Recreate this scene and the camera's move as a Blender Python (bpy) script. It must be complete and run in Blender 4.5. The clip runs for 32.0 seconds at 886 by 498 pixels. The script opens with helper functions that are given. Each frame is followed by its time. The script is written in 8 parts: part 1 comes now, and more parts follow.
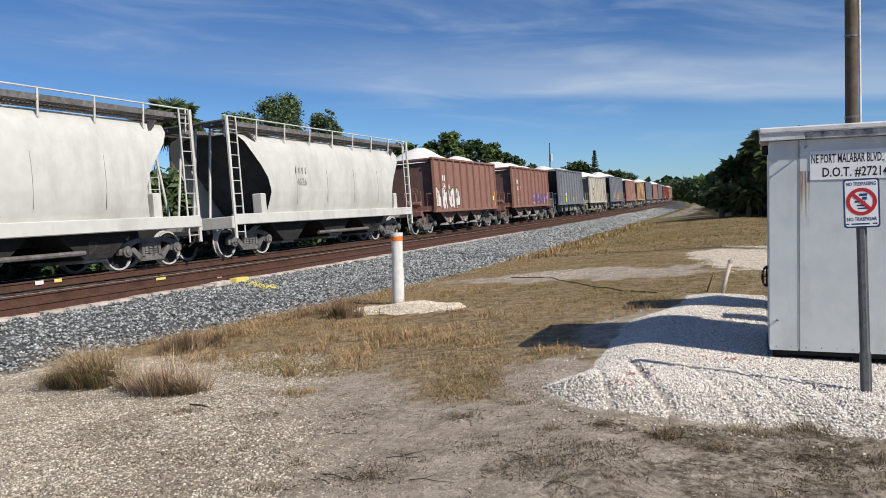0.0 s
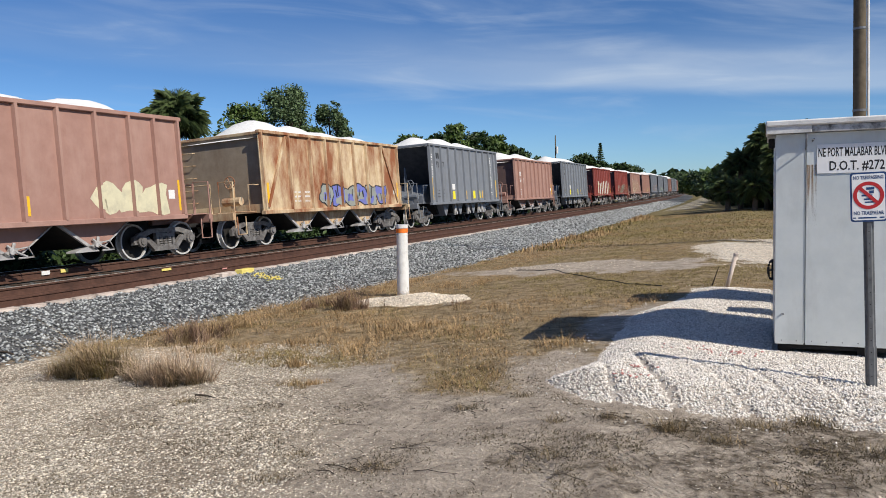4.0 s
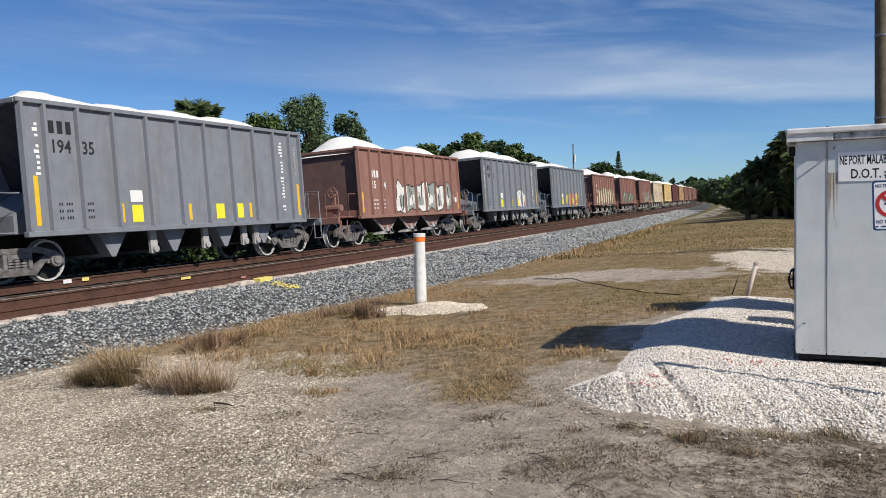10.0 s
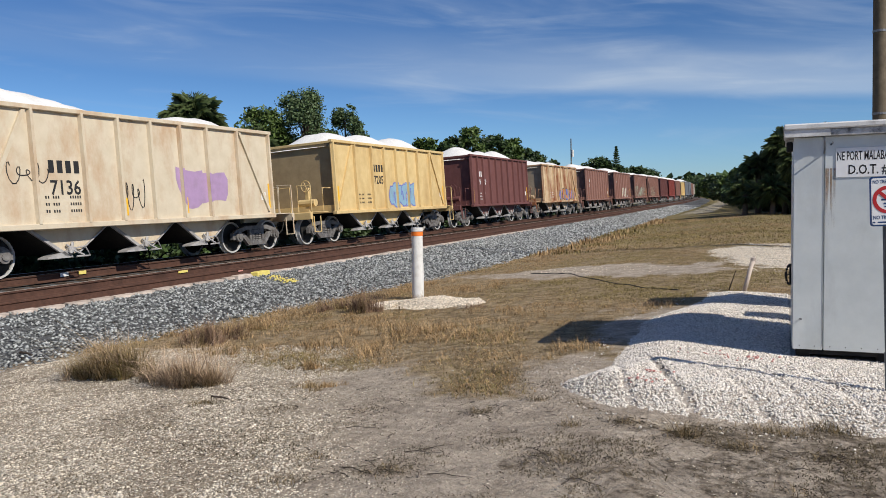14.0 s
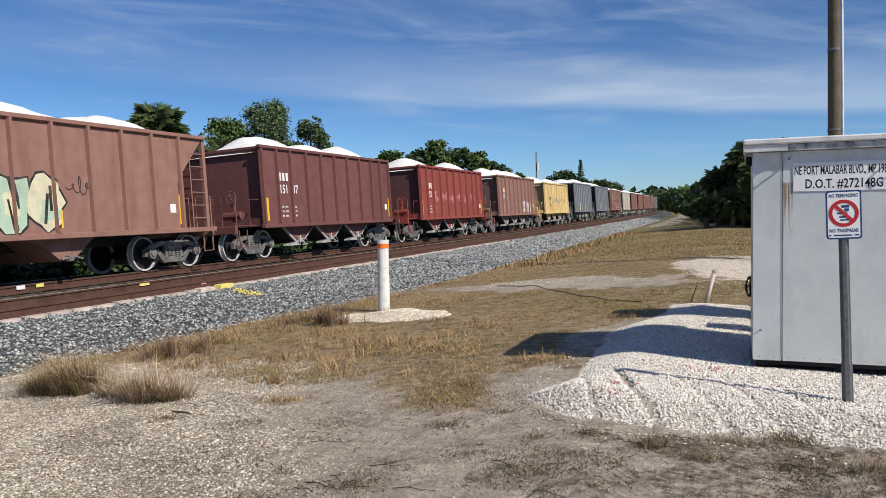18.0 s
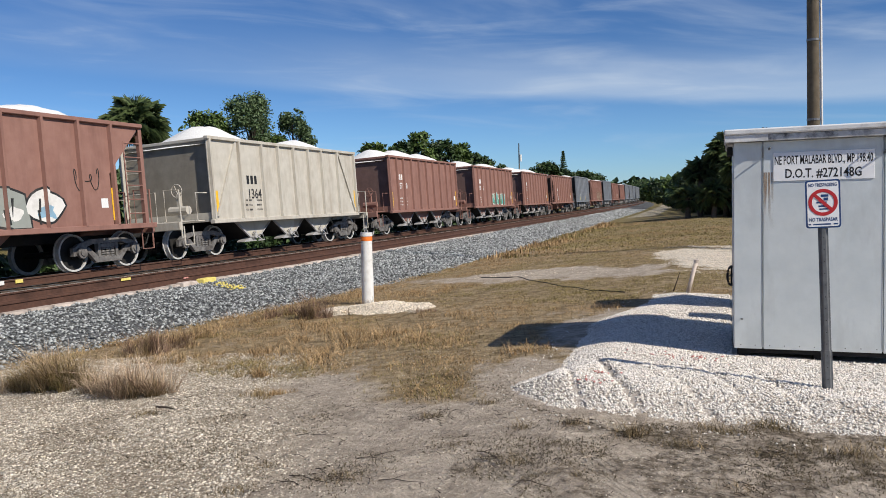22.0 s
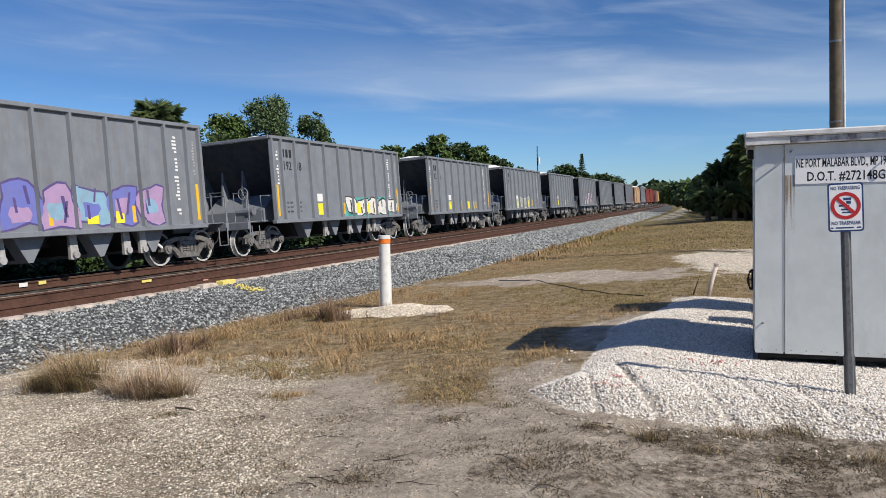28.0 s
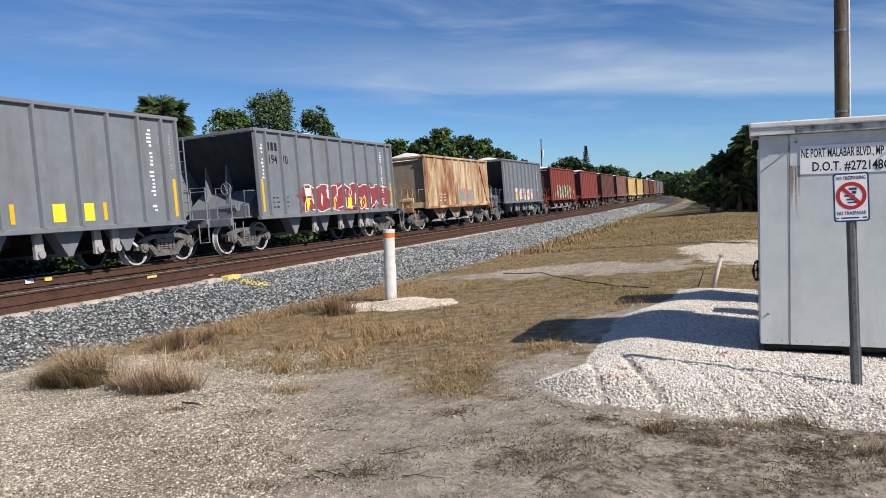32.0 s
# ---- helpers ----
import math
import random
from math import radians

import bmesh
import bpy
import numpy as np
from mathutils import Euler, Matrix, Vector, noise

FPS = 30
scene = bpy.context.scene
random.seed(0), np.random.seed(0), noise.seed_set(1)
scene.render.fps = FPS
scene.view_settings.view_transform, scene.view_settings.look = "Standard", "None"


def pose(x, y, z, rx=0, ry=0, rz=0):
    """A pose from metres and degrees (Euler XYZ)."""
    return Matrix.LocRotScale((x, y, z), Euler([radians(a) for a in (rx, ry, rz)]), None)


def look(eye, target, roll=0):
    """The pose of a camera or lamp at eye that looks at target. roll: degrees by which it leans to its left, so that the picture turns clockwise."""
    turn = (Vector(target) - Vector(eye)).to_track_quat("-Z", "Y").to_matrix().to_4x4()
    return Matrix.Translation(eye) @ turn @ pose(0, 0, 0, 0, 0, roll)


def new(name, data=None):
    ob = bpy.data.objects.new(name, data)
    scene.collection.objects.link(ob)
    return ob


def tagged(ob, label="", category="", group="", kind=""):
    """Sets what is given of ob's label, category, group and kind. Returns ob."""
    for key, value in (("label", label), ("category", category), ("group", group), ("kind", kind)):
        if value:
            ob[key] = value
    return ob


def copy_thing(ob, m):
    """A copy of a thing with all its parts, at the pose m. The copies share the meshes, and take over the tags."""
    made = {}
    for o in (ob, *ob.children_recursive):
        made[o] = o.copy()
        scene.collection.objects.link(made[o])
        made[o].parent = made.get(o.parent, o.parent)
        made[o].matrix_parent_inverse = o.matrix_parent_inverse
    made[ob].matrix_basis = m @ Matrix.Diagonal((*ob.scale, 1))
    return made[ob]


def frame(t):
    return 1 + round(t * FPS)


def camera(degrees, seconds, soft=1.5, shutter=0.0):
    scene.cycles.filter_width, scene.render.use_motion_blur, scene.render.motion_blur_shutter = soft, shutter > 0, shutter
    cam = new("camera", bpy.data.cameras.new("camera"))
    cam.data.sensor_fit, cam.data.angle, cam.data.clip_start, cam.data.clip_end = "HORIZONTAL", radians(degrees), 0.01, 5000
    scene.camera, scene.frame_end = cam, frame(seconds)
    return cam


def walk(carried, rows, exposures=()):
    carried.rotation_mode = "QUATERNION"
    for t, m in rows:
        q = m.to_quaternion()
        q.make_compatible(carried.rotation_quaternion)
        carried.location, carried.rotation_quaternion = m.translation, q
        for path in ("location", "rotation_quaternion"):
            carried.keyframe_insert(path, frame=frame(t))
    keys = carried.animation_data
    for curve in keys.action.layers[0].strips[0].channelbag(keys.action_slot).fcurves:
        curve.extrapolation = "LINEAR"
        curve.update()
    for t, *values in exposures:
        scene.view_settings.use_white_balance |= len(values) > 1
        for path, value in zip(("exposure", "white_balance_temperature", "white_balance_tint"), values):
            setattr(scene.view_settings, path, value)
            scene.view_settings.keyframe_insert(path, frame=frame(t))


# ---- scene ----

# The camera stands at one spot beside the line, held in the hand: it only turns a little.
EYE = 1.65
# the land falls gently from the line of trees behind the track towards the camera and past it
SLOPE = 1.3
TILT = math.tan(radians(SLOPE))
EYE_X = EYE * TILT
cam = camera(60.0, 32.0, 0.65)
TURNS = [
    (0, 86.04, 0.45, 22.38), (0.5, 85.93, 0.74, 22.97), (1, 85.73, 0.85, 23.21), (1.5, 85.60, 0.84, 23.15),
    (2, 85.53, 0.77, 22.93), (2.5, 85.49, 0.66, 22.74), (3, 85.49, 0.51, 22.66), (3.5, 85.50, 0.32, 22.65),
    (5.5, 85.18, 0.11, 23.36), (6, 85.16, 0.24, 23.60), (6.5, 85.24, 0.45, 23.78), (7, 85.38, 0.62, 23.90),
    (7.5, 85.52, 0.67, 23.94), (8, 85.65, 0.59, 23.95), (8.5, 85.75, 0.51, 24.00), (9, 85.90, 0.39, 24.04),
    (9.5, 86.00, 0.35, 24.07), (10, 86.11, 0.31, 24.07), (10.5, 86.11, 0.29, 24.01), (11, 86.04, 0.25, 23.95),
    (11.5, 85.92, 0.18, 23.90), (12, 85.73, 0.15, 23.87), (12.5, 85.56, 0.14, 23.93), (13, 85.46, 0.10, 24.01),
    (13.5, 85.52, 0.12, 24.02), (14, 85.69, 0.11, 23.90), (14.5, 85.91, 0.17, 23.62), (16.5, 86.40, 0.30, 22.07),
    (17, 86.54, 0.20, 21.79), (17.5, 86.66, 0.04, 21.58), (18, 86.62, -0.09, 21.37), (18.5, 86.57, -0.17, 21.25),
    (19, 86.53, -0.19, 21.23), (19.5, 86.50, -0.08, 21.11), (20, 86.50, 0.09, 20.99), (20.5, 86.44, 0.28, 20.77),
    (21, 86.35, 0.34, 20.57), (21.5, 86.20, 0.37, 20.32), (22, 86.02, 0.31, 20.12), (22.5, 85.90, 0.25, 20.03),
    (23, 85.82, 0.13, 20.09), (23.5, 85.82, 0.07, 20.29), (24, 85.92, -0.00, 20.67), (24.5, 86.11, 0.01, 21.01),
    (25, 86.29, 0.10, 21.24), (25.5, 86.36, 0.25, 21.38), (27.5, 86.15, 0.32, 21.45), (28, 86.24, 0.26, 21.47),
    (28.5, 86.34, 0.28, 21.51), (29, 86.31, 0.25, 21.59), (29.5, 86.24, 0.30, 21.71), (30, 86.09, 0.38, 21.75),
    (30.5, 85.92, 0.48, 21.79), (31, 85.80, 0.62, 21.75), (31.5, 85.74, 0.71, 21.74), (32, 85.75, 0.74, 21.77)]
walk(cam, [(t, pose(EYE_X, 0, EYE, 0, SLOPE, 0) @ pose(0, 0, 0, rx, ry, rz)) for t, rx, ry, rz in TURNS], [(0, -0.1), (2, -0.07), (6, -0.07), (8, -0.09), (13, -0.12), (14, -0.18), (17, -0.09), (19, -0.06), (20, -0.1), (22, -0.07), (24, -0.02), (25, -0.05), (30, -0.06), (32, -0.03)])

# ---- sky and sun ----
SUN_AZ, SUN_EL = radians(108.5), radians(39.4)


def node(nt, kind, x=0, y=0, **values):
    n = nt.nodes.new(kind)
    n.location = (x, y)
    for key, value in values.items():
        n.inputs[key.replace("_", " ")].default_value = value
    return n


def ramp(nt, stops, mode="LINEAR"):
    n = nt.nodes.new("ShaderNodeValToRGB")
    n.color_ramp.interpolation = mode
    e = n.color_ramp.elements
    while len(e) < len(stops):
        e.new(0.5)
    for el, (p, c) in zip(e, stops):
        el.position, el.color = p, (c if len(c) == 4 else (*c, 1))
    return n


def make_sky():
    w = bpy.data.worlds.new("sky")
    scene.world = w
    w.use_nodes = True
    nt = w.node_tree
    nt.nodes.clear()
    out = nt.nodes.new("ShaderNodeOutputWorld")
    bg = nt.nodes.new("ShaderNodeBackground")
    bg.inputs["Strength"].default_value = 0.067
    sky = nt.nodes.new("ShaderNodeTexSky")
    sky.sky_type = "NISHITA"
    sky.sun_disc = False
    sky.sun_elevation, sky.sun_rotation = SUN_EL, SUN_AZ
    sky.air_density, sky.dust_density, sky.ozone_density = 1.0, 0.0, 4.0
    # thin high cloud, by compass direction and height above the horizon: one long sheet with a crisp lower edge, wisps above it
    co = nt.nodes.new("ShaderNodeTexCoord")
    sep = nt.nodes.new("ShaderNodeSeparateXYZ")
    nt.links.new(co.outputs["Generated"], sep.inputs[0])

    def calc(op, a, b=0.0, c=0.0):
        n = nt.nodes.new("ShaderNodeMath")
        n.operation = op
        for k, v in enumerate((a, b, c)):
            if isinstance(v, float):
                n.inputs[k].default_value = v
            else:
                nt.links.new(v, n.inputs[k])
        return n.outputs[0]

    def step(v, lo, hi):
        n = nt.nodes.new("ShaderNodeMapRange")
        n.interpolation_type = "SMOOTHSTEP"
        n.inputs["From Min"].default_value, n.inputs["From Max"].default_value = lo, hi
        nt.links.new(v, n.inputs["Value"])
        return n.outputs[0]

    def streaks(ku, kv, tilt, **kind):
        c = nt.nodes.new("ShaderNodeCombineXYZ")
        nt.links.new(calc("MULTIPLY", az, ku), c.inputs[0])
        nt.links.new(calc("MULTIPLY", calc("MULTIPLY_ADD", az, tilt, el), kv), c.inputs[1])
        n = node(nt, "ShaderNodeTexNoise", **kind)
        nt.links.new(c.outputs[0], n.inputs["Vector"])
        return n.outputs[0]
    az = calc("ARCTAN2", sep.outputs["X"], sep.outputs["Y"])
    el = calc("ARCSINE", sep.outputs["Z"])
    n1 = streaks(2.2, 9.0, 0.10, Scale=1.0, Detail=6.0, Roughness=0.55, Distortion=0.4)
    n2 = streaks(2.6, 14.0, 0.16, Scale=1.0, Detail=6.0, Roughness=0.52, Distortion=0.5)
    n3 = streaks(4.0, 30.0, 0.05, Scale=1.0, Detail=6.0, Roughness=0.55, Distortion=0.6)
    # height over the sheet's lower edge, which climbs slowly to the west
    over = calc("ADD", calc("MULTIPLY_ADD", az, 0.068, el), calc("MULTIPLY_ADD", n1, 0.030, -0.119))
    sheet = calc("MULTIPLY", step(over, 0.0, 0.016), calc("SUBTRACT", 1.0, step(calc("MULTIPLY_ADD", n2, 0.05, over), 0.045, 0.115)))
    sheet = calc("MULTIPLY", sheet, calc("MULTIPLY_ADD", step(az, -0.75, -0.12), 0.85, 0.12))
    sheet = calc("MULTIPLY", sheet, calc("MULTIPLY_ADD", n3, 0.9, 0.5))
    wisps = calc("MULTIPLY", calc("MULTIPLY", step(n2, 0.44, 0.80), step(over, 0.0, 0.05)), calc("MULTIPLY_ADD", step(az, -0.6, 0.1), 0.75, 0.35))
    thin = calc("MULTIPLY", step(n3, 0.48, 0.8), 0.26)
    cloudy = calc("MINIMUM", calc("ADD", calc("MULTIPLY_ADD", sheet, 0.50, thin), calc("MULTIPLY", wisps, 0.55)), 0.8)
    mix = nt.nodes.new("ShaderNodeMix")
    mix.data_type = "RGBA"
    mix.inputs["B"].default_value = (9.2, 10.6, 12.4, 1)
    nt.links.new(cloudy, mix.inputs["Factor"])
    tint = nt.nodes.new("ShaderNodeMix")
    tint.data_type, tint.blend_type = "RGBA", "MULTIPLY"
    tint.inputs["Factor"].default_value = 1.0
    tint.inputs["B"].default_value = (0.65, 0.94, 1.35, 1)
    nt.links.new(sky.outputs[0], tint.inputs["A"])
    # paler towards the horizon
    haze = nt.nodes.new("ShaderNodeVectorMath")
    haze.operation = "SCALE"
    nt.links.new(tint.outputs["Result"], haze.inputs[0])
    nt.links.new(calc("MULTIPLY_ADD", step(el, 0.03, 0.20), -0.30, 1.30), haze.inputs["Scale"])
    nt.links.new(haze.outputs[0], mix.inputs["A"])
    nt.links.new(mix.outputs["Result"], bg.inputs["Color"])
    nt.links.new(bg.outputs[0], out.inputs[0])


make_sky()
sun = new("sun", bpy.data.lights.new("sun", "SUN"))
sun.data.energy, sun.data.angle, sun.data.color = 5.2, radians(0.53), (1.0, 0.935, 0.83)
sun.matrix_world = look((0, 0, 0), (-math.sin(SUN_AZ) * math.cos(SUN_EL), -math.cos(SUN_AZ) * math.cos(SUN_EL), -math.sin(SUN_EL)))

# ---- materials ----


def material(name, low, high, scale=6.0, rough=0.7, metal=0.0, bump=0.15, bump_scale=60.0, stain=None, stain_scale=1.5,
             stain_amount=0.5, stain_from=0.48, spread=0.0, island=0.0, streak=1.0, spec=0.4):
    """Two tones broken by noise, a second coarse layer of stains, and fine relief. streak stretches the stains downwards."""
    m = bpy.data.materials.new(name)
    m.use_nodes = True
    nt = m.node_tree
    b = nt.nodes["Principled BSDF"]
    b.inputs["Roughness"].default_value, b.inputs["Metallic"].default_value = rough, metal
    b.inputs["Specular IOR Level"].default_value = spec
    co = nt.nodes.new("ShaderNodeTexCoord")
    n1 = node(nt, "ShaderNodeTexNoise", Scale=scale, Detail=6.0, Roughness=0.6)
    nt.links.new(co.outputs["Object"], n1.inputs["Vector"])
    r1 = ramp(nt, [(0.3, low), (0.7, high)])
    nt.links.new(n1.outputs[0], r1.inputs[0])
    last = r1.outputs[0]
    if stain:
        mp = nt.nodes.new("ShaderNodeMapping")
        mp.inputs["Scale"].default_value = (1, 1, 1 / streak)
        info = nt.nodes.new("ShaderNodeObjectInfo")
        shift = nt.nodes.new("ShaderNodeVectorMath")
        shift.operation = "SCALE"
        shift.inputs[0].default_value = (9.1, 23.3, 5.7)
        nt.links.new(info.outputs["Random"], shift.inputs["Scale"])
        nt.links.new(shift.outputs[0], mp.inputs["Location"])
        nt.links.new(co.outputs["Object"], mp.inputs[0])
        n2 = node(nt, "ShaderNodeTexNoise", Scale=stain_scale, Detail=8.0, Roughness=0.68)
        nt.links.new(mp.outputs[0], n2.inputs["Vector"])
        r2 = ramp(nt, [(stain_from, (0, 0, 0)), (stain_from + 0.2, (stain_amount,) * 3)])
        nt.links.new(n2.outputs[0], r2.inputs[0])
        mx = nt.nodes.new("ShaderNodeMix")
        mx.data_type = "RGBA"
        mx.inputs["B"].default_value = (*stain, 1)
        nt.links.new(r2.outputs[0], mx.inputs["Factor"])
        nt.links.new(last, mx.inputs["A"])
        last = mx.outputs["Result"]
    for amount, kind, socket in ((spread, "ShaderNodeObjectInfo", "Random"), (island, "ShaderNodeNewGeometry", "Random Per Island")):
        if amount:
            info = nt.nodes.new(kind)
            mr = nt.nodes.new("ShaderNodeMapRange")
            mr.inputs["To Min"].default_value, mr.inputs["To Max"].default_value = 1 - amount, 1 + amount
            nt.links.new(info.outputs[socket], mr.inputs["Value"])
            hsv = nt.nodes.new("ShaderNodeHueSaturation")
            nt.links.new(mr.outputs[0], hsv.inputs["Value"])
            nt.links.new(last, hsv.inputs["Color"])
            last = hsv.outputs[0]
    nt.links.new(last, b.inputs["Base Color"])
    if bump:
        n3 = node(nt, "ShaderNodeTexNoise", Scale=bump_scale, Detail=4.0, Roughness=0.6)
        nt.links.new(co.outputs["Object"], n3.inputs["Vector"])
        bp = node(nt, "ShaderNodeBump", Strength=bump, Distance=0.02)
        nt.links.new(n3.outputs[0], bp.inputs["Height"])
        nt.links.new(bp.outputs[0], b.inputs["Normal"])
    return m


CAR_PAINT = {
    "grey": material("grey_car_paint", (0.172, 0.187, 0.212), (0.215, 0.23, 0.254), 3, 0.55, 0, 0.08, 30, (0.14, 0.135, 0.13), 2.4, 0.5, streak=6),
    "brown": material("brown_car_paint", (0.235, 0.118, 0.092), (0.29, 0.155, 0.122), 3, 0.7, 0, 0.1, 30, (0.165, 0.08, 0.062), 2.2, 0.6, streak=6),
    "rosy": material("faded_brown_car_paint", (0.30, 0.165, 0.13), (0.37, 0.215, 0.172), 3, 0.75, 0, 0.1, 30, (0.42, 0.27, 0.22), 1.3, 0.6, streak=4),
    "maroon": material("maroon_car_paint", (0.13, 0.048, 0.044), (0.175, 0.07, 0.062), 3, 0.7, 0, 0.1, 30, (0.09, 0.038, 0.034), 0.8, 0.5, streak=4),
    "red": material("red_car_paint", (0.22, 0.045, 0.036), (0.28, 0.065, 0.05), 3, 0.65, 0, 0.1, 30, (0.13, 0.04, 0.034), 2.0, 0.55, streak=6),
    "beige": material("beige_car_paint", (0.44, 0.41, 0.35), (0.54, 0.505, 0.44), 3, 0.7, 0, 0.1, 30, (0.27, 0.21, 0.15), 2.2, 0.55, streak=6),
    "cream": material("cream_car_paint", (0.56, 0.48, 0.35), (0.64, 0.56, 0.43), 3, 0.7, 0, 0.1, 30, (0.42, 0.24, 0.12), 1.2, 0.6, streak=2),
    "yellow": material("yellow_car_paint", (0.60, 0.43, 0.19), (0.70, 0.53, 0.26), 3, 0.65, 0, 0.1, 30, (0.35, 0.20, 0.07), 0.9, 0.5, streak=3),
    "rusty": material("rusty_yellow_car_paint", (0.54, 0.40, 0.23), (0.66, 0.54, 0.36), 3, 0.8, 0, 0.15, 30, (0.24, 0.075, 0.028), 1.1, 0.95, 0.40, streak=3),
    "white": material("dusty_white_car_paint", (0.56, 0.55, 0.51), (0.64, 0.63, 0.59), 3, 0.5, 0, 0.05, 30, (0.36, 0.345, 0.31), 0.9, 0.55, streak=3),
}
# End sheets: a darker tone of each side paint, with its own stains.
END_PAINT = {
    "rosy": material("dark_rosy_end_paint", (0.10, 0.062, 0.055), (0.15, 0.095, 0.085), 3, 0.8, 0, 0.1, 30, (0.07, 0.05, 0.046), 0.8, 0.5, streak=4),
    "red": material("dark_red_end_paint", (0.085, 0.034, 0.034), (0.125, 0.052, 0.050), 3, 0.8, 0, 0.1, 30, (0.06, 0.036, 0.036), 0.8, 0.5, streak=4),
    "brown": material("dark_brown_end_paint", (0.13, 0.078, 0.066), (0.185, 0.11, 0.093), 3, 0.8, 0, 0.1, 30, (0.085, 0.06, 0.054), 0.8, 0.5, streak=4),
    "cream": material("dark_cream_end_paint", (0.25, 0.21, 0.16), (0.34, 0.29, 0.225), 3, 0.8, 0, 0.1, 30, (0.15, 0.115, 0.08), 0.8, 0.5, streak=4),
    "beige": material("dark_beige_end_paint", (0.21, 0.19, 0.155), (0.28, 0.255, 0.21), 3, 0.8, 0, 0.1, 30, (0.13, 0.105, 0.08), 0.8, 0.5, streak=4),
    "yellow": material("dark_yellow_end_paint", (0.27, 0.20, 0.11), (0.36, 0.275, 0.155), 3, 0.8, 0, 0.1, 30, (0.16, 0.11, 0.065), 0.8, 0.5, streak=4),
    "rusty": material("dark_rusty_end_paint", (0.24, 0.19, 0.135), (0.33, 0.27, 0.20), 3, 0.8, 0, 0.1, 30, (0.14, 0.085, 0.05), 0.8, 0.5, streak=4),
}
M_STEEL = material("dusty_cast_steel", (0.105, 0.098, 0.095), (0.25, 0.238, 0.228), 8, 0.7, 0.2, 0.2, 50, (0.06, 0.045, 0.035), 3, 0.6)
# The sloped ends lie in shade, which is put into this near-black colour.
M_ENDSHADE = material("shade_toned_end_sheet", (0.035, 0.037, 0.042), (0.07, 0.07, 0.074), 4, 0.85, 0, 0.15, 30, (0.11, 0.105, 0.10), 1.2, 0.4, streak=3)
# Near-black: greasy steel, and the shade under cars put into the colour.
M_DARK = material("greasy_steel_and_shade", (0.010, 0.010, 0.010), (0.028, 0.026, 0.024), 6, 0.8, 0.1, 0.2, 50)
M_RIM = material("worn_wheel_rim", (0.42, 0.41, 0.395), (0.58, 0.57, 0.55), 10, 0.5, 0.0, 0.1, 60)
M_GREYSTEEL = material("grey_painted_steel", (0.30, 0.29, 0.29), (0.45, 0.44, 0.43), 8, 0.6, 0, 0.1, 50, (0.12, 0.10, 0.08), 3, 0.5)
M_LIME = material("white_crushed_limestone", (0.70, 0.69, 0.66), (0.82, 0.81, 0.78), 14, 0.95, 0, 0.6, 26, (0.60, 0.59, 0.56), 2, 0.5, spec=0.1)
M_YELLOW = material("yellow_reflector", (0.75, 0.42, 0.02), (0.82, 0.50, 0.03), 12, 0.4, 0, 0.0)
M_LABEL = material("yellow_placard", (0.78, 0.68, 0.03), (0.85, 0.74, 0.05), 12, 0.5, 0, 0.0)
M_WHITE = material("white_lettering_paint", (0.68, 0.67, 0.65), (0.78, 0.77, 0.75), 25, 0.6, 0, 0.0)
M_BLACK = material("black_lettering_paint", (0.012, 0.012, 0.013), (0.025, 0.025, 0.026), 25, 0.6, 0, 0.0)
M_RAIL = material("rusty_rail_steel", (0.072, 0.034, 0.023), (0.118, 0.057, 0.038), 10, 0.8, 0.1, 0.25, 40, (0.035, 0.018, 0.013), 2.5, 0.6)
M_RAILTOP = material("polished_rail_head", (0.36, 0.34, 0.32), (0.52, 0.50, 0.47), 14, 0.35, 0.8, 0.05, 60)
M_WORNHEAD = material("dusty_worn_rail_head", (0.34, 0.28, 0.24), (0.56, 0.50, 0.45), 12, 0.7, 0, 0.1, 60, (0.12, 0.07, 0.05), 3, 0.7)
M_BLOCK = material("bleached_timber", (0.50, 0.41, 0.35), (0.66, 0.57, 0.50), 10, 0.9, 0, 0.3, 40, (0.30, 0.22, 0.17), 5, 0.6, spread=0.15)
M_BALLAST = material("grey_granite_ballast", (0.15, 0.16, 0.162), (0.40, 0.41, 0.40), 9, 0.9, 0, 0.5, 40, (0.52, 0.535, 0.52), 12, 0.5, island=0.75, spec=0.2)
# Near-black low tone: the shade in the stones' gaps put into the bed.
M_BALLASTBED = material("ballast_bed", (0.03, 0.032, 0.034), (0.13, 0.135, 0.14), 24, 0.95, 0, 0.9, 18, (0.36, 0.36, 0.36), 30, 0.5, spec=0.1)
# Pad sheet darker than its stones: shade between them put into the colour.
M_PADGAPS = material("pad_gap_shade", (0.35, 0.305, 0.255), (0.60, 0.54, 0.47), 40, 0.95, 0, 0.6, 60, (0.16, 0.13, 0.10), 6, 0.5, spec=0.1)
M_PADSTONE = material("cream_limestone_gravel", (0.72, 0.665, 0.595), (0.87, 0.82, 0.75), 20, 0.95, 0, 0.3, 60, (0.60, 0.50, 0.40), 9, 0.5, island=0.22, spec=0.15)
M_SHELL = material("shell_gravel", (0.46, 0.40, 0.315), (0.76, 0.69, 0.58), 20, 0.95, 0, 0.3, 60, (0.24, 0.185, 0.13), 14, 0.7, island=0.5, spec=0.15)
M_SPILL = material("cream_shell_spill", (0.66, 0.57, 0.45), (0.84, 0.75, 0.62), 20, 0.95, 0, 0.3, 60, (0.50, 0.40, 0.29), 9, 0.5, island=0.3, spec=0.15)
M_PIPE = material("white_pvc_pipe", (0.70, 0.69, 0.66), (0.78, 0.77, 0.74), 5, 0.45, 0, 0.05, 40, (0.42, 0.38, 0.32), 5, 0.5)
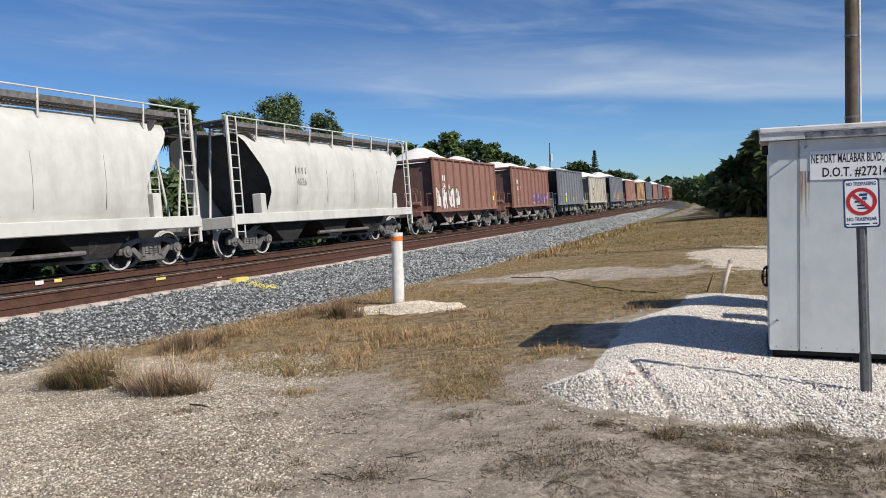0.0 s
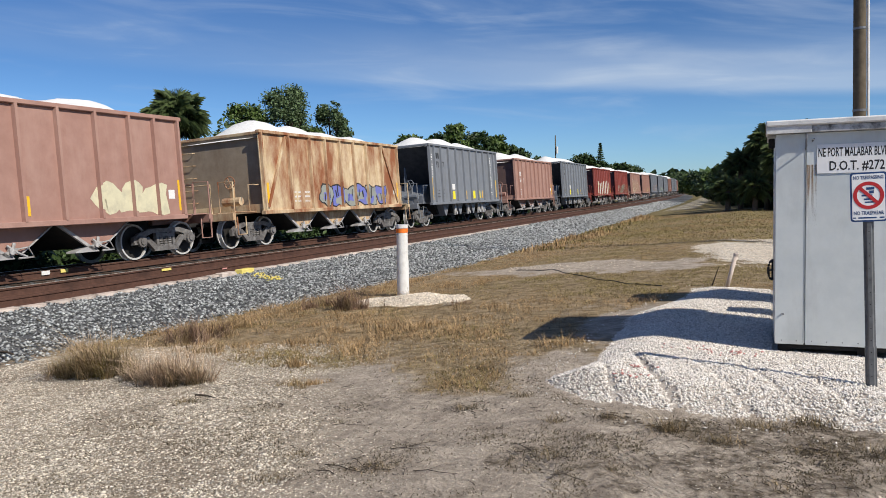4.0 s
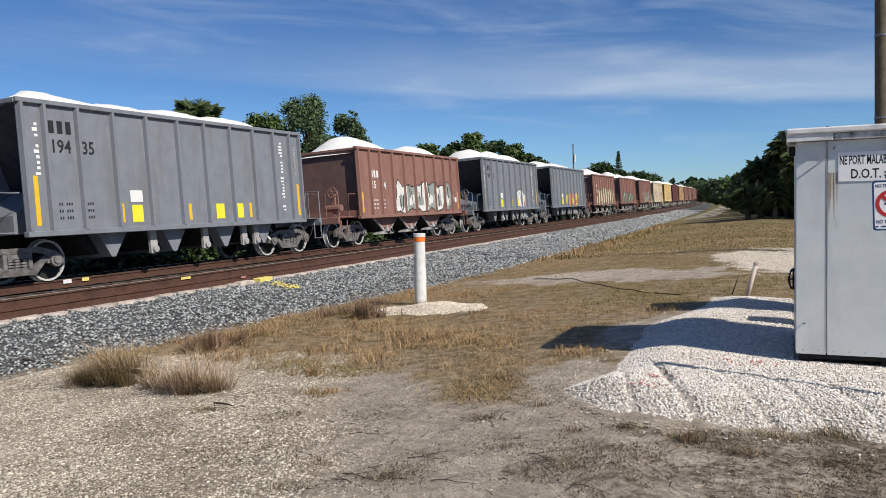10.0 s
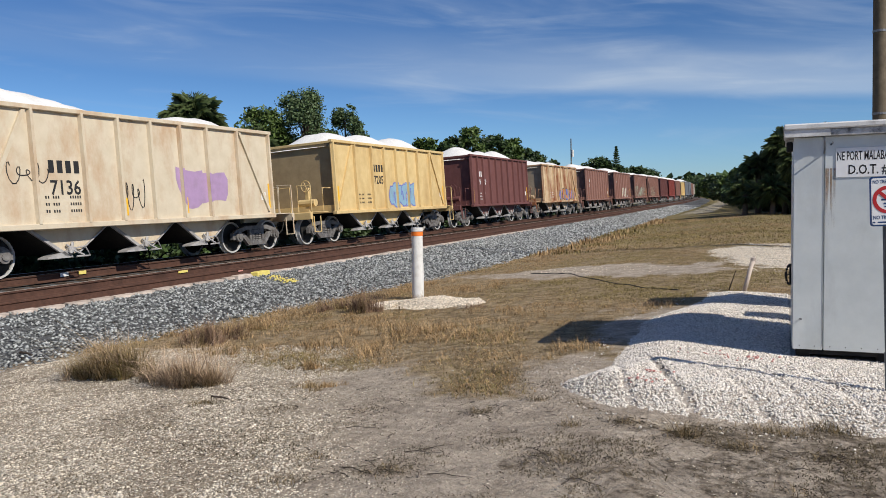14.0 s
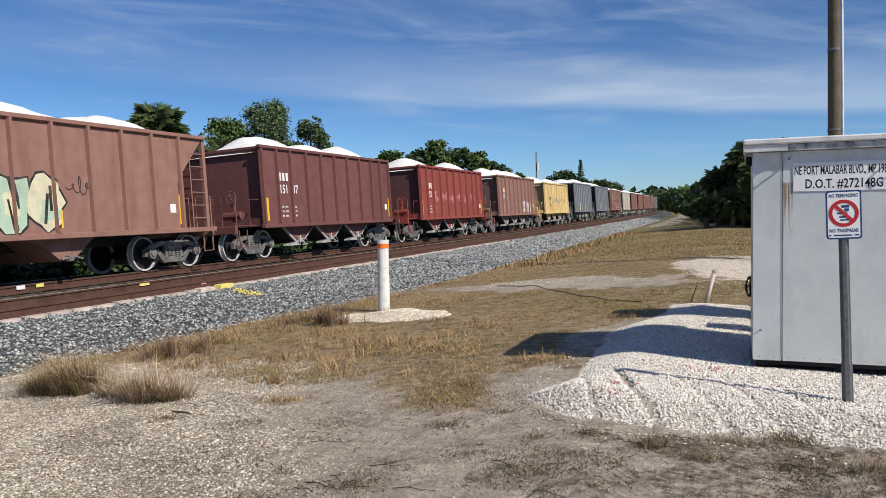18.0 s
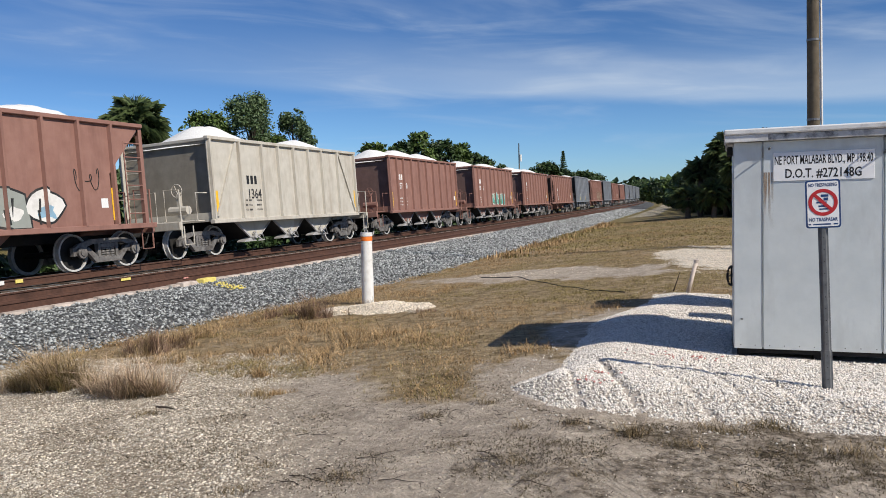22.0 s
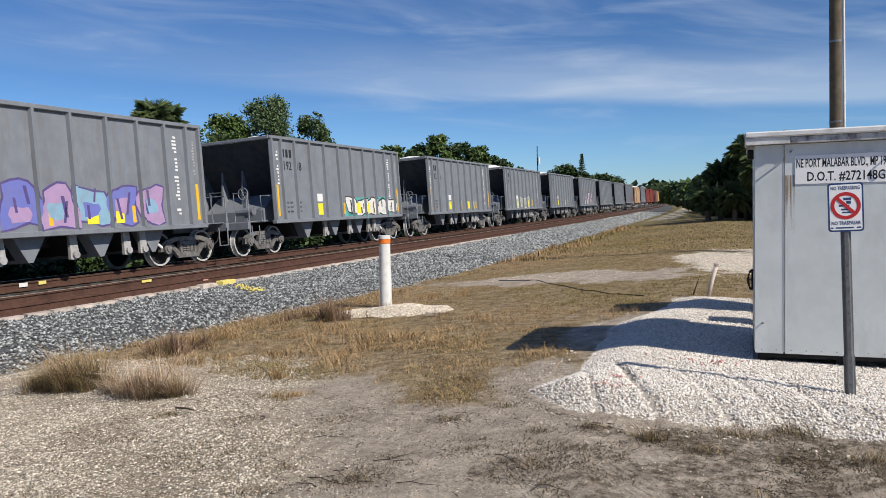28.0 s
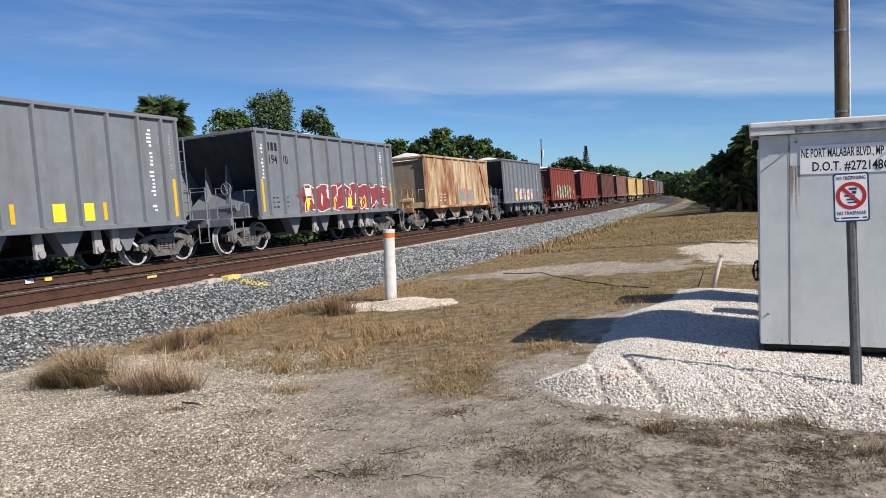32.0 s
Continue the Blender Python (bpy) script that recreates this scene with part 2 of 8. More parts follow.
M_ORANGE = material("orange_reflective_band", (0.80, 0.17, 0.02), (0.86, 0.22, 0.03), 9, 0.5, 0, 0.0)
M_CABINET = material("weathered_aluminium_panel", (0.585, 0.625, 0.625), (0.685, 0.72, 0.715), 4, 0.42, 0.15, 0.04, 60, (0.47, 0.485, 0.475), 1.8, 0.7, streak=3)
M_ROOF = material("white_coated_roof_edge", (0.62, 0.62, 0.61), (0.74, 0.74, 0.73), 6, 0.55, 0, 0.1, 50, (0.20, 0.19, 0.18), 3.4, 0.7)
M_ROOFBAND = material("peeling_fascia", (0.46, 0.46, 0.46), (0.62, 0.62, 0.61), 6, 0.55, 0.1, 0.15, 50, (0.06, 0.06, 0.06), 7.0, 0.95, 0.46)
M_POST = material("dull_galvanised_post", (0.10, 0.105, 0.11), (0.17, 0.175, 0.18), 18, 0.5, 0.2, 0.05, 80)
M_GALV = material("galvanised_steel", (0.15, 0.155, 0.16), (0.25, 0.255, 0.26), 18, 0.42, 0.6, 0.05, 80)
M_PLAQUE = material("white_sign_vinyl", (0.80, 0.80, 0.80), (0.86, 0.86, 0.86), 9, 0.5, 0, 0.0)
M_SIGNRED = material("sign_red", (0.45, 0.02, 0.025), (0.52, 0.03, 0.035), 12, 0.45, 0, 0.0)
M_SIGNBLUE = material("sign_blue", (0.014, 0.045, 0.14), (0.022, 0.065, 0.19), 12, 0.45, 0, 0.0)


def stain_material():
    """Rust that has run down a panel: thin streaks that fade, the panel showing between them."""
    m = bpy.data.materials.new("run_down_rust")
    m.use_nodes = True
    nt = m.node_tree
    b = nt.nodes["Principled BSDF"]
    b.inputs["Base Color"].default_value, b.inputs["Roughness"].default_value = (0.34, 0.19, 0.085, 1), 0.8
    co = nt.nodes.new("ShaderNodeTexCoord")
    mp = nt.nodes.new("ShaderNodeMapping")
    mp.inputs["Scale"].default_value = (55, 1, 1.6)
    nt.links.new(co.outputs["Object"], mp.inputs[0])
    n = node(nt, "ShaderNodeTexNoise", Scale=1.0, Detail=5.0, Roughness=0.6)
    nt.links.new(mp.outputs[0], n.inputs["Vector"])
    r = ramp(nt, [(0.45, (0, 0, 0)), (0.75, (0.85, 0.85, 0.85))])
    nt.links.new(n.outputs[0], r.inputs[0])
    sep = nt.nodes.new("ShaderNodeSeparateXYZ")
    nt.links.new(co.outputs["Generated"], sep.inputs[0])
    fade = nt.nodes.new("ShaderNodeMath")
    fade.operation = "MULTIPLY"
    nt.links.new(sep.outputs["Z"], fade.inputs[0])
    nt.links.new(r.outputs[0], fade.inputs[1])
    nt.links.new(fade.outputs[0], b.inputs["Alpha"])
    return m


M_RUN = stain_material()
M_WOOD = material("weathered_pole_wood", (0.085, 0.068, 0.045), (0.145, 0.118, 0.082), 5, 0.9, 0, 0.4, 30, (0.07, 0.05, 0.035), 3, 0.6, streak=8)
M_BARK = material("grey_brown_bark", (0.09, 0.07, 0.05), (0.16, 0.125, 0.095), 8, 0.95, 0, 0.6, 14)
M_STRAW = material("dry_grass_blade", (0.25, 0.155, 0.07), (0.52, 0.36, 0.195), 3, 0.85, 0, 0.0, island=0.68, spec=0.15)
M_PALESTRAW = material("pale_dry_grass_blade", (0.36, 0.25, 0.16), (0.62, 0.48, 0.34), 3, 0.85, 0, 0.0, island=0.45, spec=0.15)
M_OLIVE = material("olive_grass_blade", (0.16, 0.13, 0.046), (0.34, 0.265, 0.11), 3, 0.85, 0, 0.0, island=0.68, spec=0.15)
M_BROWNGRASS = material("brown_olive_grass_blade", (0.19, 0.14, 0.066), (0.45, 0.325, 0.18), 3, 0.85, 0, 0.0, island=0.45, spec=0.15)
M_DARKRED = material("dark_reddish_weed", (0.15, 0.095, 0.066), (0.33, 0.215, 0.15), 3, 0.85, 0, 0.0, island=0.45, spec=0.15)
M_TIEDARK = material("dusty_brown_tie", (0.07, 0.046, 0.034), (0.12, 0.085, 0.062), 8, 0.9, 0, 0.3, 40, (0.05, 0.035, 0.026), 4, 0.6, spread=0.15)
M_WEED = material("dark_weed", (0.065, 0.052, 0.030), (0.155, 0.12, 0.072), 5, 0.9, 0, 0.0, island=0.4, spec=0.15)
M_TWIG = material("dark_dry_twig", (0.04, 0.03, 0.022), (0.09, 0.068, 0.05), 12, 0.9, 0, 0.2, 60)
M_SPRAY = material("yellow_marking_paint", (0.68, 0.55, 0.10), (0.80, 0.68, 0.24), 14, 0.8, 0, 0.2, 60)
M_SPRAYRED = material("red_marking_paint", (0.52, 0.21, 0.18), (0.60, 0.30, 0.26), 14, 0.8, 0, 0.2, 60)


def leaf_material(name, low, high):
    m = material(name, low, high, 1.2, 0.55, 0, 0.0, island=0.45, spec=0.35)
    nt = m.node_tree
    b = nt.nodes["Principled BSDF"]
    b.inputs["Transmission Weight"].default_value = 0.0
    b.inputs["Subsurface Weight"].default_value = 0.0
    return m


M_LEAF = leaf_material("green_foliage", (0.042, 0.075, 0.016), (0.11, 0.16, 0.038))
M_LEAFDARK = leaf_material("dark_green_foliage", (0.022, 0.044, 0.012), (0.055, 0.09, 0.026))
M_LEAFBLUE = leaf_material("grey_green_foliage", (0.052, 0.088, 0.034), (0.125, 0.175, 0.075))
M_FROND = leaf_material("palm_frond_green", (0.045, 0.07, 0.022), (0.11, 0.145, 0.055))


def ground_material():
    """Sand, shell gravel, limestone spill and dry turf, laid by the masks that the ground mesh carries."""
    m = bpy.data.materials.new("sandy_ground")
    m.use_nodes = True
    nt = m.node_tree
    b = nt.nodes["Principled BSDF"]
    b.inputs["Roughness"].default_value = 0.95
    b.inputs["Specular IOR Level"].default_value = 0.15
    co = nt.nodes.new("ShaderNodeTexCoord")

    def layer(scale, low, high, detail=8.0, rough=0.65):
        n = node(nt, "ShaderNodeTexNoise", Scale=scale, Detail=detail, Roughness=rough)
        nt.links.new(co.outputs["Object"], n.inputs["Vector"])
        r = ramp(nt, [(0.32, low), (0.68, high)])
        nt.links.new(n.outputs[0], r.inputs[0])
        return r.outputs[0]

    def over(base, top, attr, noise_scale, lo, hi):
        a = nt.nodes.new("ShaderNodeAttribute")
        a.attribute_name = attr
        n = node(nt, "ShaderNodeTexNoise", Scale=noise_scale, Detail=7.0, Roughness=0.7)
        nt.links.new(co.outputs["Object"], n.inputs["Vector"])
        add = nt.nodes.new("ShaderNodeMath")
        add.operation = "ADD"
        nt.links.new(a.outputs["Fac"], add.inputs[0])
        nt.links.new(n.outputs[0], add.inputs[1])
        r = ramp(nt, [(lo, (0, 0, 0)), (hi, (1, 1, 1))])
        half = nt.nodes.new("ShaderNodeMath")
        half.operation = "MULTIPLY"
        half.inputs[1].default_value = 0.5
        nt.links.new(add.outputs[0], half.inputs[0])
        nt.links.new(half.outputs[0], r.inputs[0])
        mx = nt.nodes.new("ShaderNodeMix")
        mx.data_type = "RGBA"
        nt.links.new(r.outputs[0], mx.inputs["Factor"])
        nt.links.new(base, mx.inputs["A"])
        nt.links.new(top, mx.inputs["B"])
        return mx.outputs["Result"]

    sand = layer(3.2, (0.39, 0.325, 0.258), (0.64, 0.55, 0.445))
    damp = layer(24.0, (0.045, 0.035, 0.024), (0.27, 0.215, 0.155), 6.0, 0.7)
    shell = layer(34.0, (0.21, 0.165, 0.12), (0.58, 0.485, 0.37), 4.0)
    turf = layer(5.0, (0.18, 0.132, 0.07), (0.50, 0.385, 0.235))
    green = layer(3.0, (0.12, 0.108, 0.042), (0.28, 0.225, 0.10))
    white = layer(26.0, (0.68, 0.60, 0.49), (0.90, 0.83, 0.71), 5.0)
    col = over(sand, damp, "damp", 14.0, 0.46, 0.58)
    col = over(col, shell, "shell", 3.0, 0.44, 0.64)
    col = over(col, turf, "turf", 3.5, 0.46, 0.60)
    col = over(col, green, "green", 1.4, 0.46, 0.66)
    col = over(col, white, "white", 2.6, 0.46, 0.62)
    # fine grit
    grit = layer(95.0, (0.76, 0.75, 0.73), (1.22, 1.22, 1.22), 5.0, 0.7)
    speck = nt.nodes.new("ShaderNodeMix")
    speck.data_type, speck.blend_type = "RGBA", "MULTIPLY"
    speck.inputs["Factor"].default_value = 1.0
    nt.links.new(col, speck.inputs["A"])
    nt.links.new(grit, speck.inputs["B"])
    mottle = layer(11.0, (0.62, 0.605, 0.59), (1.22, 1.22, 1.22), 7.0, 0.78)
    blotch = nt.nodes.new("ShaderNodeMix")
    blotch.data_type, blotch.blend_type = "RGBA", "MULTIPLY"
    blotch.inputs["Factor"].default_value = 1.0
    nt.links.new(speck.outputs["Result"], blotch.inputs["A"])
    nt.links.new(mottle, blotch.inputs["B"])
    nt.links.new(blotch.outputs["Result"], b.inputs["Base Color"])
    n3 = node(nt, "ShaderNodeTexNoise", Scale=22.0, Detail=9.0, Roughness=0.7)
    nt.links.new(co.outputs["Object"], n3.inputs["Vector"])
    n4 = node(nt, "ShaderNodeTexNoise", Scale=5.5, Detail=5.0, Roughness=0.6)
    nt.links.new(co.outputs["Object"], n4.inputs["Vector"])
    bp0 = node(nt, "ShaderNodeBump", Strength=0.55, Distance=0.10)
    nt.links.new(n4.outputs[0], bp0.inputs["Height"])
    bp = node(nt, "ShaderNodeBump", Strength=0.9, Distance=0.05)
    nt.links.new(n3.outputs[0], bp.inputs["Height"])
    nt.links.new(bp0.outputs[0], bp.inputs["Normal"])
    # tyre tread pressed into the sand
    turn = nt.nodes.new("ShaderNodeMapping")
    turn.inputs["Rotation"].default_value = (0, 0, radians(-41))
    nt.links.new(co.outputs["Object"], turn.inputs[0])
    wave = node(nt, "ShaderNodeTexWave", Scale=6.2, Distortion=0.8, Detail=2.0)
    nt.links.new(turn.outputs[0], wave.inputs["Vector"])
    tread = nt.nodes.new("ShaderNodeAttribute")
    tread.attribute_name = "tread"
    press = nt.nodes.new("ShaderNodeMath")
    press.operation = "MULTIPLY"
    nt.links.new(wave.outputs["Fac"], press.inputs[0])
    nt.links.new(tread.outputs["Fac"], press.inputs[1])
    bp2 = node(nt, "ShaderNodeBump", Strength=0.8, Distance=0.03)
    nt.links.new(press.outputs[0], bp2.inputs["Height"])
    nt.links.new(bp.outputs[0], bp2.inputs["Normal"])
    nt.links.new(bp2.outputs[0], b.inputs["Normal"])
    return m


M_GROUND = ground_material()

# ---- mesh helpers ----


def link_mesh(name, bm, mat, parent=None, label="", smooth=False):
    me = bpy.data.meshes.new(name)
    bm.to_mesh(me)
    bm.free()
    for m in mat if isinstance(mat, (list, tuple)) else [mat]:
        me.materials.append(m)
    if smooth:
        me.polygons.foreach_set("use_smooth", [True] * len(me.polygons))
    ob = new(name, me)
    if parent:
        ob.parent = parent
    if label:
        ob["label"] = label
    return ob


def part(name, bm, mat, parent, label="", smooth=False):
    return link_mesh(name, bm, mat, parent, label, smooth)


def share(name, source, parent, m):
    """Another piece on the same mesh."""
    ob = new(name, source.data)
    ob.parent = parent
    ob.matrix_basis = m
    return ob


def raw_mesh(name, verts, faces, mat, parent=None):
    me = bpy.data.meshes.new(name)
    me.from_pydata(verts, [], faces)
    me.materials.append(mat)
    ob = new(name, me)
    if parent:
        ob.parent = parent
    return ob


def holder(name, m=None):
    ob = new(name)
    ob.empty_display_size = 0.2
    if m is not None:
        ob.matrix_basis = m
    return ob


def box(bm, x0, x1, y0, y1, z0, z1, bevel=0.0):
    v = [bm.verts.new(c) for c in ((x0, y0, z0), (x1, y0, z0), (x1, y1, z0), (x0, y1, z0), (x0, y0, z1), (x1, y0, z1), (x1, y1, z1), (x0, y1, z1))]
    f = [bm.faces.new([v[i] for i in q]) for q in ((3, 2, 1, 0), (4, 5, 6, 7), (0, 1, 5, 4), (1, 2, 6, 5), (2, 3, 7, 6), (3, 0, 4, 7))]
    if bevel:
        edges = list({e for q in f for e in q.edges})
        bmesh.ops.bevel(bm, geom=edges, offset=bevel, segments=1, affect="EDGES")
    return bm


def boxed(x0, x1, y0, y1, z0, z1, bevel=0.0):
    return box(bmesh.new(), x0, x1, y0, y1, z0, z1, bevel)


def tube(bm, pts, r, seg=6, r2=None, caps=True):
    """A round bar along pts; r2: its radius at the end."""
    pts = [Vector(p) for p in pts]
    rings = []
    n = len(pts)
    for i, p in enumerate(pts):
        d = (pts[min(i + 1, n - 1)] - pts[max(i - 1, 0)]).normalized()
        a = d.orthogonal().normalized() if abs(d.z) < 0.9 else Vector((1, 0, 0)) - d * d.x
        a.normalize()
        b = d.cross(a)
        rr = r if r2 is None else r + (r2 - r) * i / (n - 1)
        rings.append([bm.verts.new(p + (a * math.cos(k * 2 * math.pi / seg) + b * math.sin(k * 2 * math.pi / seg)) * rr) for k in range(seg)])
    for r0, r1 in zip(rings, rings[1:]):
        for k in range(seg):
            bm.faces.new((r0[k], r0[(k + 1) % seg], r1[(k + 1) % seg], r1[k]))
    if caps:
        bm.faces.new(rings[0][::-1])
        bm.faces.new(rings[-1])
    return bm


def tubed(pts, r, seg=6, r2=None):
    return tube(bmesh.new(), pts, r, seg, r2)


def prism(bm, outline, axis, a, b):
    """A flat outline of (u, v) pushed from a to b along axis: x takes (y, z), y takes (x, z), z takes (x, y)."""
    def put(u, v, w):
        return {"x": (w, u, v), "y": (u, w, v), "z": (u, v, w)}[axis]
    lo = [bm.verts.new(put(u, v, a)) for u, v in outline]
    hi = [bm.verts.new(put(u, v, b)) for u, v in outline]
    bm.faces.new(lo[::-1])
    bm.faces.new(hi)
    n = len(lo)
    for i in range(n):
        bm.faces.new((lo[i], lo[(i + 1) % n], hi[(i + 1) % n], hi[i]))
    bmesh.ops.recalc_face_normals(bm, faces=bm.faces)
    return bm


def prismed(outline, axis, a, b):
    return prism(bmesh.new(), outline, axis, a, b)


def disc(bm, y, z, r0, r1, x0, x1, seg=20):
    """A ring (or solid, r0 = 0) about the x axis through (y, z), from x0 to x1."""
    def ring(r, x):
        return [bm.verts.new((x, y + r * math.cos(k * 2 * math.pi / seg), z + r * math.sin(k * 2 * math.pi / seg))) for k in range(seg)]
    o0, o1 = ring(r1, x0), ring(r1, x1)
    loops = [(o0, o1)]
    if r0:
        i0, i1 = ring(r0, x0), ring(r0, x1)
        loops += [(o1, i1), (i1, i0), (i0, o0)]
    else:
        bm.faces.new(o0[::-1])
        bm.faces.new(o1)
    for p, q in loops:
        for k in range(seg):
            bm.faces.new((p[k], p[(k + 1) % seg], q[(k + 1) % seg], q[k]))
    bmesh.ops.recalc_face_normals(bm, faces=bm.faces)
    return bm


GLYPHS = {}


def glyphs(text):
    """The flat mesh of a text one unit high in the built-in font, built once."""
    if text not in GLYPHS:
        cu = bpy.data.curves.new("text", "FONT")
        cu.body, cu.size, cu.align_x, cu.align_y, cu.resolution_u = text, 1.0, "LEFT", "CENTER", 2
        cu.offset = 0.016
        tmp = bpy.data.objects.new("text", cu)
        scene.collection.objects.link(tmp)
        GLYPHS[text] = bpy.data.meshes.new_from_object(tmp.evaluated_get(bpy.context.evaluated_depsgraph_get()))
        bpy.data.objects.remove(tmp)
    return GLYPHS[text]


def lettering(name, text, size, mat, m, parent=None, align="LEFT", squeeze=1.0, label="", across=0.0):
    """Flat lettering as a mesh. It reads along its x axis."""
    me = glyphs(text).copy()
    xs = [v.co.x for v in me.vertices]
    if across:
        squeeze = across / (size * (max(xs) - min(xs)))
    shift = -(min(xs) + max(xs)) / 2 if align == "CENTER" else 0
    me.transform(Matrix.Diagonal((size * squeeze, size, size, 1)) @ Matrix.Translation((shift, 0, 0)))
    me.materials.clear()
    me.materials.append(mat)
    ob = new(name, me)
    if parent:
        ob.parent = parent
    ob.matrix_basis = m
    if label:
        ob["label"] = label
    return ob


# all the words and numbers that are written anywhere
for words in ("NE PORT MALABAR BLVD., MP 198.40", "D.O.T. #272148G", "NO TRESPASSING", "NO TRASPASAR", "4626", "404", "364", "7136", "7205", "7238",
              *"154 16 180 02 192 19 193 04 64 47 181 01 194 14 151 28 54 45 195 73 35 15 32 27 17 59 70 157 44 158 41 11 37 152 82 08 93 160 09 20 05 155 12 156 33 90 18 31 83 30 95".split()):
    glyphs(words)


def facing(x, y, z, right, up):
    r, u = Vector(right), Vector(up)
    n = r.cross(u)
    m = Matrix((r, u, n)).transposed().to_4x4()
    m.translation = (x, y, z)
    return m


RNG = np.random.default_rng(7)
_LAT = RNG.random((64, 256, 256))


def vnoise(x, y, scale, seed=0):
    """Smooth noise from 0 to 1 on arrays of places, with bumps of about that many metres."""
    u, v = np.asarray(x, float) / scale + 1000, np.asarray(y, float) / scale + 1000
    i, j = np.floor(u).astype(int), np.floor(v).astype(int)
    a, b = u - i, v - j
    a, b = a * a * (3 - 2 * a), b * b * (3 - 2 * b)
    g = _LAT[seed % 64]
    p = lambda di, dj: g[(i + di) % 256, (j + dj) % 256]
    return (p(0, 0) * (1 - a) + p(1, 0) * a) * (1 - b) + (p(0, 1) * (1 - a) + p(1, 1) * a) * b


def fnoise(x, y, scale, seed=0):
    return 0.55 * vnoise(x, y, scale, seed) + 0.3 * vnoise(x, y, scale * 0.43, seed + 1) + 0.15 * vnoise(x, y, scale * 0.19, seed + 2)


# ---- the line of the track: a wide banked curve to the left, its raised near rail 14.95 m from the camera ----
RAIL_X, RADIUS, RAIL_Z, HALF_GAUGE, CANT = 14.95, 3050.0, -0.17, 0.7525, 3.0
FALL = math.tan(radians(CANT)) + TILT


def rail_off(x, y):
    """Metres from the near rail, towards the camera's side."""
    return np.hypot(np.asarray(x) + RAIL_X + RADIUS, y) - RADIUS


def on_track(s, off, z):
    """The place s metres along the line, off metres from the near rail (towards the camera)."""
    a = s / RADIUS
    return Vector((-RAIL_X - RADIUS + (RADIUS + off) * math.cos(a), (RADIUS + off) * math.sin(a), z + TILT * (RAIL_X - off)))


def toe(y):
    y = np.asarray(y, float)
    return 4.55 + 2.1 * np.clip((y - 7) / 14, 0, 1) - 1.1 * np.clip((y - 28) / 50, 0, 1)


def fall_of(off):
    """How far the land drops from the camera's side to the foot of the ballast."""
    return -0.95 * np.clip((13.95 - off) / 9.9, 0, 1)


def ground_z(x, y):
    off = rail_off(x, y)
    z = fall_of(off)
    behind = np.clip((-5.0 - off) / 12, 0, 1)
    z = z + behind * 0.55
    z = z - TILT * np.clip(x, -60, 12)
    near = np.exp(-((np.asarray(x) + 3) ** 2 + (np.asarray(y) - 10) ** 2) / 800.0)
    z = z + near * (0.05 * (fnoise(x, y, 1.6, 3) - 0.5) + 0.02 * (vnoise(x, y, 0.3, 9) - 0.5))
    return z


def smooth(v, lo, hi):
    t = np.clip((np.asarray(v, float) - lo) / (hi - lo), 0, 1)
    return t * t * (3 - 2 * t)


def blot(x, y, cx, cy, rx, ry, turn=0.0, soft=0.5):
    c, s = math.cos(radians(turn)), math.sin(radians(turn))
    dx, dy = np.asarray(x) - cx, np.asarray(y) - cy
    u, v = (dx * c + dy * s) / rx, (-dx * s + dy * c) / ry
    d = np.hypot(u, v) + 1.0 * (fnoise(x, y, 1.3, 17) - 0.5) + 0.3 * (vnoise(x, y, 0.22, 19) - 0.5)
    return 1 - smooth(d, 1 - soft, 1 + soft * 0.3)


def turf_mask(x, y):
    """Dry turf: the strip beyond the sand, up to the ballast, with bare patches."""
    edge = 6.0 + np.clip(0.42 * (-2.3 - np.asarray(x)), 0, 2.0) + 1.5 * (fnoise(x, y, 1.3, 21) - 0.5)
    m = smooth(y, edge - 0.8, edge + 0.9)
    m = m * (1 - 0.9 * blot(x, y, -3.9, 18.5, 3.6, 1.9, -12)) * (1 - 0.65 * blot(x, y, -1.0, 9.8, 1.6, 1.5, 0)) * (1 - 0.6 * blot(x, y, -1.7, 6.9, 0.6, 1.1, 15))
    m = m * (1 - 0.6 * smooth(x, 0.5, 3.5) * (1 - smooth(y, 26, 34)))
    return m * (0.62 + 0.55 * fnoise(x, y, 2.3, 31))


def shell_mask(x, y):
    x, y = np.asarray(x, float), np.asarray(y, float)
    edge = -2.6 - 0.55 * (y - 3.9) + 1.3 * (fnoise(x, y, 1.2, 41) - 0.5)
    return (1 - smooth(x, edge - 0.9, edge + 0.8)) * (1 - smooth(y, 8.5, 10)) * (0.74 + 0.4 * fnoise(x, y, 0.9, 43))


def white_mask(x, y):
    m = np.maximum(blot(x, y, -0.3, 20.8, 1.5, 4.6, 8), 0.95 * blot(x, y, -6.1, 13.1, 1.5, 0.75, -20))
    m = np.maximum(m, 0.32 * blot(x, y, -4.2, 19.0, 3.0, 1.4, -12))
    m = np.maximum(m, 0.6 * blot(x, y, 1.5, 24.0, 2.5, 3.0, 0))
    m = np.maximum(m, 0.55 * (1 - smooth(abs(rail_off(x, y) - 8.2), 1.2, 2.4)) * smooth(y, 62, 80))
    return m


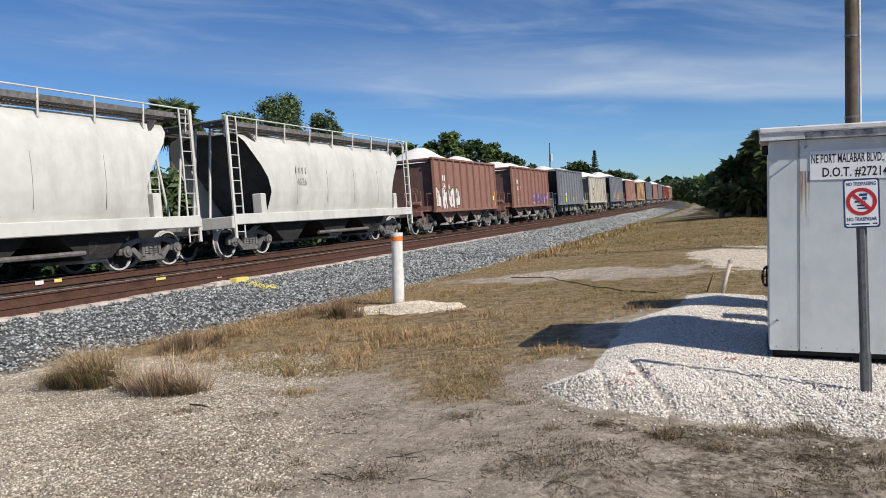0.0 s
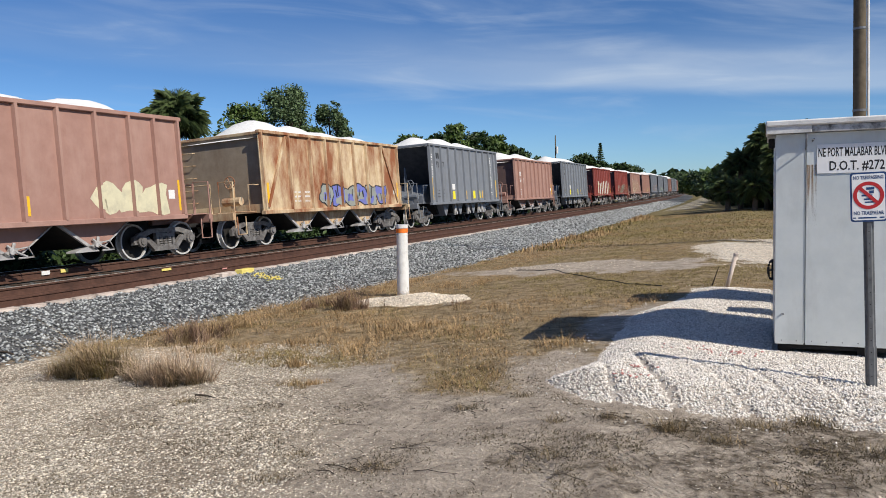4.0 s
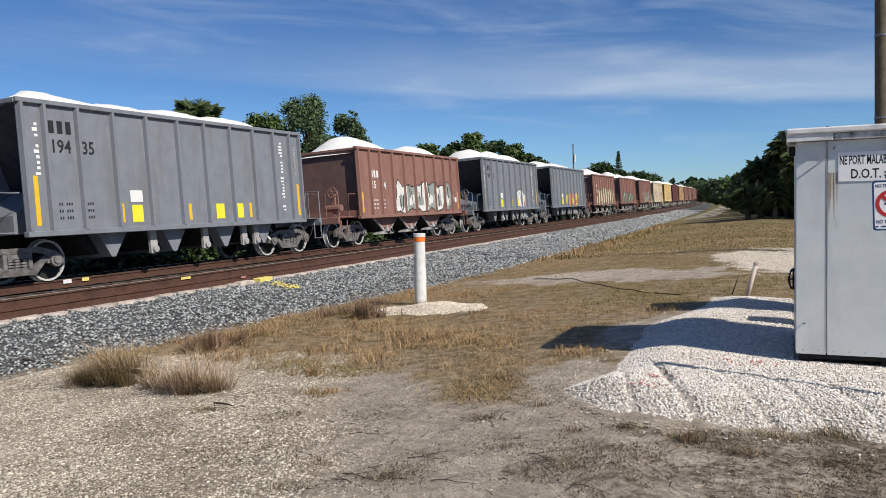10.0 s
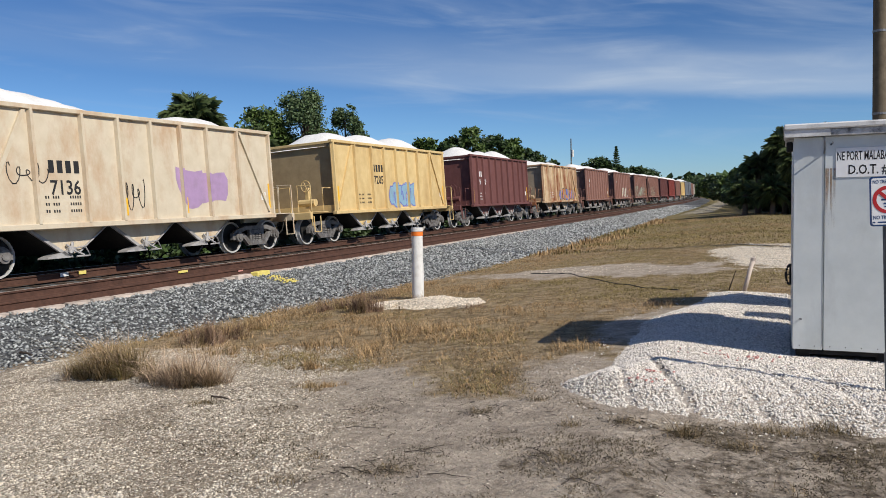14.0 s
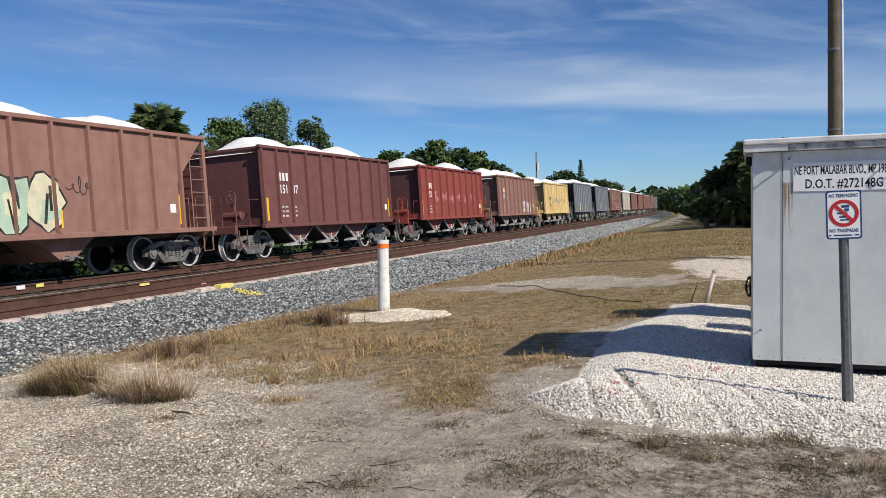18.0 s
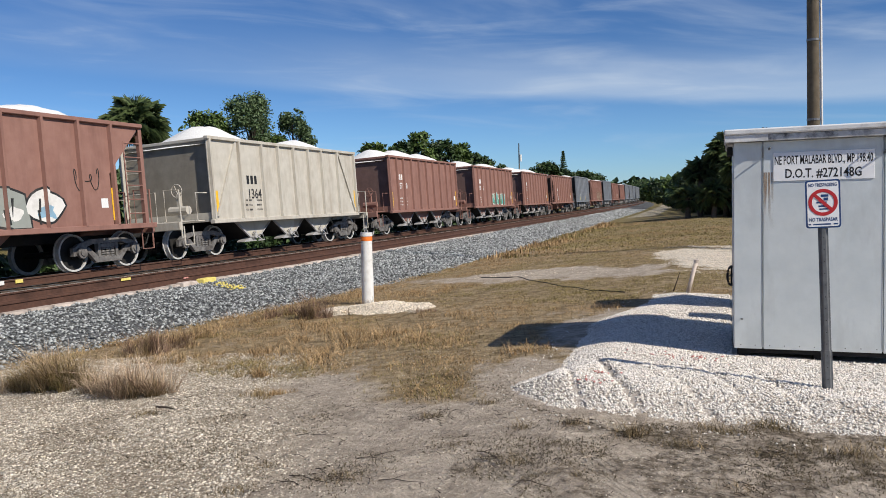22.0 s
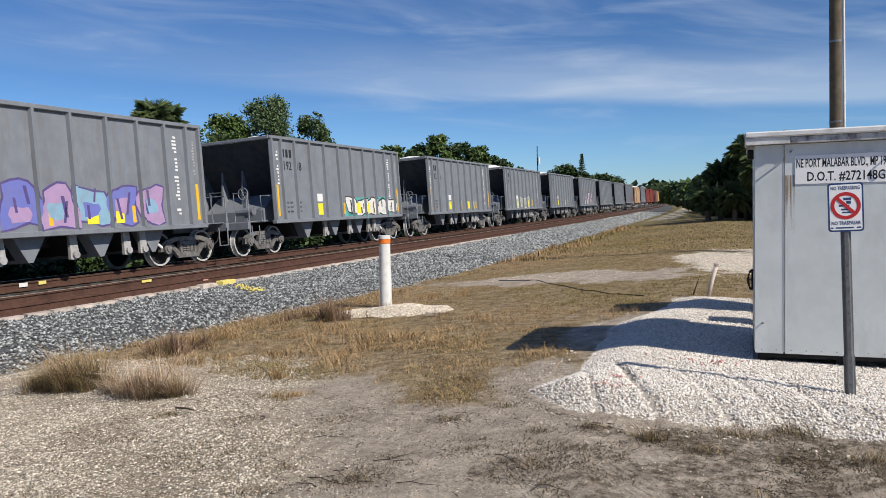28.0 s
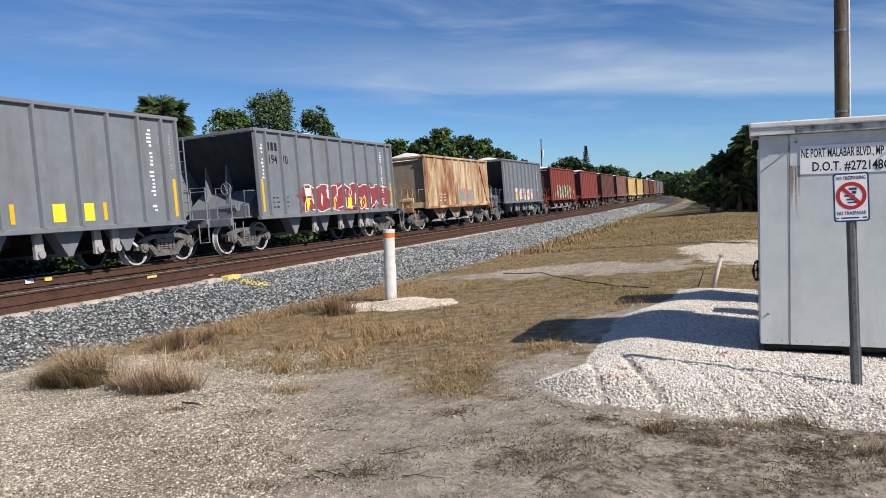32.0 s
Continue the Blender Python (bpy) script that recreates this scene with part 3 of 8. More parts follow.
def make_ground():
    def axis(fine0, fine1, step, far0, far1):
        a = list(np.arange(fine0, fine1, step))
        out, d = [], step
        v = fine1
        while v < far1:
            out.append(v)
            v += d
            d *= 1.16
        out.append(far1)
        back, d, v = [], step, fine0
        while v > far0:
            d *= 1.16
            v -= d
            back.append(max(v, far0))
        return np.array(sorted(set(back + a + out)))
    xs, ys = axis(-11.5, 3.0, 0.08, -4500, 4500), axis(2.5, 26.0, 0.14, -4500, 4500)
    ys = np.concatenate([ys[ys < 2.45], np.arange(2.5, 7.4, 0.06), ys[ys > 7.43]])
    gx, gy = np.meshgrid(xs, ys)
    z = ground_z(gx, gy)
    # under the ballast and the pad the soil stays a little lower
    z = z - 0.07 * (1 - smooth(rail_off(gx, gy), toe(gy) - 0.9, toe(gy) - 0.1)) * smooth(rail_off(gx, gy), -9, -6)
    mound = 0.12 * blot(gx, gy, -6.1, 13.1, 1.4, 0.7, -20, 0.9)
    z = z + mound
    # two shallow wheel tracks across the bare sand
    for cx in (-0.37, -1.10):
        line = gx - (cx - 0.9 * (gy - 4.2))
        z = z - 0.018 * np.exp(-(line / 0.13) ** 4) * (1 - smooth(gy, 4.6, 5.0))
    z = z + 0.035 * np.exp(-((gx + 0.78 + 0.5 * (gy - 4.2)) / 0.07) ** 2) * (1 - smooth(gy, 4.4, 4.6)) * (0.3 + vnoise(gx, gy, 0.12, 61))
    ny, nx = gx.shape
    verts = np.stack([gx, gy, z], -1).reshape(-1, 3)
    i = np.arange(nx * ny).reshape(ny, nx)
    faces = np.stack([i[:-1, :-1], i[:-1, 1:], i[1:, 1:], i[1:, :-1]], -1).reshape(-1, 4)
    ob = raw_mesh("ground", verts.tolist(), faces.tolist(), M_GROUND)
    me = ob.data
    me.polygons.foreach_set("use_smooth", [True] * len(me.polygons))
    fx, fy = gx.ravel(), gy.ravel()
    far = smooth(np.hypot(fx, fy), 45, 90)
    side = 1 - smooth(rail_off(fx, fy), -7, -3)
    turf = turf_mask(fx, fy) * (1 - side)
    green = (0.15 + 0.5 * smooth(fy, 15, 40)) * turf + 0.25 * far
    moss = blot(fx, fy, 0.5, 5.62, 1.5, 0.26, 10) + 0.7 * blot(fx, fy, -1.48, 4.45, 0.22, 0.16) + 0.7 * blot(fx, fy, -1.05, 4.65, 0.28, 0.12) + 0.8 * blot(fx, fy, -0.8, 4.3, 0.14, 0.35, 25) + 0.6 * blot(fx, fy, -2.6, 6.15, 0.8, 0.12, -20)
    moss = moss * (0.3 + 0.8 * smooth(fnoise(fx, fy, 0.2, 29), 0.38, 0.62))
    moss = moss + 0.45 * smooth(fnoise(fx, fy, 0.3, 27), 0.50, 0.70) * smooth(fx, -2.8, 0.2) * (1 - smooth(fy, 5.6, 6.4))
    tread = sum(k * np.exp(-((fx - (cx - sl * (fy - 4.2))) / 0.15) ** 4) for cx, sl, k in ((-0.37, 0.9, 1.0), (-1.10, 0.75, 0.4), (-1.92, 0.8, 0.4))) * (1 - smooth(fy, 4.6, 4.8))
    tread = (tread + 0.35 * np.exp(-((fy - (4.98 - 0.5 * fx)) / 0.13) ** 4) * smooth(fx, 0.0, 0.1)) * (0.35 + 0.65 * smooth(fnoise(fx, fy, 0.4, 23), 0.35, 0.6))
    masks = {
        "tread": tread,
        "turf": np.maximum(turf, far * 0.7 * (1 - side)), "green": np.maximum(green, side),
        "shell": shell_mask(fx, fy), "white": white_mask(fx, fy),
        "damp": (1 - turf) * (0.03 + 0.75 * moss + 0.52 * smooth(fx, -2.0, 0.2) * (1 - smooth(fy, 5.5, 6.6)) * (0.2 + 1.1 * smooth(fnoise(fx, fy, 0.22, 57), 0.36, 0.64))),
    }
    for name, values in masks.items():
        a = me.attributes.new(name, "FLOAT", "POINT")
        a.data.foreach_set("value", np.clip(values, 0, 0.56 if name == "damp" else 1).astype(np.float32))
    tagged(ob, "sandy ground with shell gravel and dry turf", "ground", kind="structure")


make_ground()


def strip(name, profile, s_list, mat, wave=0.0):
    """A long band along the track: profile is (off, z) across, swept along s."""
    verts, faces = [], []
    n = len(profile)
    for s in s_list:
        for k, (off, z) in enumerate(profile):
            p = on_track(s, off, z)
            j = wave * (fnoise(p.x, p.y, 0.5, 51 + k) - 0.5) if wave else 0
            verts.append((p.x, p.y, p.z + j))
    for r in range(len(s_list) - 1):
        for k in range(n - 1):
            a = r * n + k
            faces.append((a, a + 1, a + n + 1, a + n))
    ob = raw_mesh(name, verts, faces, mat)
    return ob


def run_of(near, far):
    """Stations along the line: close together near the camera, wide far off."""
    out, s = [], -40.0
    while s < far:
        out.append(s)
        s += near if -5 < s < 60 else max(near, min(12.0, abs(s) * 0.04))
    back = list(np.arange(-700.0, -40.0, 12.0))
    return back + out + [far]


BALLAST = [(-7.2, -1.05), (-4.6, -0.66), (-2.6, -0.395 - 2.6 * FALL), (-1.5, -0.395 - 1.5 * FALL), (-0.75, -0.395 - 0.75 * FALL), (0.0, -0.395), (0.5, -0.405), (0.82, -0.52), (1.65, -0.655)]


def make_ballast():
    st = run_of(0.3, 1300.0)
    verts, faces = [], []
    prof = len(BALLAST) + 6
    for s in st:
        t = float(toe(on_track(s, 5, 0).y))
        ring = list(BALLAST) + [(1.65 + (t - 1.65) * k / 6, -0.655 + (float(fall_of(t)) + 0.655) * (k / 6) ** 1.2) for k in range(1, 6)] + [(t + 0.15, float(fall_of(t)) - 0.12)]
        for off, z in ring:
            p = on_track(s, off, z)
            j = 0.09 * (float(fnoise(p.x, p.y, 0.45, 51)) - 0.5) if off > 1.7 or off < -2.2 else 0.0
            verts.append((p.x, p.y, p.z + j))
    for r in range(len(st) - 1):
        for k in range(prof - 1):
            a = r * prof + k
            faces.append((a, a + 1, a + prof + 1, a + prof))
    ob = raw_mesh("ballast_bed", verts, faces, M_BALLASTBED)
    ob.data.polygons.foreach_set("use_smooth", [True] * len(ob.data.polygons))
    tagged(ob, "grey crushed granite ballast bed under the track", "ballast", kind="structure")


make_ballast()


def ballast_z(off, y):
    t = toe(y)
    k = np.clip((off - 1.65) / (t - 1.65), 0, 1)
    return TILT * (RAIL_X - off) + np.where(off < 0.5, -0.395, np.where(off < 0.82, -0.405 - 0.115 * (off - 0.5) / 0.32, np.where(off < 1.65, -0.52 - 0.135 * (off - 0.82) / 0.83, -0.655 + (fall_of(t) + 0.675) * k ** 1.2)))


STONE = np.array([(1, 0, 0.1), (0.3, 0.9, -0.1), (-0.8, 0.55, 0.15), (-0.75, -0.6, -0.1), (0.25, -0.95, 0.1), (0.1, 0.1, 0.85), (-0.1, 0, -0.8)])
CHIP = np.array([(1, 0, 0.0), (-0.1, 0.9, 0.1), (-0.9, 0.05, -0.1), (0.1, -0.95, 0.1), (0.05, 0.1, 0.85), (0, 0, -0.8)])
CHIP_F = [(0, 1, 4), (1, 2, 4), (2, 3, 4), (3, 0, 4), (1, 0, 5), (2, 1, 5), (3, 2, 5), (0, 3, 5)]
STONE_F = [(0, 1, 5), (1, 2, 5), (2, 3, 5), (3, 4, 5), (4, 0, 5), (1, 0, 6), (2, 1, 6), (3, 2, 6), (4, 3, 6), (0, 4, 6)]


def stones(name, places, sizes, mat, flat=0.75, shape=STONE, sides=STONE_F):
    """Many loose angular stones in one mesh, each turned and shaped a little differently."""
    n = len(places)
    a = RNG.random(n) * 2 * np.pi
    tx, ty = RNG.normal(0, 0.5, n), RNG.normal(0, 0.5, n)
    k = len(shape)
    v = shape[None] * RNG.uniform(0.65, 1.3, (n, k, 1)) * RNG.uniform(0.7, 1.25, (n, 1, 3))
    c, s = np.cos(a)[:, None], np.sin(a)[:, None]
    x, y, z = v[..., 0] * c - v[..., 1] * s, v[..., 0] * s + v[..., 1] * c, v[..., 2] * flat
    z2 = z + tx[:, None] * x * 0.5 + ty[:, None] * y * 0.5
    out = np.stack([x, y, z2], -1) * sizes[:, None, None] + places[:, None, :]
    f = (np.array(sides)[None] + (np.arange(n) * k)[:, None, None]).reshape(-1, 3)
    me = bpy.data.meshes.new(name)
    me.vertices.add(n * k)
    me.vertices.foreach_set("co", out.reshape(-1).astype(np.float32))
    me.loops.add(len(f) * 3)
    me.loops.foreach_set("vertex_index", f.reshape(-1).astype(np.int32))
    me.polygons.add(len(f))
    me.polygons.foreach_set("loop_start", np.arange(0, len(f) * 3, 3, dtype=np.int32))
    me.update(calc_edges=True)
    me.materials.append(mat)
    return new(name, me)


def scatter_ballast():
    pts, size = [], []
    for s0, s1, step in ((4, 22, 0.062), (22, 40, 0.085), (40, 75, 0.13), (75, 130, 0.24)):
        area = (s1 - s0) * 6.0
        n = int(area / step ** 2 * 0.8)
        s, off = RNG.uniform(s0, s1, n), RNG.uniform(1.62, 7.6, n)
        a = s / RADIUS
        x, y = -RAIL_X - RADIUS + (RADIUS + off) * np.cos(a), (RADIUS + off) * np.sin(a)
        keep = off < toe(y) + 0.15 + 0.9 * (fnoise(x, y, 0.9, 61) - 0.4)
        x, y, off = x[keep], y[keep], off[keep]
        z = ballast_z(off, y) + 0.06 * (fnoise(x, y, 0.45, 51) - 0.5) + RNG.uniform(0.0, 0.02, len(x))
        pts.append(np.stack([x, y, z], -1))
        size.append(RNG.uniform(0.5, 1.1, len(x)) * step * 0.62)
    ob = stones("ballast_stones", np.concatenate(pts), np.concatenate(size), M_BALLAST)
    tagged(ob, "loose angular grey granite ballast stones", "ballast", kind="stuff")


scatter_ballast()

RAIL_PROFILE = [(-0.07, 0.0), (0.07, 0.0), (0.07, 0.014), (0.012, 0.035), (0.010, 0.135), (0.036, 0.150), (0.037, 0.178),
                (0.028, 0.186), (-0.028, 0.186), (-0.037, 0.178), (-0.036, 0.150), (-0.010, 0.135), (-0.012, 0.035), (-0.07, 0.014)]


def make_rail(name, off, foot_z, label, shiny, wobble=0.0, height=1.0):
    st = run_of(1.5, 1300.0)
    n = len(RAIL_PROFILE)
    verts, faces = [], []
    for s in st:
        w = wobble * (float(vnoise(s, 0, 7.0, 71)) - 0.5)
        for u, v in RAIL_PROFILE:
            p = on_track(s, off + u + w, foot_z + v * height)
            verts.append(p[:])
    for r in range(len(st) - 1):
        for k in range(n):
            a, b = r * n + k, r * n + (k + 1) % n
            faces.append((a, b, b + n, a + n))
    ob = raw_mesh(name, verts, faces, M_RAIL)
    if shiny:
        ob.data.materials.append(shiny)
        for i, p in enumerate(ob.data.polygons):
            if i % n == 7:
                p.material_index = 1
    tagged(ob, label, "rail", kind="structure")
    return ob


make_rail("rail_near", 0.0, RAIL_Z - 0.186, "rusty brown steel running rail with a bright head", M_RAILTOP)
make_rail("rail_far", -2 * HALF_GAUGE, RAIL_Z - 0.186 - 2 * HALF_GAUGE * FALL, "rusty brown steel running rail with a bright head", M_RAILTOP)
make_rail("ribbon_rail_inner", 0.95, -0.515, "rusty spare ribbon rail with a pale worn head", M_WORNHEAD, 0.05, 1.05)
make_rail("ribbon_rail_outer", 1.45, -0.64, "rusty spare ribbon rail lying on pale blocks", None, 0.06, 1.05)

# ---- things beside the camera: equipment cabinet, sign, marker pipe, stake, poles ----
PAD_Z = 0.085


def pad_mask(x, y):
    x, y = np.asarray(x, float), np.asarray(y, float)
    left = -2.0 + 0.36 * smooth(y, 6.4, 7.5) + 0.42 * smooth(y, 10.2, 12.0) + 0.22 * (fnoise(x, y, 0.9, 81) - 0.5)
    front = 5.66 + 1.05 * np.clip((-0.85 - x) / 1.0, 0, 1.3) ** 2 + 0.2 * (fnoise(x, y, 0.6, 83) - 0.5)
    back = 13.3 + 0.4 * (fnoise(x, y, 0.9, 85) - 0.5)
    d = np.minimum(np.minimum(x - left, y - front), np.minimum(back - y, 4.2 - x))
    return d


def pad_z(x, y):
    d = pad_mask(x, y)
    base = ground_z(x, y)
    h = base - 0.04 + (PAD_Z - TILT * np.asarray(x) - base + 0.04) * smooth(d, -0.12, 0.75)
    h = h + 0.05 * (fnoise(x, y, 0.8, 87) - 0.5) * smooth(d, 0, 0.4) * (1 - smooth(y, 7.0, 7.6) * (1 - smooth(y, 10.5, 11.2)))
    # raked furrows running down the front of the pile
    for k, (fx, slope) in enumerate(((-0.94, -0.36), (-0.42, -0.36), (-0.02, -0.33), (0.38, -0.3), (-1.32, -0.3))):
        line = np.asarray(x) - (fx + slope * (np.asarray(y) - 6.9) + 0.05 * (vnoise(x, y, 0.3, 88) - 0.5))
        h = h - (0.045 if k == 0 else 0.018) * np.exp(-(line / 0.04) ** 2) * smooth(y, 5.5, 5.9) * (1 - smooth(y, 7.0, 7.6)) * (0.4 + vnoise(x, y, 0.3, 86))
    return h


def make_pad():
    xs, ys = np.arange(-2.3, 4.6, 0.07), np.arange(4.9, 13.9, 0.07)
    gx, gy = np.meshgrid(xs, ys)
    gz = pad_z(gx, gy)
    i = np.arange(gx.size).reshape(gx.shape)
    keep = pad_mask(gx, gy) > 0.04
    q = keep[:-1, :-1] | keep[1:, 1:]
    faces = np.stack([i[:-1, :-1], i[:-1, 1:], i[1:, 1:], i[1:, :-1]], -1)[q]
    ob = raw_mesh("gravel_pad", np.stack([gx, gy, gz], -1).reshape(-1, 3).tolist(), faces.tolist(), M_PADGAPS)
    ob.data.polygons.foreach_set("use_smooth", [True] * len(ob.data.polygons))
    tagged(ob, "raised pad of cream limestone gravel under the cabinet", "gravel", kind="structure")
    n = 170000
    x, y = RNG.uniform(-2.3, 2.6, n), RNG.uniform(4.9, 13.8, n)
    d = pad_mask(x, y)
    keep = (d > -0.05) | (RNG.random(n) < 0.10 * np.exp(np.clip(d, -2, 0) * 9))
    keep &= d > -0.5
    keep &= (x < 0.1) | (y < 7.9)
    keep &= (y < 9.5) | (RNG.random(n) < 0.6)
    x, y, d = x[keep], y[keep], d[keep]
    z = np.where(d > -0.1, pad_z(x, y), ground_z(x, y)) + 0.006
    ob = stones("pad_stones", np.stack([x, y, z], -1), RNG.uniform(0.0065, 0.016, len(x)), M_PADSTONE, 0.8, CHIP, CHIP_F)
    tagged(ob, "loose cream limestone gravel stones", "gravel", kind="stuff")


make_pad()


def make_cabinet():
    """Trackside equipment cabinet: 1.53 m wide, its front square to the line."""
    x0, x1, y0, y1, z0, z1 = 0.07, 1.60, 7.84, 9.28, 0.185, 2.15
    c = tagged(holder("equipment_cabinet", pose(0.046, 0, -0.018)), "weathered grey aluminium railway equipment cabinet on a gravel pad", "cabinet")
    part("body", boxed(x0 + 0.01, x1 - 0.01, y0 + 0.02, y1, z0 + 0.01, z1, 0.006), M_CABINET, c)
    # front panels with open joints
    for a, b in ((x0, 0.322), (0.330, 1.328), (1.336, x1)):
        part("front_panel", boxed(a + 0.002, b - 0.002, y0 - 0.004, y0 + 0.018, z0, z1 - 0.002, 0.003), M_CABINET, c)
    part("side_panel", boxed(x0 - 0.004, x0 + 0.009, y0 + 0.03, y1 - 0.02, z0 + 0.02, z1 - 0.03, 0.003), M_CABINET, c)
    for x in (0.326, 1.332):
        part("joint_strip", boxed(x - 0.0072, x - 0.0038, y0 - 0.007, y0 - 0.002, 0.22, 2.14), M_CABINET, c)
    part("roof", boxed(x0 - 0.085, x1 + 0.085, y0 - 0.10, y1 + 0.10, 2.215, 2.27, 0.012), M_ROOF, c, "white coated roof edge, chipped")
    part("fascia", boxed(x0 - 0.070, x1 + 0.070, y0 - 0.075, y1 + 0.08, 2.152, 2.213, 0.004), M_ROOFBAND, c, "peeling grey and black roof band")
    part("fascia_corner", boxed(x0 - 0.078, 0.37, y0 - 0.083, y0 - 0.076, 2.150, 2.214, 0.003), M_ROOF, c)
    for x in (0.16, 0.83, 1.48):
        for y in (y0 + 0.12, y1 - 0.2):
            part("foot", boxed(x - 0.06, x + 0.06, y - 0.06, y + 0.06, 0.04, z0 + 0.008, 0.004), M_DARK, c)
    part("base_channel", boxed(x0 + 0.05, x1 - 0.05, y0 + 0.03, y1 - 0.03, 0.14, z0 + 0.006), M_DARK, c)
    for k in range(12):
        x = x0 + 0.06 + k * (x1 - x0 - 0.12) / 11
        part("bolt", disc_y(x, y0 - 0.004, z0 + 0.035, 0.0055, 0.004), M_GALV, c)
    # hooked rods standing off the front below the roof, and hasps
    for x in (0.326, 1.332):
        b = bmesh.new()
        tube(b, [(x, y0 - 0.005, 2.145), (x, y0 - 0.105, 2.135), (x, y0 - 0.115, 2.09), (x, y0 - 0.105, 2.03), (x, y0 - 0.005, 2.00)], 0.008, 6)
        part("handle_rod", b, M_GALV, c)
        b = bmesh.new()
        tube(b, [(x + 0.055, y0 - 0.002, 2.075), (x + 0.065, y0 - 0.05, 2.09)], 0.009, 6)
        part("hasp", b, M_GALV, c)
    part("latch", tubed([(0.135, y0 - 0.004, 0.47), (0.145, y0 - 0.05, 0.475)], 0.008), M_GALV, c)
    b = bmesh.new()
    cx, ux, uy = x0 - 0.015, math.cos(radians(66)) * 0.10, math.sin(radians(66)) * 0.10
    ring = [(cx + ux * math.cos(k * math.pi / 10), 8.70 + uy * math.cos(k * math.pi / 10), 0.80 + 0.10 * math.sin(k * math.pi / 10)) for k in range(21)]
    tube(b, ring, 0.013, 6)
    tube(b, [(cx, 8.70, 0.70), (cx, 8.70, 0.90)], 0.009, 6)
    tube(b, [(cx - ux, 8.70 - uy, 0.80), (cx + ux, 8.70 + uy, 0.80)], 0.009, 6)
    tube(b, [(x0 - 0.004, 8.76, 0.80), (cx, 8.70, 0.80)], 0.018, 8)
    part("hand_wheel", b, M_BLACK, c, "black iron hand wheel on the side door")
    part("side_vent", boxed(x0 - 0.06, x0 - 0.005, y0 + 0.10, y0 + 0.30, 2.03, 2.12, 0.01), M_DARK, c)
    # rust that has run down below the handle rods
    for x, w, top, low in ((0.376, 0.085, 1.86, 1.30), (1.395, 0.10, 1.88, 1.36)):
        part("rust_run", boxed(x - w / 2, x + w / 2, y0 - 0.0052, y0 - 0.0042, low, top), M_RUN, c, "brown rust streaks")
    plaque = part("plaque", boxed(0.418, 1.256, y0 - 0.013, y0 - 0.0065, 1.775, 2.040, 0.002), M_PLAQUE, c, "white plaque with black lettering")
    m = lambda x, z: facing(x, y0 - 0.0139, z, (1, 0, 0), (0, 0, 1))
    lettering("lettering", "NE PORT MALABAR BLVD., MP 198.40", 0.112, M_BLACK, m(0.836, 1.962), plaque, "CENTER", across=0.812)
    lettering("lettering", "D.O.T. #272148G", 0.118, M_BLACK, m(0.836, 1.838), plaque, "CENTER", across=0.63)


def disc_y(x, y, z, r, depth, seg=8):
    """A small round head on a face that looks towards -y."""
    b = bmesh.new()
    rings = [[b.verts.new((x + r * math.cos(k * 2 * math.pi / seg), yy, z + r * math.sin(k * 2 * math.pi / seg))) for k in range(seg)] for yy in (y, y - depth)]
    for k in range(seg):
        b.faces.new((rings[0][k], rings[0][(k + 1) % seg], rings[1][(k + 1) % seg], rings[1][k]))
    b.faces.new(rings[1])
    return b


make_cabinet()


def make_hidden_boxes():
    """Two lower housings behind the cabinet, known by the shadows that they throw across the gravel."""
    c = tagged(holder("rear_cabinet", pose(0, 0, -0.017)), "low grey equipment housing behind the large cabinet", "cabinet")
    part("body", boxed(0.20, 1.30, 11.05, 11.75, 0.14, 1.72, 0.01), M_CABINET, c)
    part("roof", boxed(0.14, 1.36, 10.98, 11.82, 1.722, 1.78, 0.01), M_ROOF, c)
    part("base", boxed(0.26, 1.24, 11.10, 11.70, 0.02, 0.138), M_DARK, c)
    c = tagged(holder("junction_box", pose(0, 0, -0.01)), "small grey junction box behind the large cabinet", "junction box")
    part("body", boxed(0.22, 0.62, 10.0, 10.35, 0.10, 0.62, 0.01), M_CABINET, c)
    part("lid", boxed(0.20, 0.64, 9.98, 10.37, 0.622, 0.65, 0.005), M_CABINET, c)
    part("leg", boxed(0.30, 0.54, 10.1, 10.25, 0.02, 0.098), M_DARK, c)


make_hidden_boxes()


def rounded(w, h, r, seg=5):
    """An outline with rounded corners about the origin."""
    out = []
    for cx, cz, a0 in ((w / 2 - r, h / 2 - r, 0), (-w / 2 + r, h / 2 - r, 90), (-w / 2 + r, -h / 2 + r, 180), (w / 2 - r, -h / 2 + r, 270)):
        out += [(cx + r * math.cos(radians(a0 + 90 * k / seg)), cz + r * math.sin(radians(a0 + 90 * k / seg))) for k in range(seg + 1)]
    return out


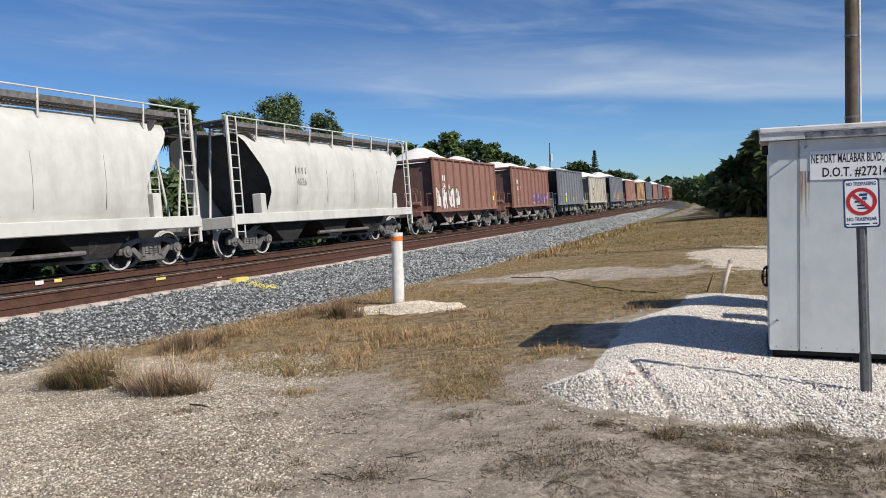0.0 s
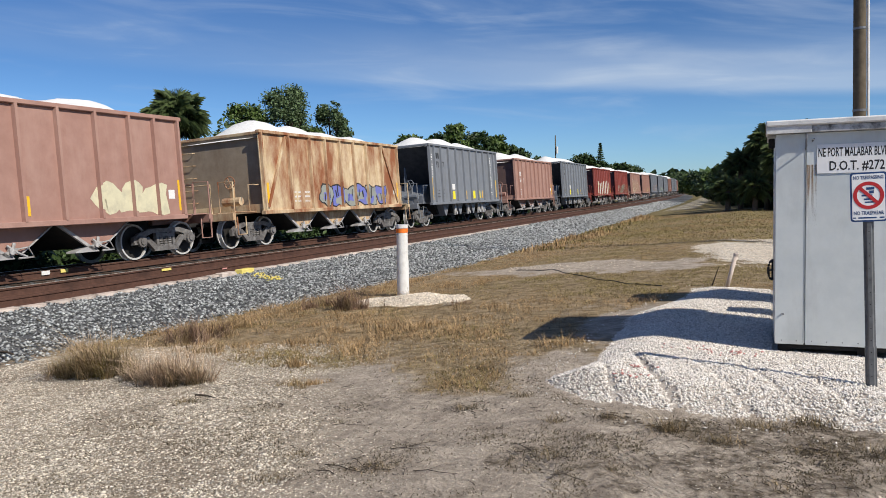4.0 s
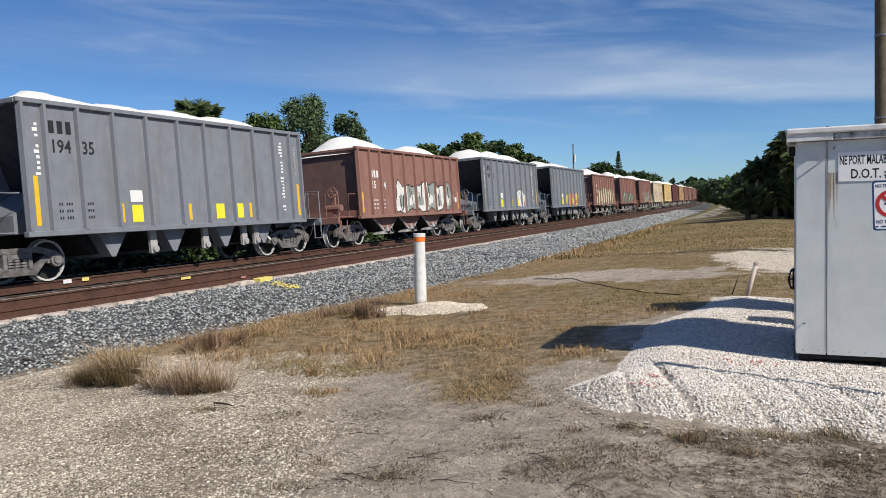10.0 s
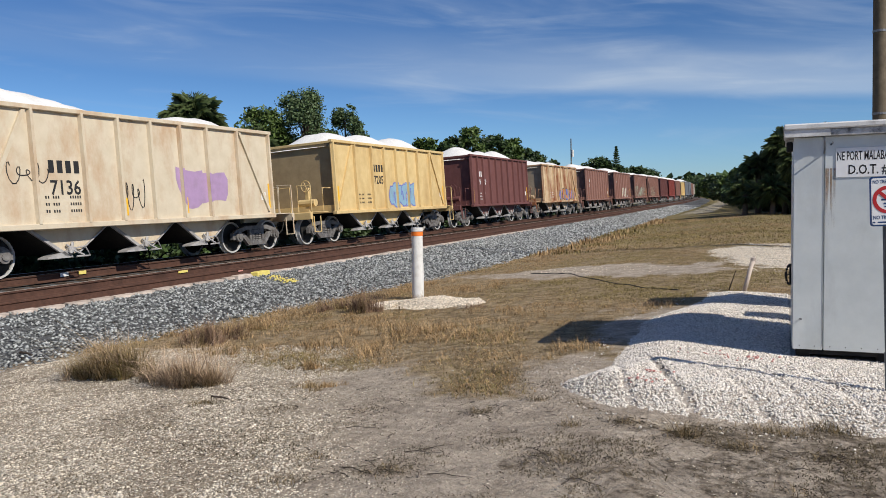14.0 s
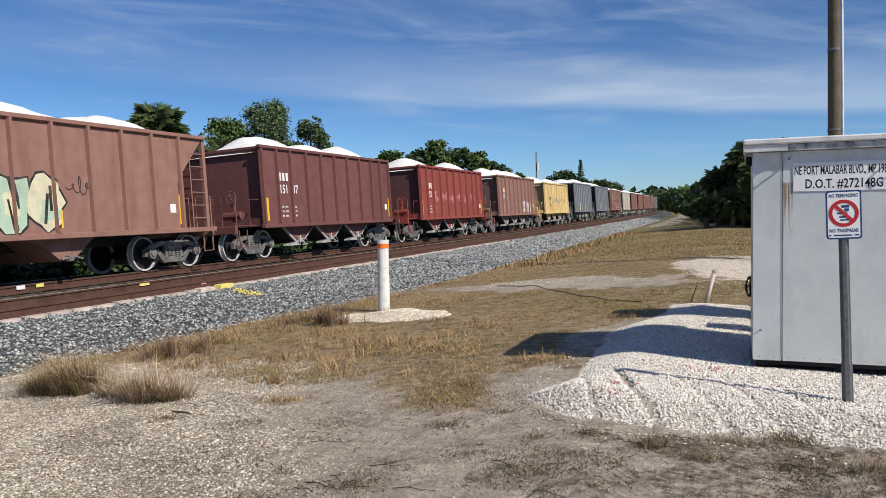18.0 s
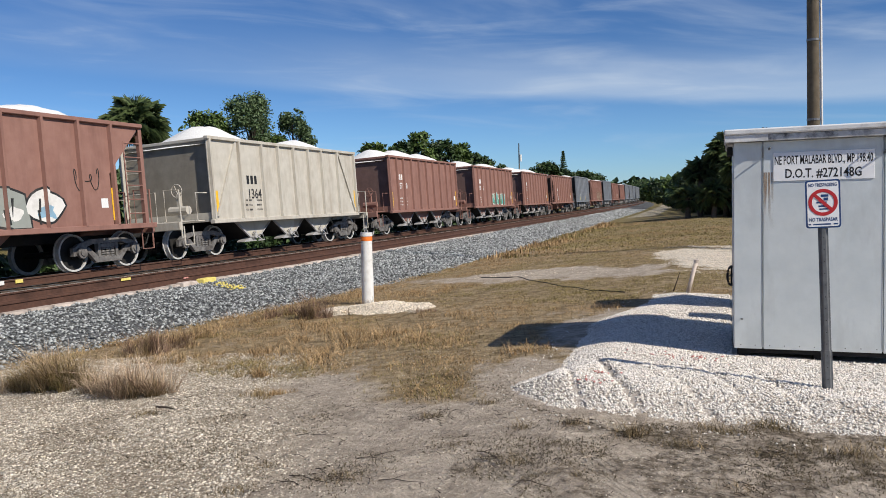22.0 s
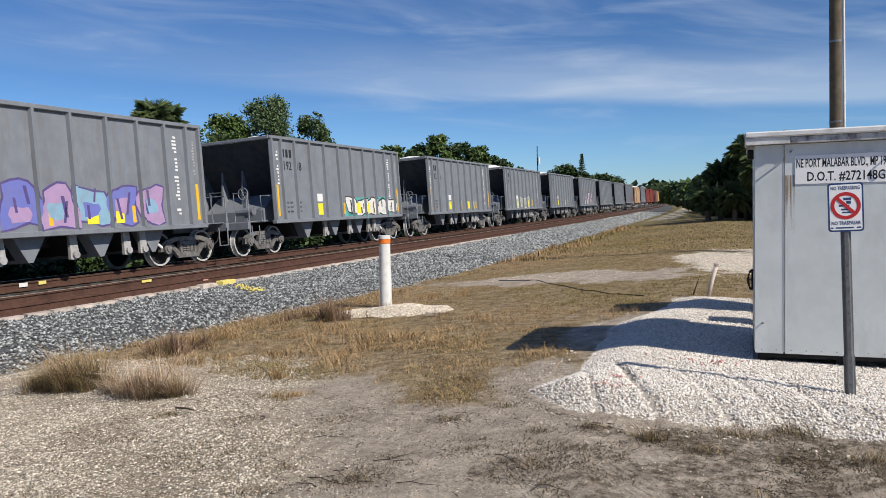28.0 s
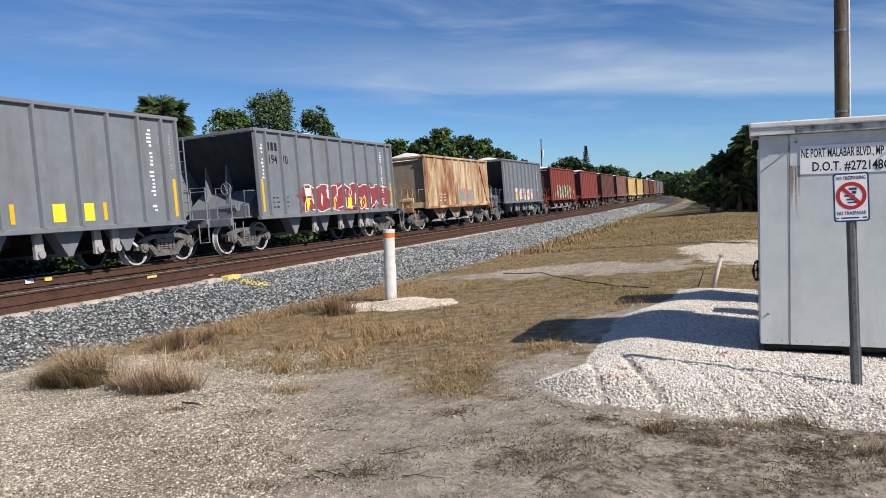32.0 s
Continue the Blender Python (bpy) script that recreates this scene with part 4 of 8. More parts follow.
def make_sign():
    """Notice on a galvanised post: its plate turned a little to the camera."""
    s = tagged(holder("no_trespassing_sign", pose(0.812, 6.75, -0.10, 0, -1.7, 3) @ Matrix.Scale(1.05, 4)), "small white and blue prohibition sign on a galvanised steel post", "sign")
    pb = bmesh.new()
    prism(pb, [(-0.013, -0.015), (0.013, -0.015), (0.024, 0.006), (0.035, 0.008), (0.035, 0.013), (0.020, 0.012), (0.009, -0.009), (-0.009, -0.009), (-0.020, 0.012), (-0.035, 0.013), (-0.035, 0.008), (-0.024, 0.006)], "z", -0.2, 1.40)
    post = part("post", pb, M_POST, s, "galvanised channel post")
    part("post_sleeve", prismed([(-0.016, -0.020), (0.016, -0.020), (0.028, 0.002), (0.039, 0.004), (0.039, 0.0135), (-0.039, 0.0135), (-0.039, 0.004), (-0.028, 0.002)], "z", -0.2, 0.46), M_POST, s)
    for k in range(14):
        part("post_hole", disc_y(0, -0.0152 if k > 3 else -0.0202, 0.15 + k * 0.09, 0.0035, 0.0012), M_DARK, post)
    zc = 1.574
    plate = part("plate", prismed(rounded(0.240, 0.362, 0.022), "y", -0.020, -0.016), M_SIGNBLUE, s, "blue bordered plate")
    plate.location.z = zc
    face = part("face", prismed(rounded(0.216, 0.338, 0.016), "y", -0.0215, -0.0202), M_PLAQUE, s, "white face")
    face.location.z = zc
    ring = bmesh.new()
    disc(ring, 0, 0, 0.076, 0.101, -0.0235, -0.022, 36)
    bar = bmesh.new()
    box(bar, -0.082, 0.082, -0.0245, -0.0238, -0.012, 0.012)
    r = part("prohibition_ring", ring, M_SIGNRED, s, "red prohibition ring")
    r.matrix_basis = Matrix.Translation((0, 0, zc + 0.012)) @ Matrix.Rotation(radians(90), 4, "Z")
    q = part("prohibition_bar", bar, M_SIGNRED, s)
    q.matrix_basis = Matrix.Translation((0, 0, zc + 0.012)) @ Matrix.Rotation(radians(45), 4, "Y")
    # plain marks standing in for the pictogram
    for x, z, w, h in ((0.012, 0.050, 0.052, 0.018), (0.02, 0.024, 0.03, 0.022), (-0.01, 0.0, 0.07, 0.012), (0.0, -0.028, 0.062, 0.012), (0.004, -0.05, 0.058, 0.010)):
        part("pictogram_mark", boxed(x - w / 2, x + w / 2, -0.0226, -0.0219, zc + 0.012 + z - h / 2, zc + 0.012 + z + h / 2), M_SIGNBLUE, s)
    lettering("lettering", "NO TRESPASSING", 0.036, M_SIGNBLUE, facing(0, -0.0228, zc + 0.142, (1, 0, 0), (0, 0, 1)), s, "CENTER", across=0.196)
    lettering("lettering", "NO TRASPASAR", 0.038, M_SIGNBLUE, facing(0, -0.0228, zc - 0.118, (1, 0, 0), (0, 0, 1)), s, "CENTER", across=0.196)
    for x, w in ((-0.095, 0.018), (-0.01, 0.12), (0.085, 0.03)):
        part("small_print", boxed(x - w / 2, x + w / 2, -0.0226, -0.0219, zc - 0.157, zc - 0.147), M_SIGNBLUE, s)


make_sign()


def make_marker():
    x, y = -6.86, 14.18
    z = -0.365
    p = tagged(holder("marker_pipe", pose(x, y, z, -0.4, 0.2, 0)), "tall white pipeline marker pipe with an orange band", "marker pipe")
    seg = 40

    def ring(z0, z1, r, name, mat, label=""):
        b = bmesh.new()
        tube(b, [(0, 0, z0), (0, 0, z1)], r, seg)
        part(name, b, mat, p, label)
    ring(-0.3, 0.70, 0.123, "lower_pipe", M_PIPE)
    ring(0.69, 1.31, 0.115, "upper_pipe", M_PIPE)
    ring(1.26, 1.345, 0.121, "band", M_ORANGE, "orange reflective band")
    ring(1.35, 1.425, 0.124, "cap", M_PIPE, "white end cap")
    m = tagged(stones("marker_gravel", *marker_gravel(x, y), M_SPILL), "spilled white shell round the marker pipe", "gravel", kind="stuff")


def marker_gravel(x, y):
    n = 7000
    a, r = RNG.random(n) * 2 * np.pi, np.sqrt(RNG.random(n))
    u, v = r * np.cos(a) * 1.38, r * np.sin(a) * 0.75
    c, s = math.cos(radians(-20)), math.sin(radians(-20))
    px, py = -6.2 + u * c - v * s, 13.1 + u * s + v * c
    pz = ground_z(px, py) + 0.12 * blot(px, py, -6.1, 13.1, 1.4, 0.7, -20, 0.9) + 0.004
    return np.stack([px, py, pz], -1), RNG.uniform(0.008, 0.026, n)


make_marker()


def make_stake():
    s = tagged(holder("leaning_stake", pose(-0.56, 13.35, -0.03, 6, 13.5, 10)), "short pale leaning conduit stake behind the gravel", "stake")
    part("tube", tubed([(0, 0, -0.1), (0, 0, 0.60)], 0.034, 12), M_BLOCK, s, smooth=True)
    part("cap", tubed([(0, 0, 0.585), (0, 0, 0.63)], 0.039, 12), M_BLOCK, s)
    part("twig", tubed([(-0.22, 0.1, 0), (-0.19, 0.12, 0.35)], 0.012, 5, 0.004), M_TWIG, s)


make_stake()


def make_pole():
    """Utility pole behind the cabinet, with a pale conduit up its side."""
    p = tagged(holder("utility_pole", pose(2.42, 24.0, -0.36, 0, -0.5, 0)), "weathered brown wooden utility pole with a steel conduit", "utility pole")
    part("shaft", tubed([(0, 0, -0.5), (0, 0, 4), (0, 0, 9), (0, 0, 13.5)], 0.178, 16, 0.142), M_WOOD, p, smooth=True)
    part("conduit", tubed([(0.215, -0.02, 0), (0.185, -0.02, 12.5)], 0.034, 8), M_PIPE, p, "pale conduit")
    for z in (4.0, 6.2, 8.6):
        part("strap", tubed([(0, 0, z), (0, 0, z + 0.06)], 0.189 - z * 0.0026, 16), M_GALV, p)


make_pole()


def make_far_pole():
    p = tagged(holder("distant_utility_pole", pose(-39.8, 155, 0.3)), "distant thin utility pole with a transformer", "utility pole")
    part("shaft", tubed([(0, 0, 0), (0, 0, 12.9)], 0.16, 8, 0.11), M_WOOD, p)
    part("transformer", tubed([(0.32, 0, 9.2), (0.32, 0, 10.6)], 0.24, 10), M_PIPE, p)


make_far_pole()

# ---- plants ----


def leaf_mesh(name, centres, size, mat, parent=None, long=1.6, up=0.0, label=""):
    """Many small folded leaves, each a pair of faces, facing all ways."""
    n = len(centres)
    d = RNG.normal(0, 1, (n, 3))
    d[:, 2] = d[:, 2] * 0.7 + up
    d /= np.linalg.norm(d, axis=1)[:, None]
    q = np.cross(d, RNG.normal(0, 1, (n, 3)))
    q /= np.linalg.norm(q, axis=1)[:, None]
    r = np.cross(d, q)
    s = (size * RNG.uniform(0.6, 1.35, n))[:, None]
    a, b = centres - d * s * long / 2, centres + d * s * long / 2
    l, m = centres + q * s * 0.5 + r * s * 0.18, centres - q * s * 0.5 + r * s * 0.18
    v = np.stack([a, l, b, m], 1).reshape(-1, 3)
    i = np.arange(n)[:, None] * 4
    f = np.concatenate([i + [0, 1, 2], i + [0, 2, 3]], 1).reshape(-1, 3)
    me = bpy.data.meshes.new(name)
    me.vertices.add(len(v))
    me.vertices.foreach_set("co", v.reshape(-1).astype(np.float32))
    me.loops.add(len(f) * 3)
    me.loops.foreach_set("vertex_index", f.reshape(-1).astype(np.int32))
    me.polygons.add(len(f))
    me.polygons.foreach_set("loop_start", np.arange(0, len(f) * 3, 3, dtype=np.int32))
    me.update(calc_edges=True)
    me.materials.append(mat)
    ob = new(name, me)
    if parent:
        ob.parent = parent
    if label:
        ob["label"] = label
    return ob


def leafy_tree(x, y, base, height, width, mat, leaves, leaf, label, seed, low=0.25, clumps=22, name="tree"):
    """Trunk, limbs, and a crown of many small uneven clumps of leaves, lobed and with gaps."""
    clumps, leaves = int(clumps * 3), int(leaves * 1.6)
    rnd = random.Random(seed)
    t = tagged(holder(name, pose(x, y, base - TILT * x)), label, "tree" if name == "tree" else "bush", "trees along the line")
    trunk = bmesh.new()
    bend = rnd.uniform(-0.04, 0.04) * height
    tube(trunk, [(0, 0, -0.3), (bend * 0.4, 0, height * 0.3), (bend, bend * 0.5, height * 0.62), (bend * 0.7, bend, height * 0.88)], height * 0.024, 8, height * 0.005)
    cs = []
    lobes = [(rnd.uniform(0, 6.283), rnd.uniform(low + 0.1, 0.95)) for k in range(6)]
    for k in range(clumps):
        h = low + (0.99 - low) * rnd.random() ** 0.85
        v = (h - low) / (1 - low)
        round_ = (max(0.02, 1 - abs((v - 0.45) / 0.62) ** 2.0)) ** 0.5
        a = rnd.uniform(0, 6.283)
        lobe = max(math.exp(-((math.remainder(a - la, 6.283)) / 0.7) ** 2 - ((h - lh) / 0.22) ** 2) for la, lh in lobes)
        reach = width / 2 * round_ * (0.50 + 0.5 * lobe) * rnd.uniform(0.3, 1.0) ** 0.5
        cs.append((bend * h + reach * math.cos(a), reach * math.sin(a), h * height, rnd.uniform(0.07, 0.15) * width))
    for k in range(3):
        cs.append((bend + rnd.uniform(-0.15, 0.15) * width, rnd.uniform(-0.15, 0.15) * width, height * rnd.uniform(0.93, 1.0), 0.05 * width))
    for cx, cy, cz, r in cs[::3]:
        tube(trunk, [(bend * cz / height * 0.8, 0, cz * 0.66), (cx * 0.55, cy * 0.55, cz * 0.86), (cx, cy, cz)], height * 0.006, 5, height * 0.002)
    part("trunk", trunk, M_BARK, t)
    w = np.array([c[3] for c in cs]) ** 2
    pick = RNG.choice(len(cs), leaves, p=w / w.sum())
    c = np.array(cs)[pick]
    d = RNG.normal(0, 1, (leaves, 3))
    d /= np.linalg.norm(d, axis=1)[:, None]
    p = c[:, :3] + d * (c[:, 3] * RNG.uniform(0.2, 1.35, leaves))[:, None] * [1, 1, 0.8]
    p[:, 2] = np.maximum(p[:, 2], 0.1)
    leaf_mesh("crown", p, leaf, mat, t, 1.9, 0.25)
    return t


def palm(x, y, base, height, spread, seed, fronds=34, skirt=True):
    """Cabbage palm: straight booted trunk and a round head of fan fronds."""
    rnd = random.Random(seed)
    t = tagged(holder("palm_tree", pose(x, y, base - TILT * x)), "cabbage palm with a round head of fan fronds", "palm tree", "trees along the line")
    crown = height - spread * 0.55
    part("trunk", tubed([(0, 0, -0.3), (0.05, 0, crown * 0.5), (0, 0, crown)], 0.20, 10, 0.16), M_BARK, t)
    verts, faces = [], []
    for k in range(fronds):
        az, el = rnd.uniform(0, 6.283), math.asin(rnd.uniform(-0.75, 0.99))
        out = Vector((math.cos(az) * math.cos(el), math.sin(az) * math.cos(el), math.sin(el)))
        side = out.cross(Vector((0, 0, 1))).normalized()
        up = side.cross(out)
        hub = Vector((0, 0, crown)) + out * spread * 0.46 * rnd.uniform(0.55, 1.1)
        n = 26
        for j in range(n):
            a = (j / (n - 1) - 0.5) * radians(200)
            d = (out * math.cos(a) + side * math.sin(a)).normalized()
            ln = spread * 0.50 * rnd.uniform(0.8, 1.1) * (0.75 + 0.25 * math.cos(a))
            wd = d.cross(up).normalized() * spread * 0.009
            droop = Vector((0, 0, -ln * rnd.uniform(0.15, 0.45)))
            mid, tip = hub + d * ln * 0.55 + up * 0.05, hub + d * ln + droop
            i = len(verts)
            verts += [hub[:], (mid + wd)[:], tip[:], (mid - wd)[:]]
            faces += [(i, i + 1, i + 2), (i, i + 2, i + 3)]
    fr = raw_mesh("fronds", verts, faces, M_FROND, t)
    stalks = bmesh.new()
    for k in range(12):
        az, el = rnd.uniform(0, 6.283), rnd.uniform(-0.3, 1.2)
        out = Vector((math.cos(az) * math.cos(el), math.sin(az) * math.cos(el), math.sin(el)))
        tube(stalks, [(0, 0, crown), (Vector((0, 0, crown)) + out * spread * 0.5)[:]], 0.03, 4, 0.015)
    part("stalks", stalks, M_FROND, t)
    return t


def norfolk_pine(x, y, base, height):
    """A tall narrow conifer of even tiers."""
    t = tagged(holder("conifer_tree", pose(x, y, base - TILT * x)), "tall narrow dark conifer far down the line", "tree")
    part("trunk", tubed([(0, 0, 0), (0, 0, height)], 0.22, 7, 0.04), M_BARK, t)
    pts = []
    for k in range(22):
        h = 0.12 + 0.86 * k / 21
        reach = (1 - h) * height * 0.17 + 0.25
        for j in range(7):
            a = j * 0.8976 + k * 0.5
            for q in np.linspace(0.2, 1.0, 10):
                pts.append((math.cos(a) * reach * q, math.sin(a) * reach * q, h * height + 0.25 * q - 0.2))
    p = np.array(pts) + RNG.normal(0, 0.10, (len(pts), 3))
    leaf_mesh("foliage", p, 0.34, M_LEAFDARK, t)


def make_trees():
    palm(-31.9, 35.9, -0.6, 7.75, 2.2, 3, 120)
    palm(-30.6, 40.0, -0.6, 6.0, 1.7, 5, 50)
    leafy_tree(-34.5, 51.5, -0.6, 10.0, 5.0, M_LEAFBLUE, 6500, 0.115, "open-crowned green tree behind the train", 11, 0.58, 30)
    leafy_tree(-37.0, 49.4, -0.6, 8.6, 6.0, M_LEAF, 6000, 0.17, "broad green tree behind the train", 12, 0.3, 24)
    leafy_tree(-35.2, 55.0, -0.6, 7.2, 5.4, M_LEAF, 5000, 0.17, "broad green tree behind the train", 13, 0.3, 22)
    leafy_tree(-33.7, 56.8, -0.6, 9.4, 4.2, M_LEAFBLUE, 4600, 0.12, "slender grey-green tree behind the train", 14, 0.5, 14)
    for k, (x, y, h, w) in enumerate(((-39.5, 84, 8.1, 5.0), (-38.0, 89, 8.6, 5.5), (-37.6, 93, 10.3, 4.6), (-36.0, 97, 9.4, 5.5), (-34.6, 101, 9.2, 5.0), (-33.2, 105, 8.0, 5.0), (-36.5, 113, 8.2, 6.0), (-37.5, 122, 8.0, 6.0))):
        leafy_tree(x, y, -0.6, h, w, (M_LEAF, M_LEAFDARK)[k % 2], 3000, 0.27, "dense green tree behind the train", 20 + k, 0.3, 20)
    for k, (x, y, h, w) in enumerate(((-40, 140, 7.5, 8), (-42.8, 195, 10.0, 10), (-41, 212, 8.5, 9), (-40.5, 236, 8.8, 10), (-44, 262, 9.0, 12), (-48, 300, 9.5, 14), (-54, 345, 10, 16))):
        leafy_tree(x, y, -0.6, h, w, M_LEAFDARK, 1900, 0.48, "distant green tree beyond the train", 40 + k, 0.25, 18)
    norfolk_pine(-44.6, 225.6, -0.6, 15.2)
    # dense growth on the near side of the line
    for k, (x, y, h, w) in enumerate(((2.4, 61, 6.0, 4.6), (5.4, 60, 5.2, 5.0), (9.2, 62, 5.0, 5.5), (-0.3, 66, 5.0, 4.2), (3.4, 70, 5.6, 5.4), (-2.4, 75, 4.2, 4.0), (-0.2, 80, 4.8, 5.0), (-3.6, 87, 3.9, 4.2),
                                      (-4.4, 97, 3.6, 4.4), (-5.6, 109, 4.2, 5.0), (-6.8, 121, 3.8, 5.0), (-9.0, 138, 4.0, 6.0), (-11.4, 157, 4.3, 6.0), (-15.0, 186, 4.6, 7.0), (-19.0, 215, 5.0, 8.0), (-25.5, 255, 5.6, 10))):
        leafy_tree(x, y, -0.1, h, w, (M_LEAFDARK, M_LEAF, M_LEAFBLUE)[k % 3], 4600 if y < 90 else 1900, 0.20 if y < 90 else 0.34, "dark green dense tree beside the service road", 60 + k, 0.05, 24)
    for k, (x, y, h, r) in enumerate(((0.1, 59.5, 5.9, 1.9), (-1.7, 60.5, 4.3, 1.6), (1.7, 58.0, 3.6, 1.8), (3.7, 57.6, 4.6, 1.9), (-0.7, 57.5, 2.6, 1.5), (-2.5, 58.5, 2.2, 1.4), (1.0, 57.0, 4.7, 1.8))):
        palm(x, y, -0.05, h, r, 80 + k, 64)
    # scrub behind the train, seen between and under the cars
    y = -22.0
    k = 0
    while y < 150:
        x = -28.0 - 0.00016 * y * y + random.Random(k).uniform(-1.5, 1.5)
        leafy_tree(x, y, -0.65, random.Random(k + 5).uniform(4.0, 4.7) if 12 < y < 30 else 3.3, 5.6, (M_LEAF, M_LEAFDARK, M_LEAFBLUE)[k % 3], 1700, 0.30, "green scrub growing behind the track", 100 + k, 0.04, 18, "scrub_bush")
        y += 4.6 + 0.03 * max(y, 0)
        k += 1
    # low undergrowth added at the ballast's far foot to deepen the train's shade
    n = 60000
    y = -30 + 130 * RNG.random(n) ** 1.3
    off = -6.6 + RNG.normal(0, 0.55, n) - 0.8 * (fnoise(y, y * 0, 5.0, 35) - 0.5)
    x = -RAIL_X - RADIUS + (RADIUS + off) * np.cos(y / RADIUS)
    top = np.clip(0.25 + 1.7 * (fnoise(y, off, 2.6, 33) - 0.22), 0.1, 1.35)
    z = ground_z(x, y) + top * RNG.random(n) ** 0.7
    tagged(leaf_mesh("undergrowth", np.stack([x, y, z], 1), 0.16, M_LEAFDARK, None, 1.8, 0.3), "low dark green undergrowth added to deepen shade behind the track", "undergrowth", kind="stuff")
    # brush that closes the foot of the growth beside the service road
    n = 30000
    y = 56.5 + 60 * RNG.random(n) ** 2.2
    x = 1.9 - 0.135 * (y - 58) + np.abs(RNG.normal(0, 3.2, n)) - 1.5 * fnoise(y, y * 0, 4.0, 47)
    z = -0.1 - TILT * x + (0.5 + 2.9 * fnoise(x, y, 2.2, 49)) * RNG.random(n) ** 0.8
    tagged(leaf_mesh("roadside_brush", np.stack([x, y, z], 1), 0.26, M_LEAFDARK, None, 1.8, 0.3), "dense dark green brush beside the service road", "brush", kind="stuff")
    # the wooded horizon all round, far off
    pts = []
    for a in np.linspace(0, 2 * np.pi, 900, endpoint=False):
        r = 520 + 60 * math.sin(a * 7)
        for j in range(16):
            pts.append((r * math.cos(a) + RNG.normal(0, 6), r * math.sin(a) + RNG.normal(0, 6), RNG.uniform(0, 9.5 + 2.5 * math.sin(a * 31) + 1.5 * math.sin(a * 83))))
    ob = leaf_mesh("far_woods", np.array(pts), 4.2, M_LEAFDARK, None, 1.3)
    tagged(ob, "distant dark green woods on the horizon", "woods", kind="stuff")


make_trees()


def blades(name, places, heights, lean, mat, width=0.010, ways=None):
    """Grass blades in one mesh: each two faces, bent over."""
    n = len(places)
    a = RNG.random(n) * 2 * np.pi if ways is None else ways
    d = np.stack([np.cos(a), np.sin(a), np.zeros(n)], 1)
    s = np.stack([-np.sin(a), np.cos(a), np.zeros(n)], 1) * (width * RNG.uniform(0.6, 1.4, n))[:, None]
    h, l = heights[:, None], (lean * RNG.uniform(0.1, 1.0, n) ** 0.8 * heights)[:, None]
    up = np.array([0, 0, 1.0])[None]
    p0, p1 = places - s / 2, places + s / 2
    m0, m1 = places + d * l * 0.35 + up * h * 0.6 - s * 0.4, places + d * l * 0.35 + up * h * 0.6 + s * 0.4
    tip = places + d * l + up * h * 0.93
    v = np.stack([p0, p1, m1, m0, tip], 1).reshape(-1, 3)
    i = np.arange(n)[:, None] * 5
    f = np.concatenate([i + [0, 1, 2], i + [0, 2, 3], i + [3, 2, 4]], 1).reshape(-1, 3)
    me = bpy.data.meshes.new(name)
    me.vertices.add(len(v))
    me.vertices.foreach_set("co", v.reshape(-1).astype(np.float32))
    me.loops.add(len(f) * 3)
    me.loops.foreach_set("vertex_index", f.reshape(-1).astype(np.int32))
    me.polygons.add(len(f))
    me.polygons.foreach_set("loop_start", np.arange(0, len(f) * 3, 3, dtype=np.int32))
    me.update(calc_edges=True)
    me.materials.append(mat)
    return new(name, me)


def tall_mask(x, y):
    """Where the grass stands high: along the foot of the ballast and by the gravel."""
    off = rail_off(x, y)
    t = toe(y)
    m = smooth(off, t - 0.1, t + 0.7) * (1 - smooth(off, t + 2.5, t + 6.0) * smooth(y, 10, 14)) * (1 - smooth(off, t + 1.0, t + 2.5) * smooth(y, 15.5, 18))
    return m * smooth(fnoise(x, y, 0.9, 91), 0.28, 0.72) * smooth(y, 6.8, 8.5)


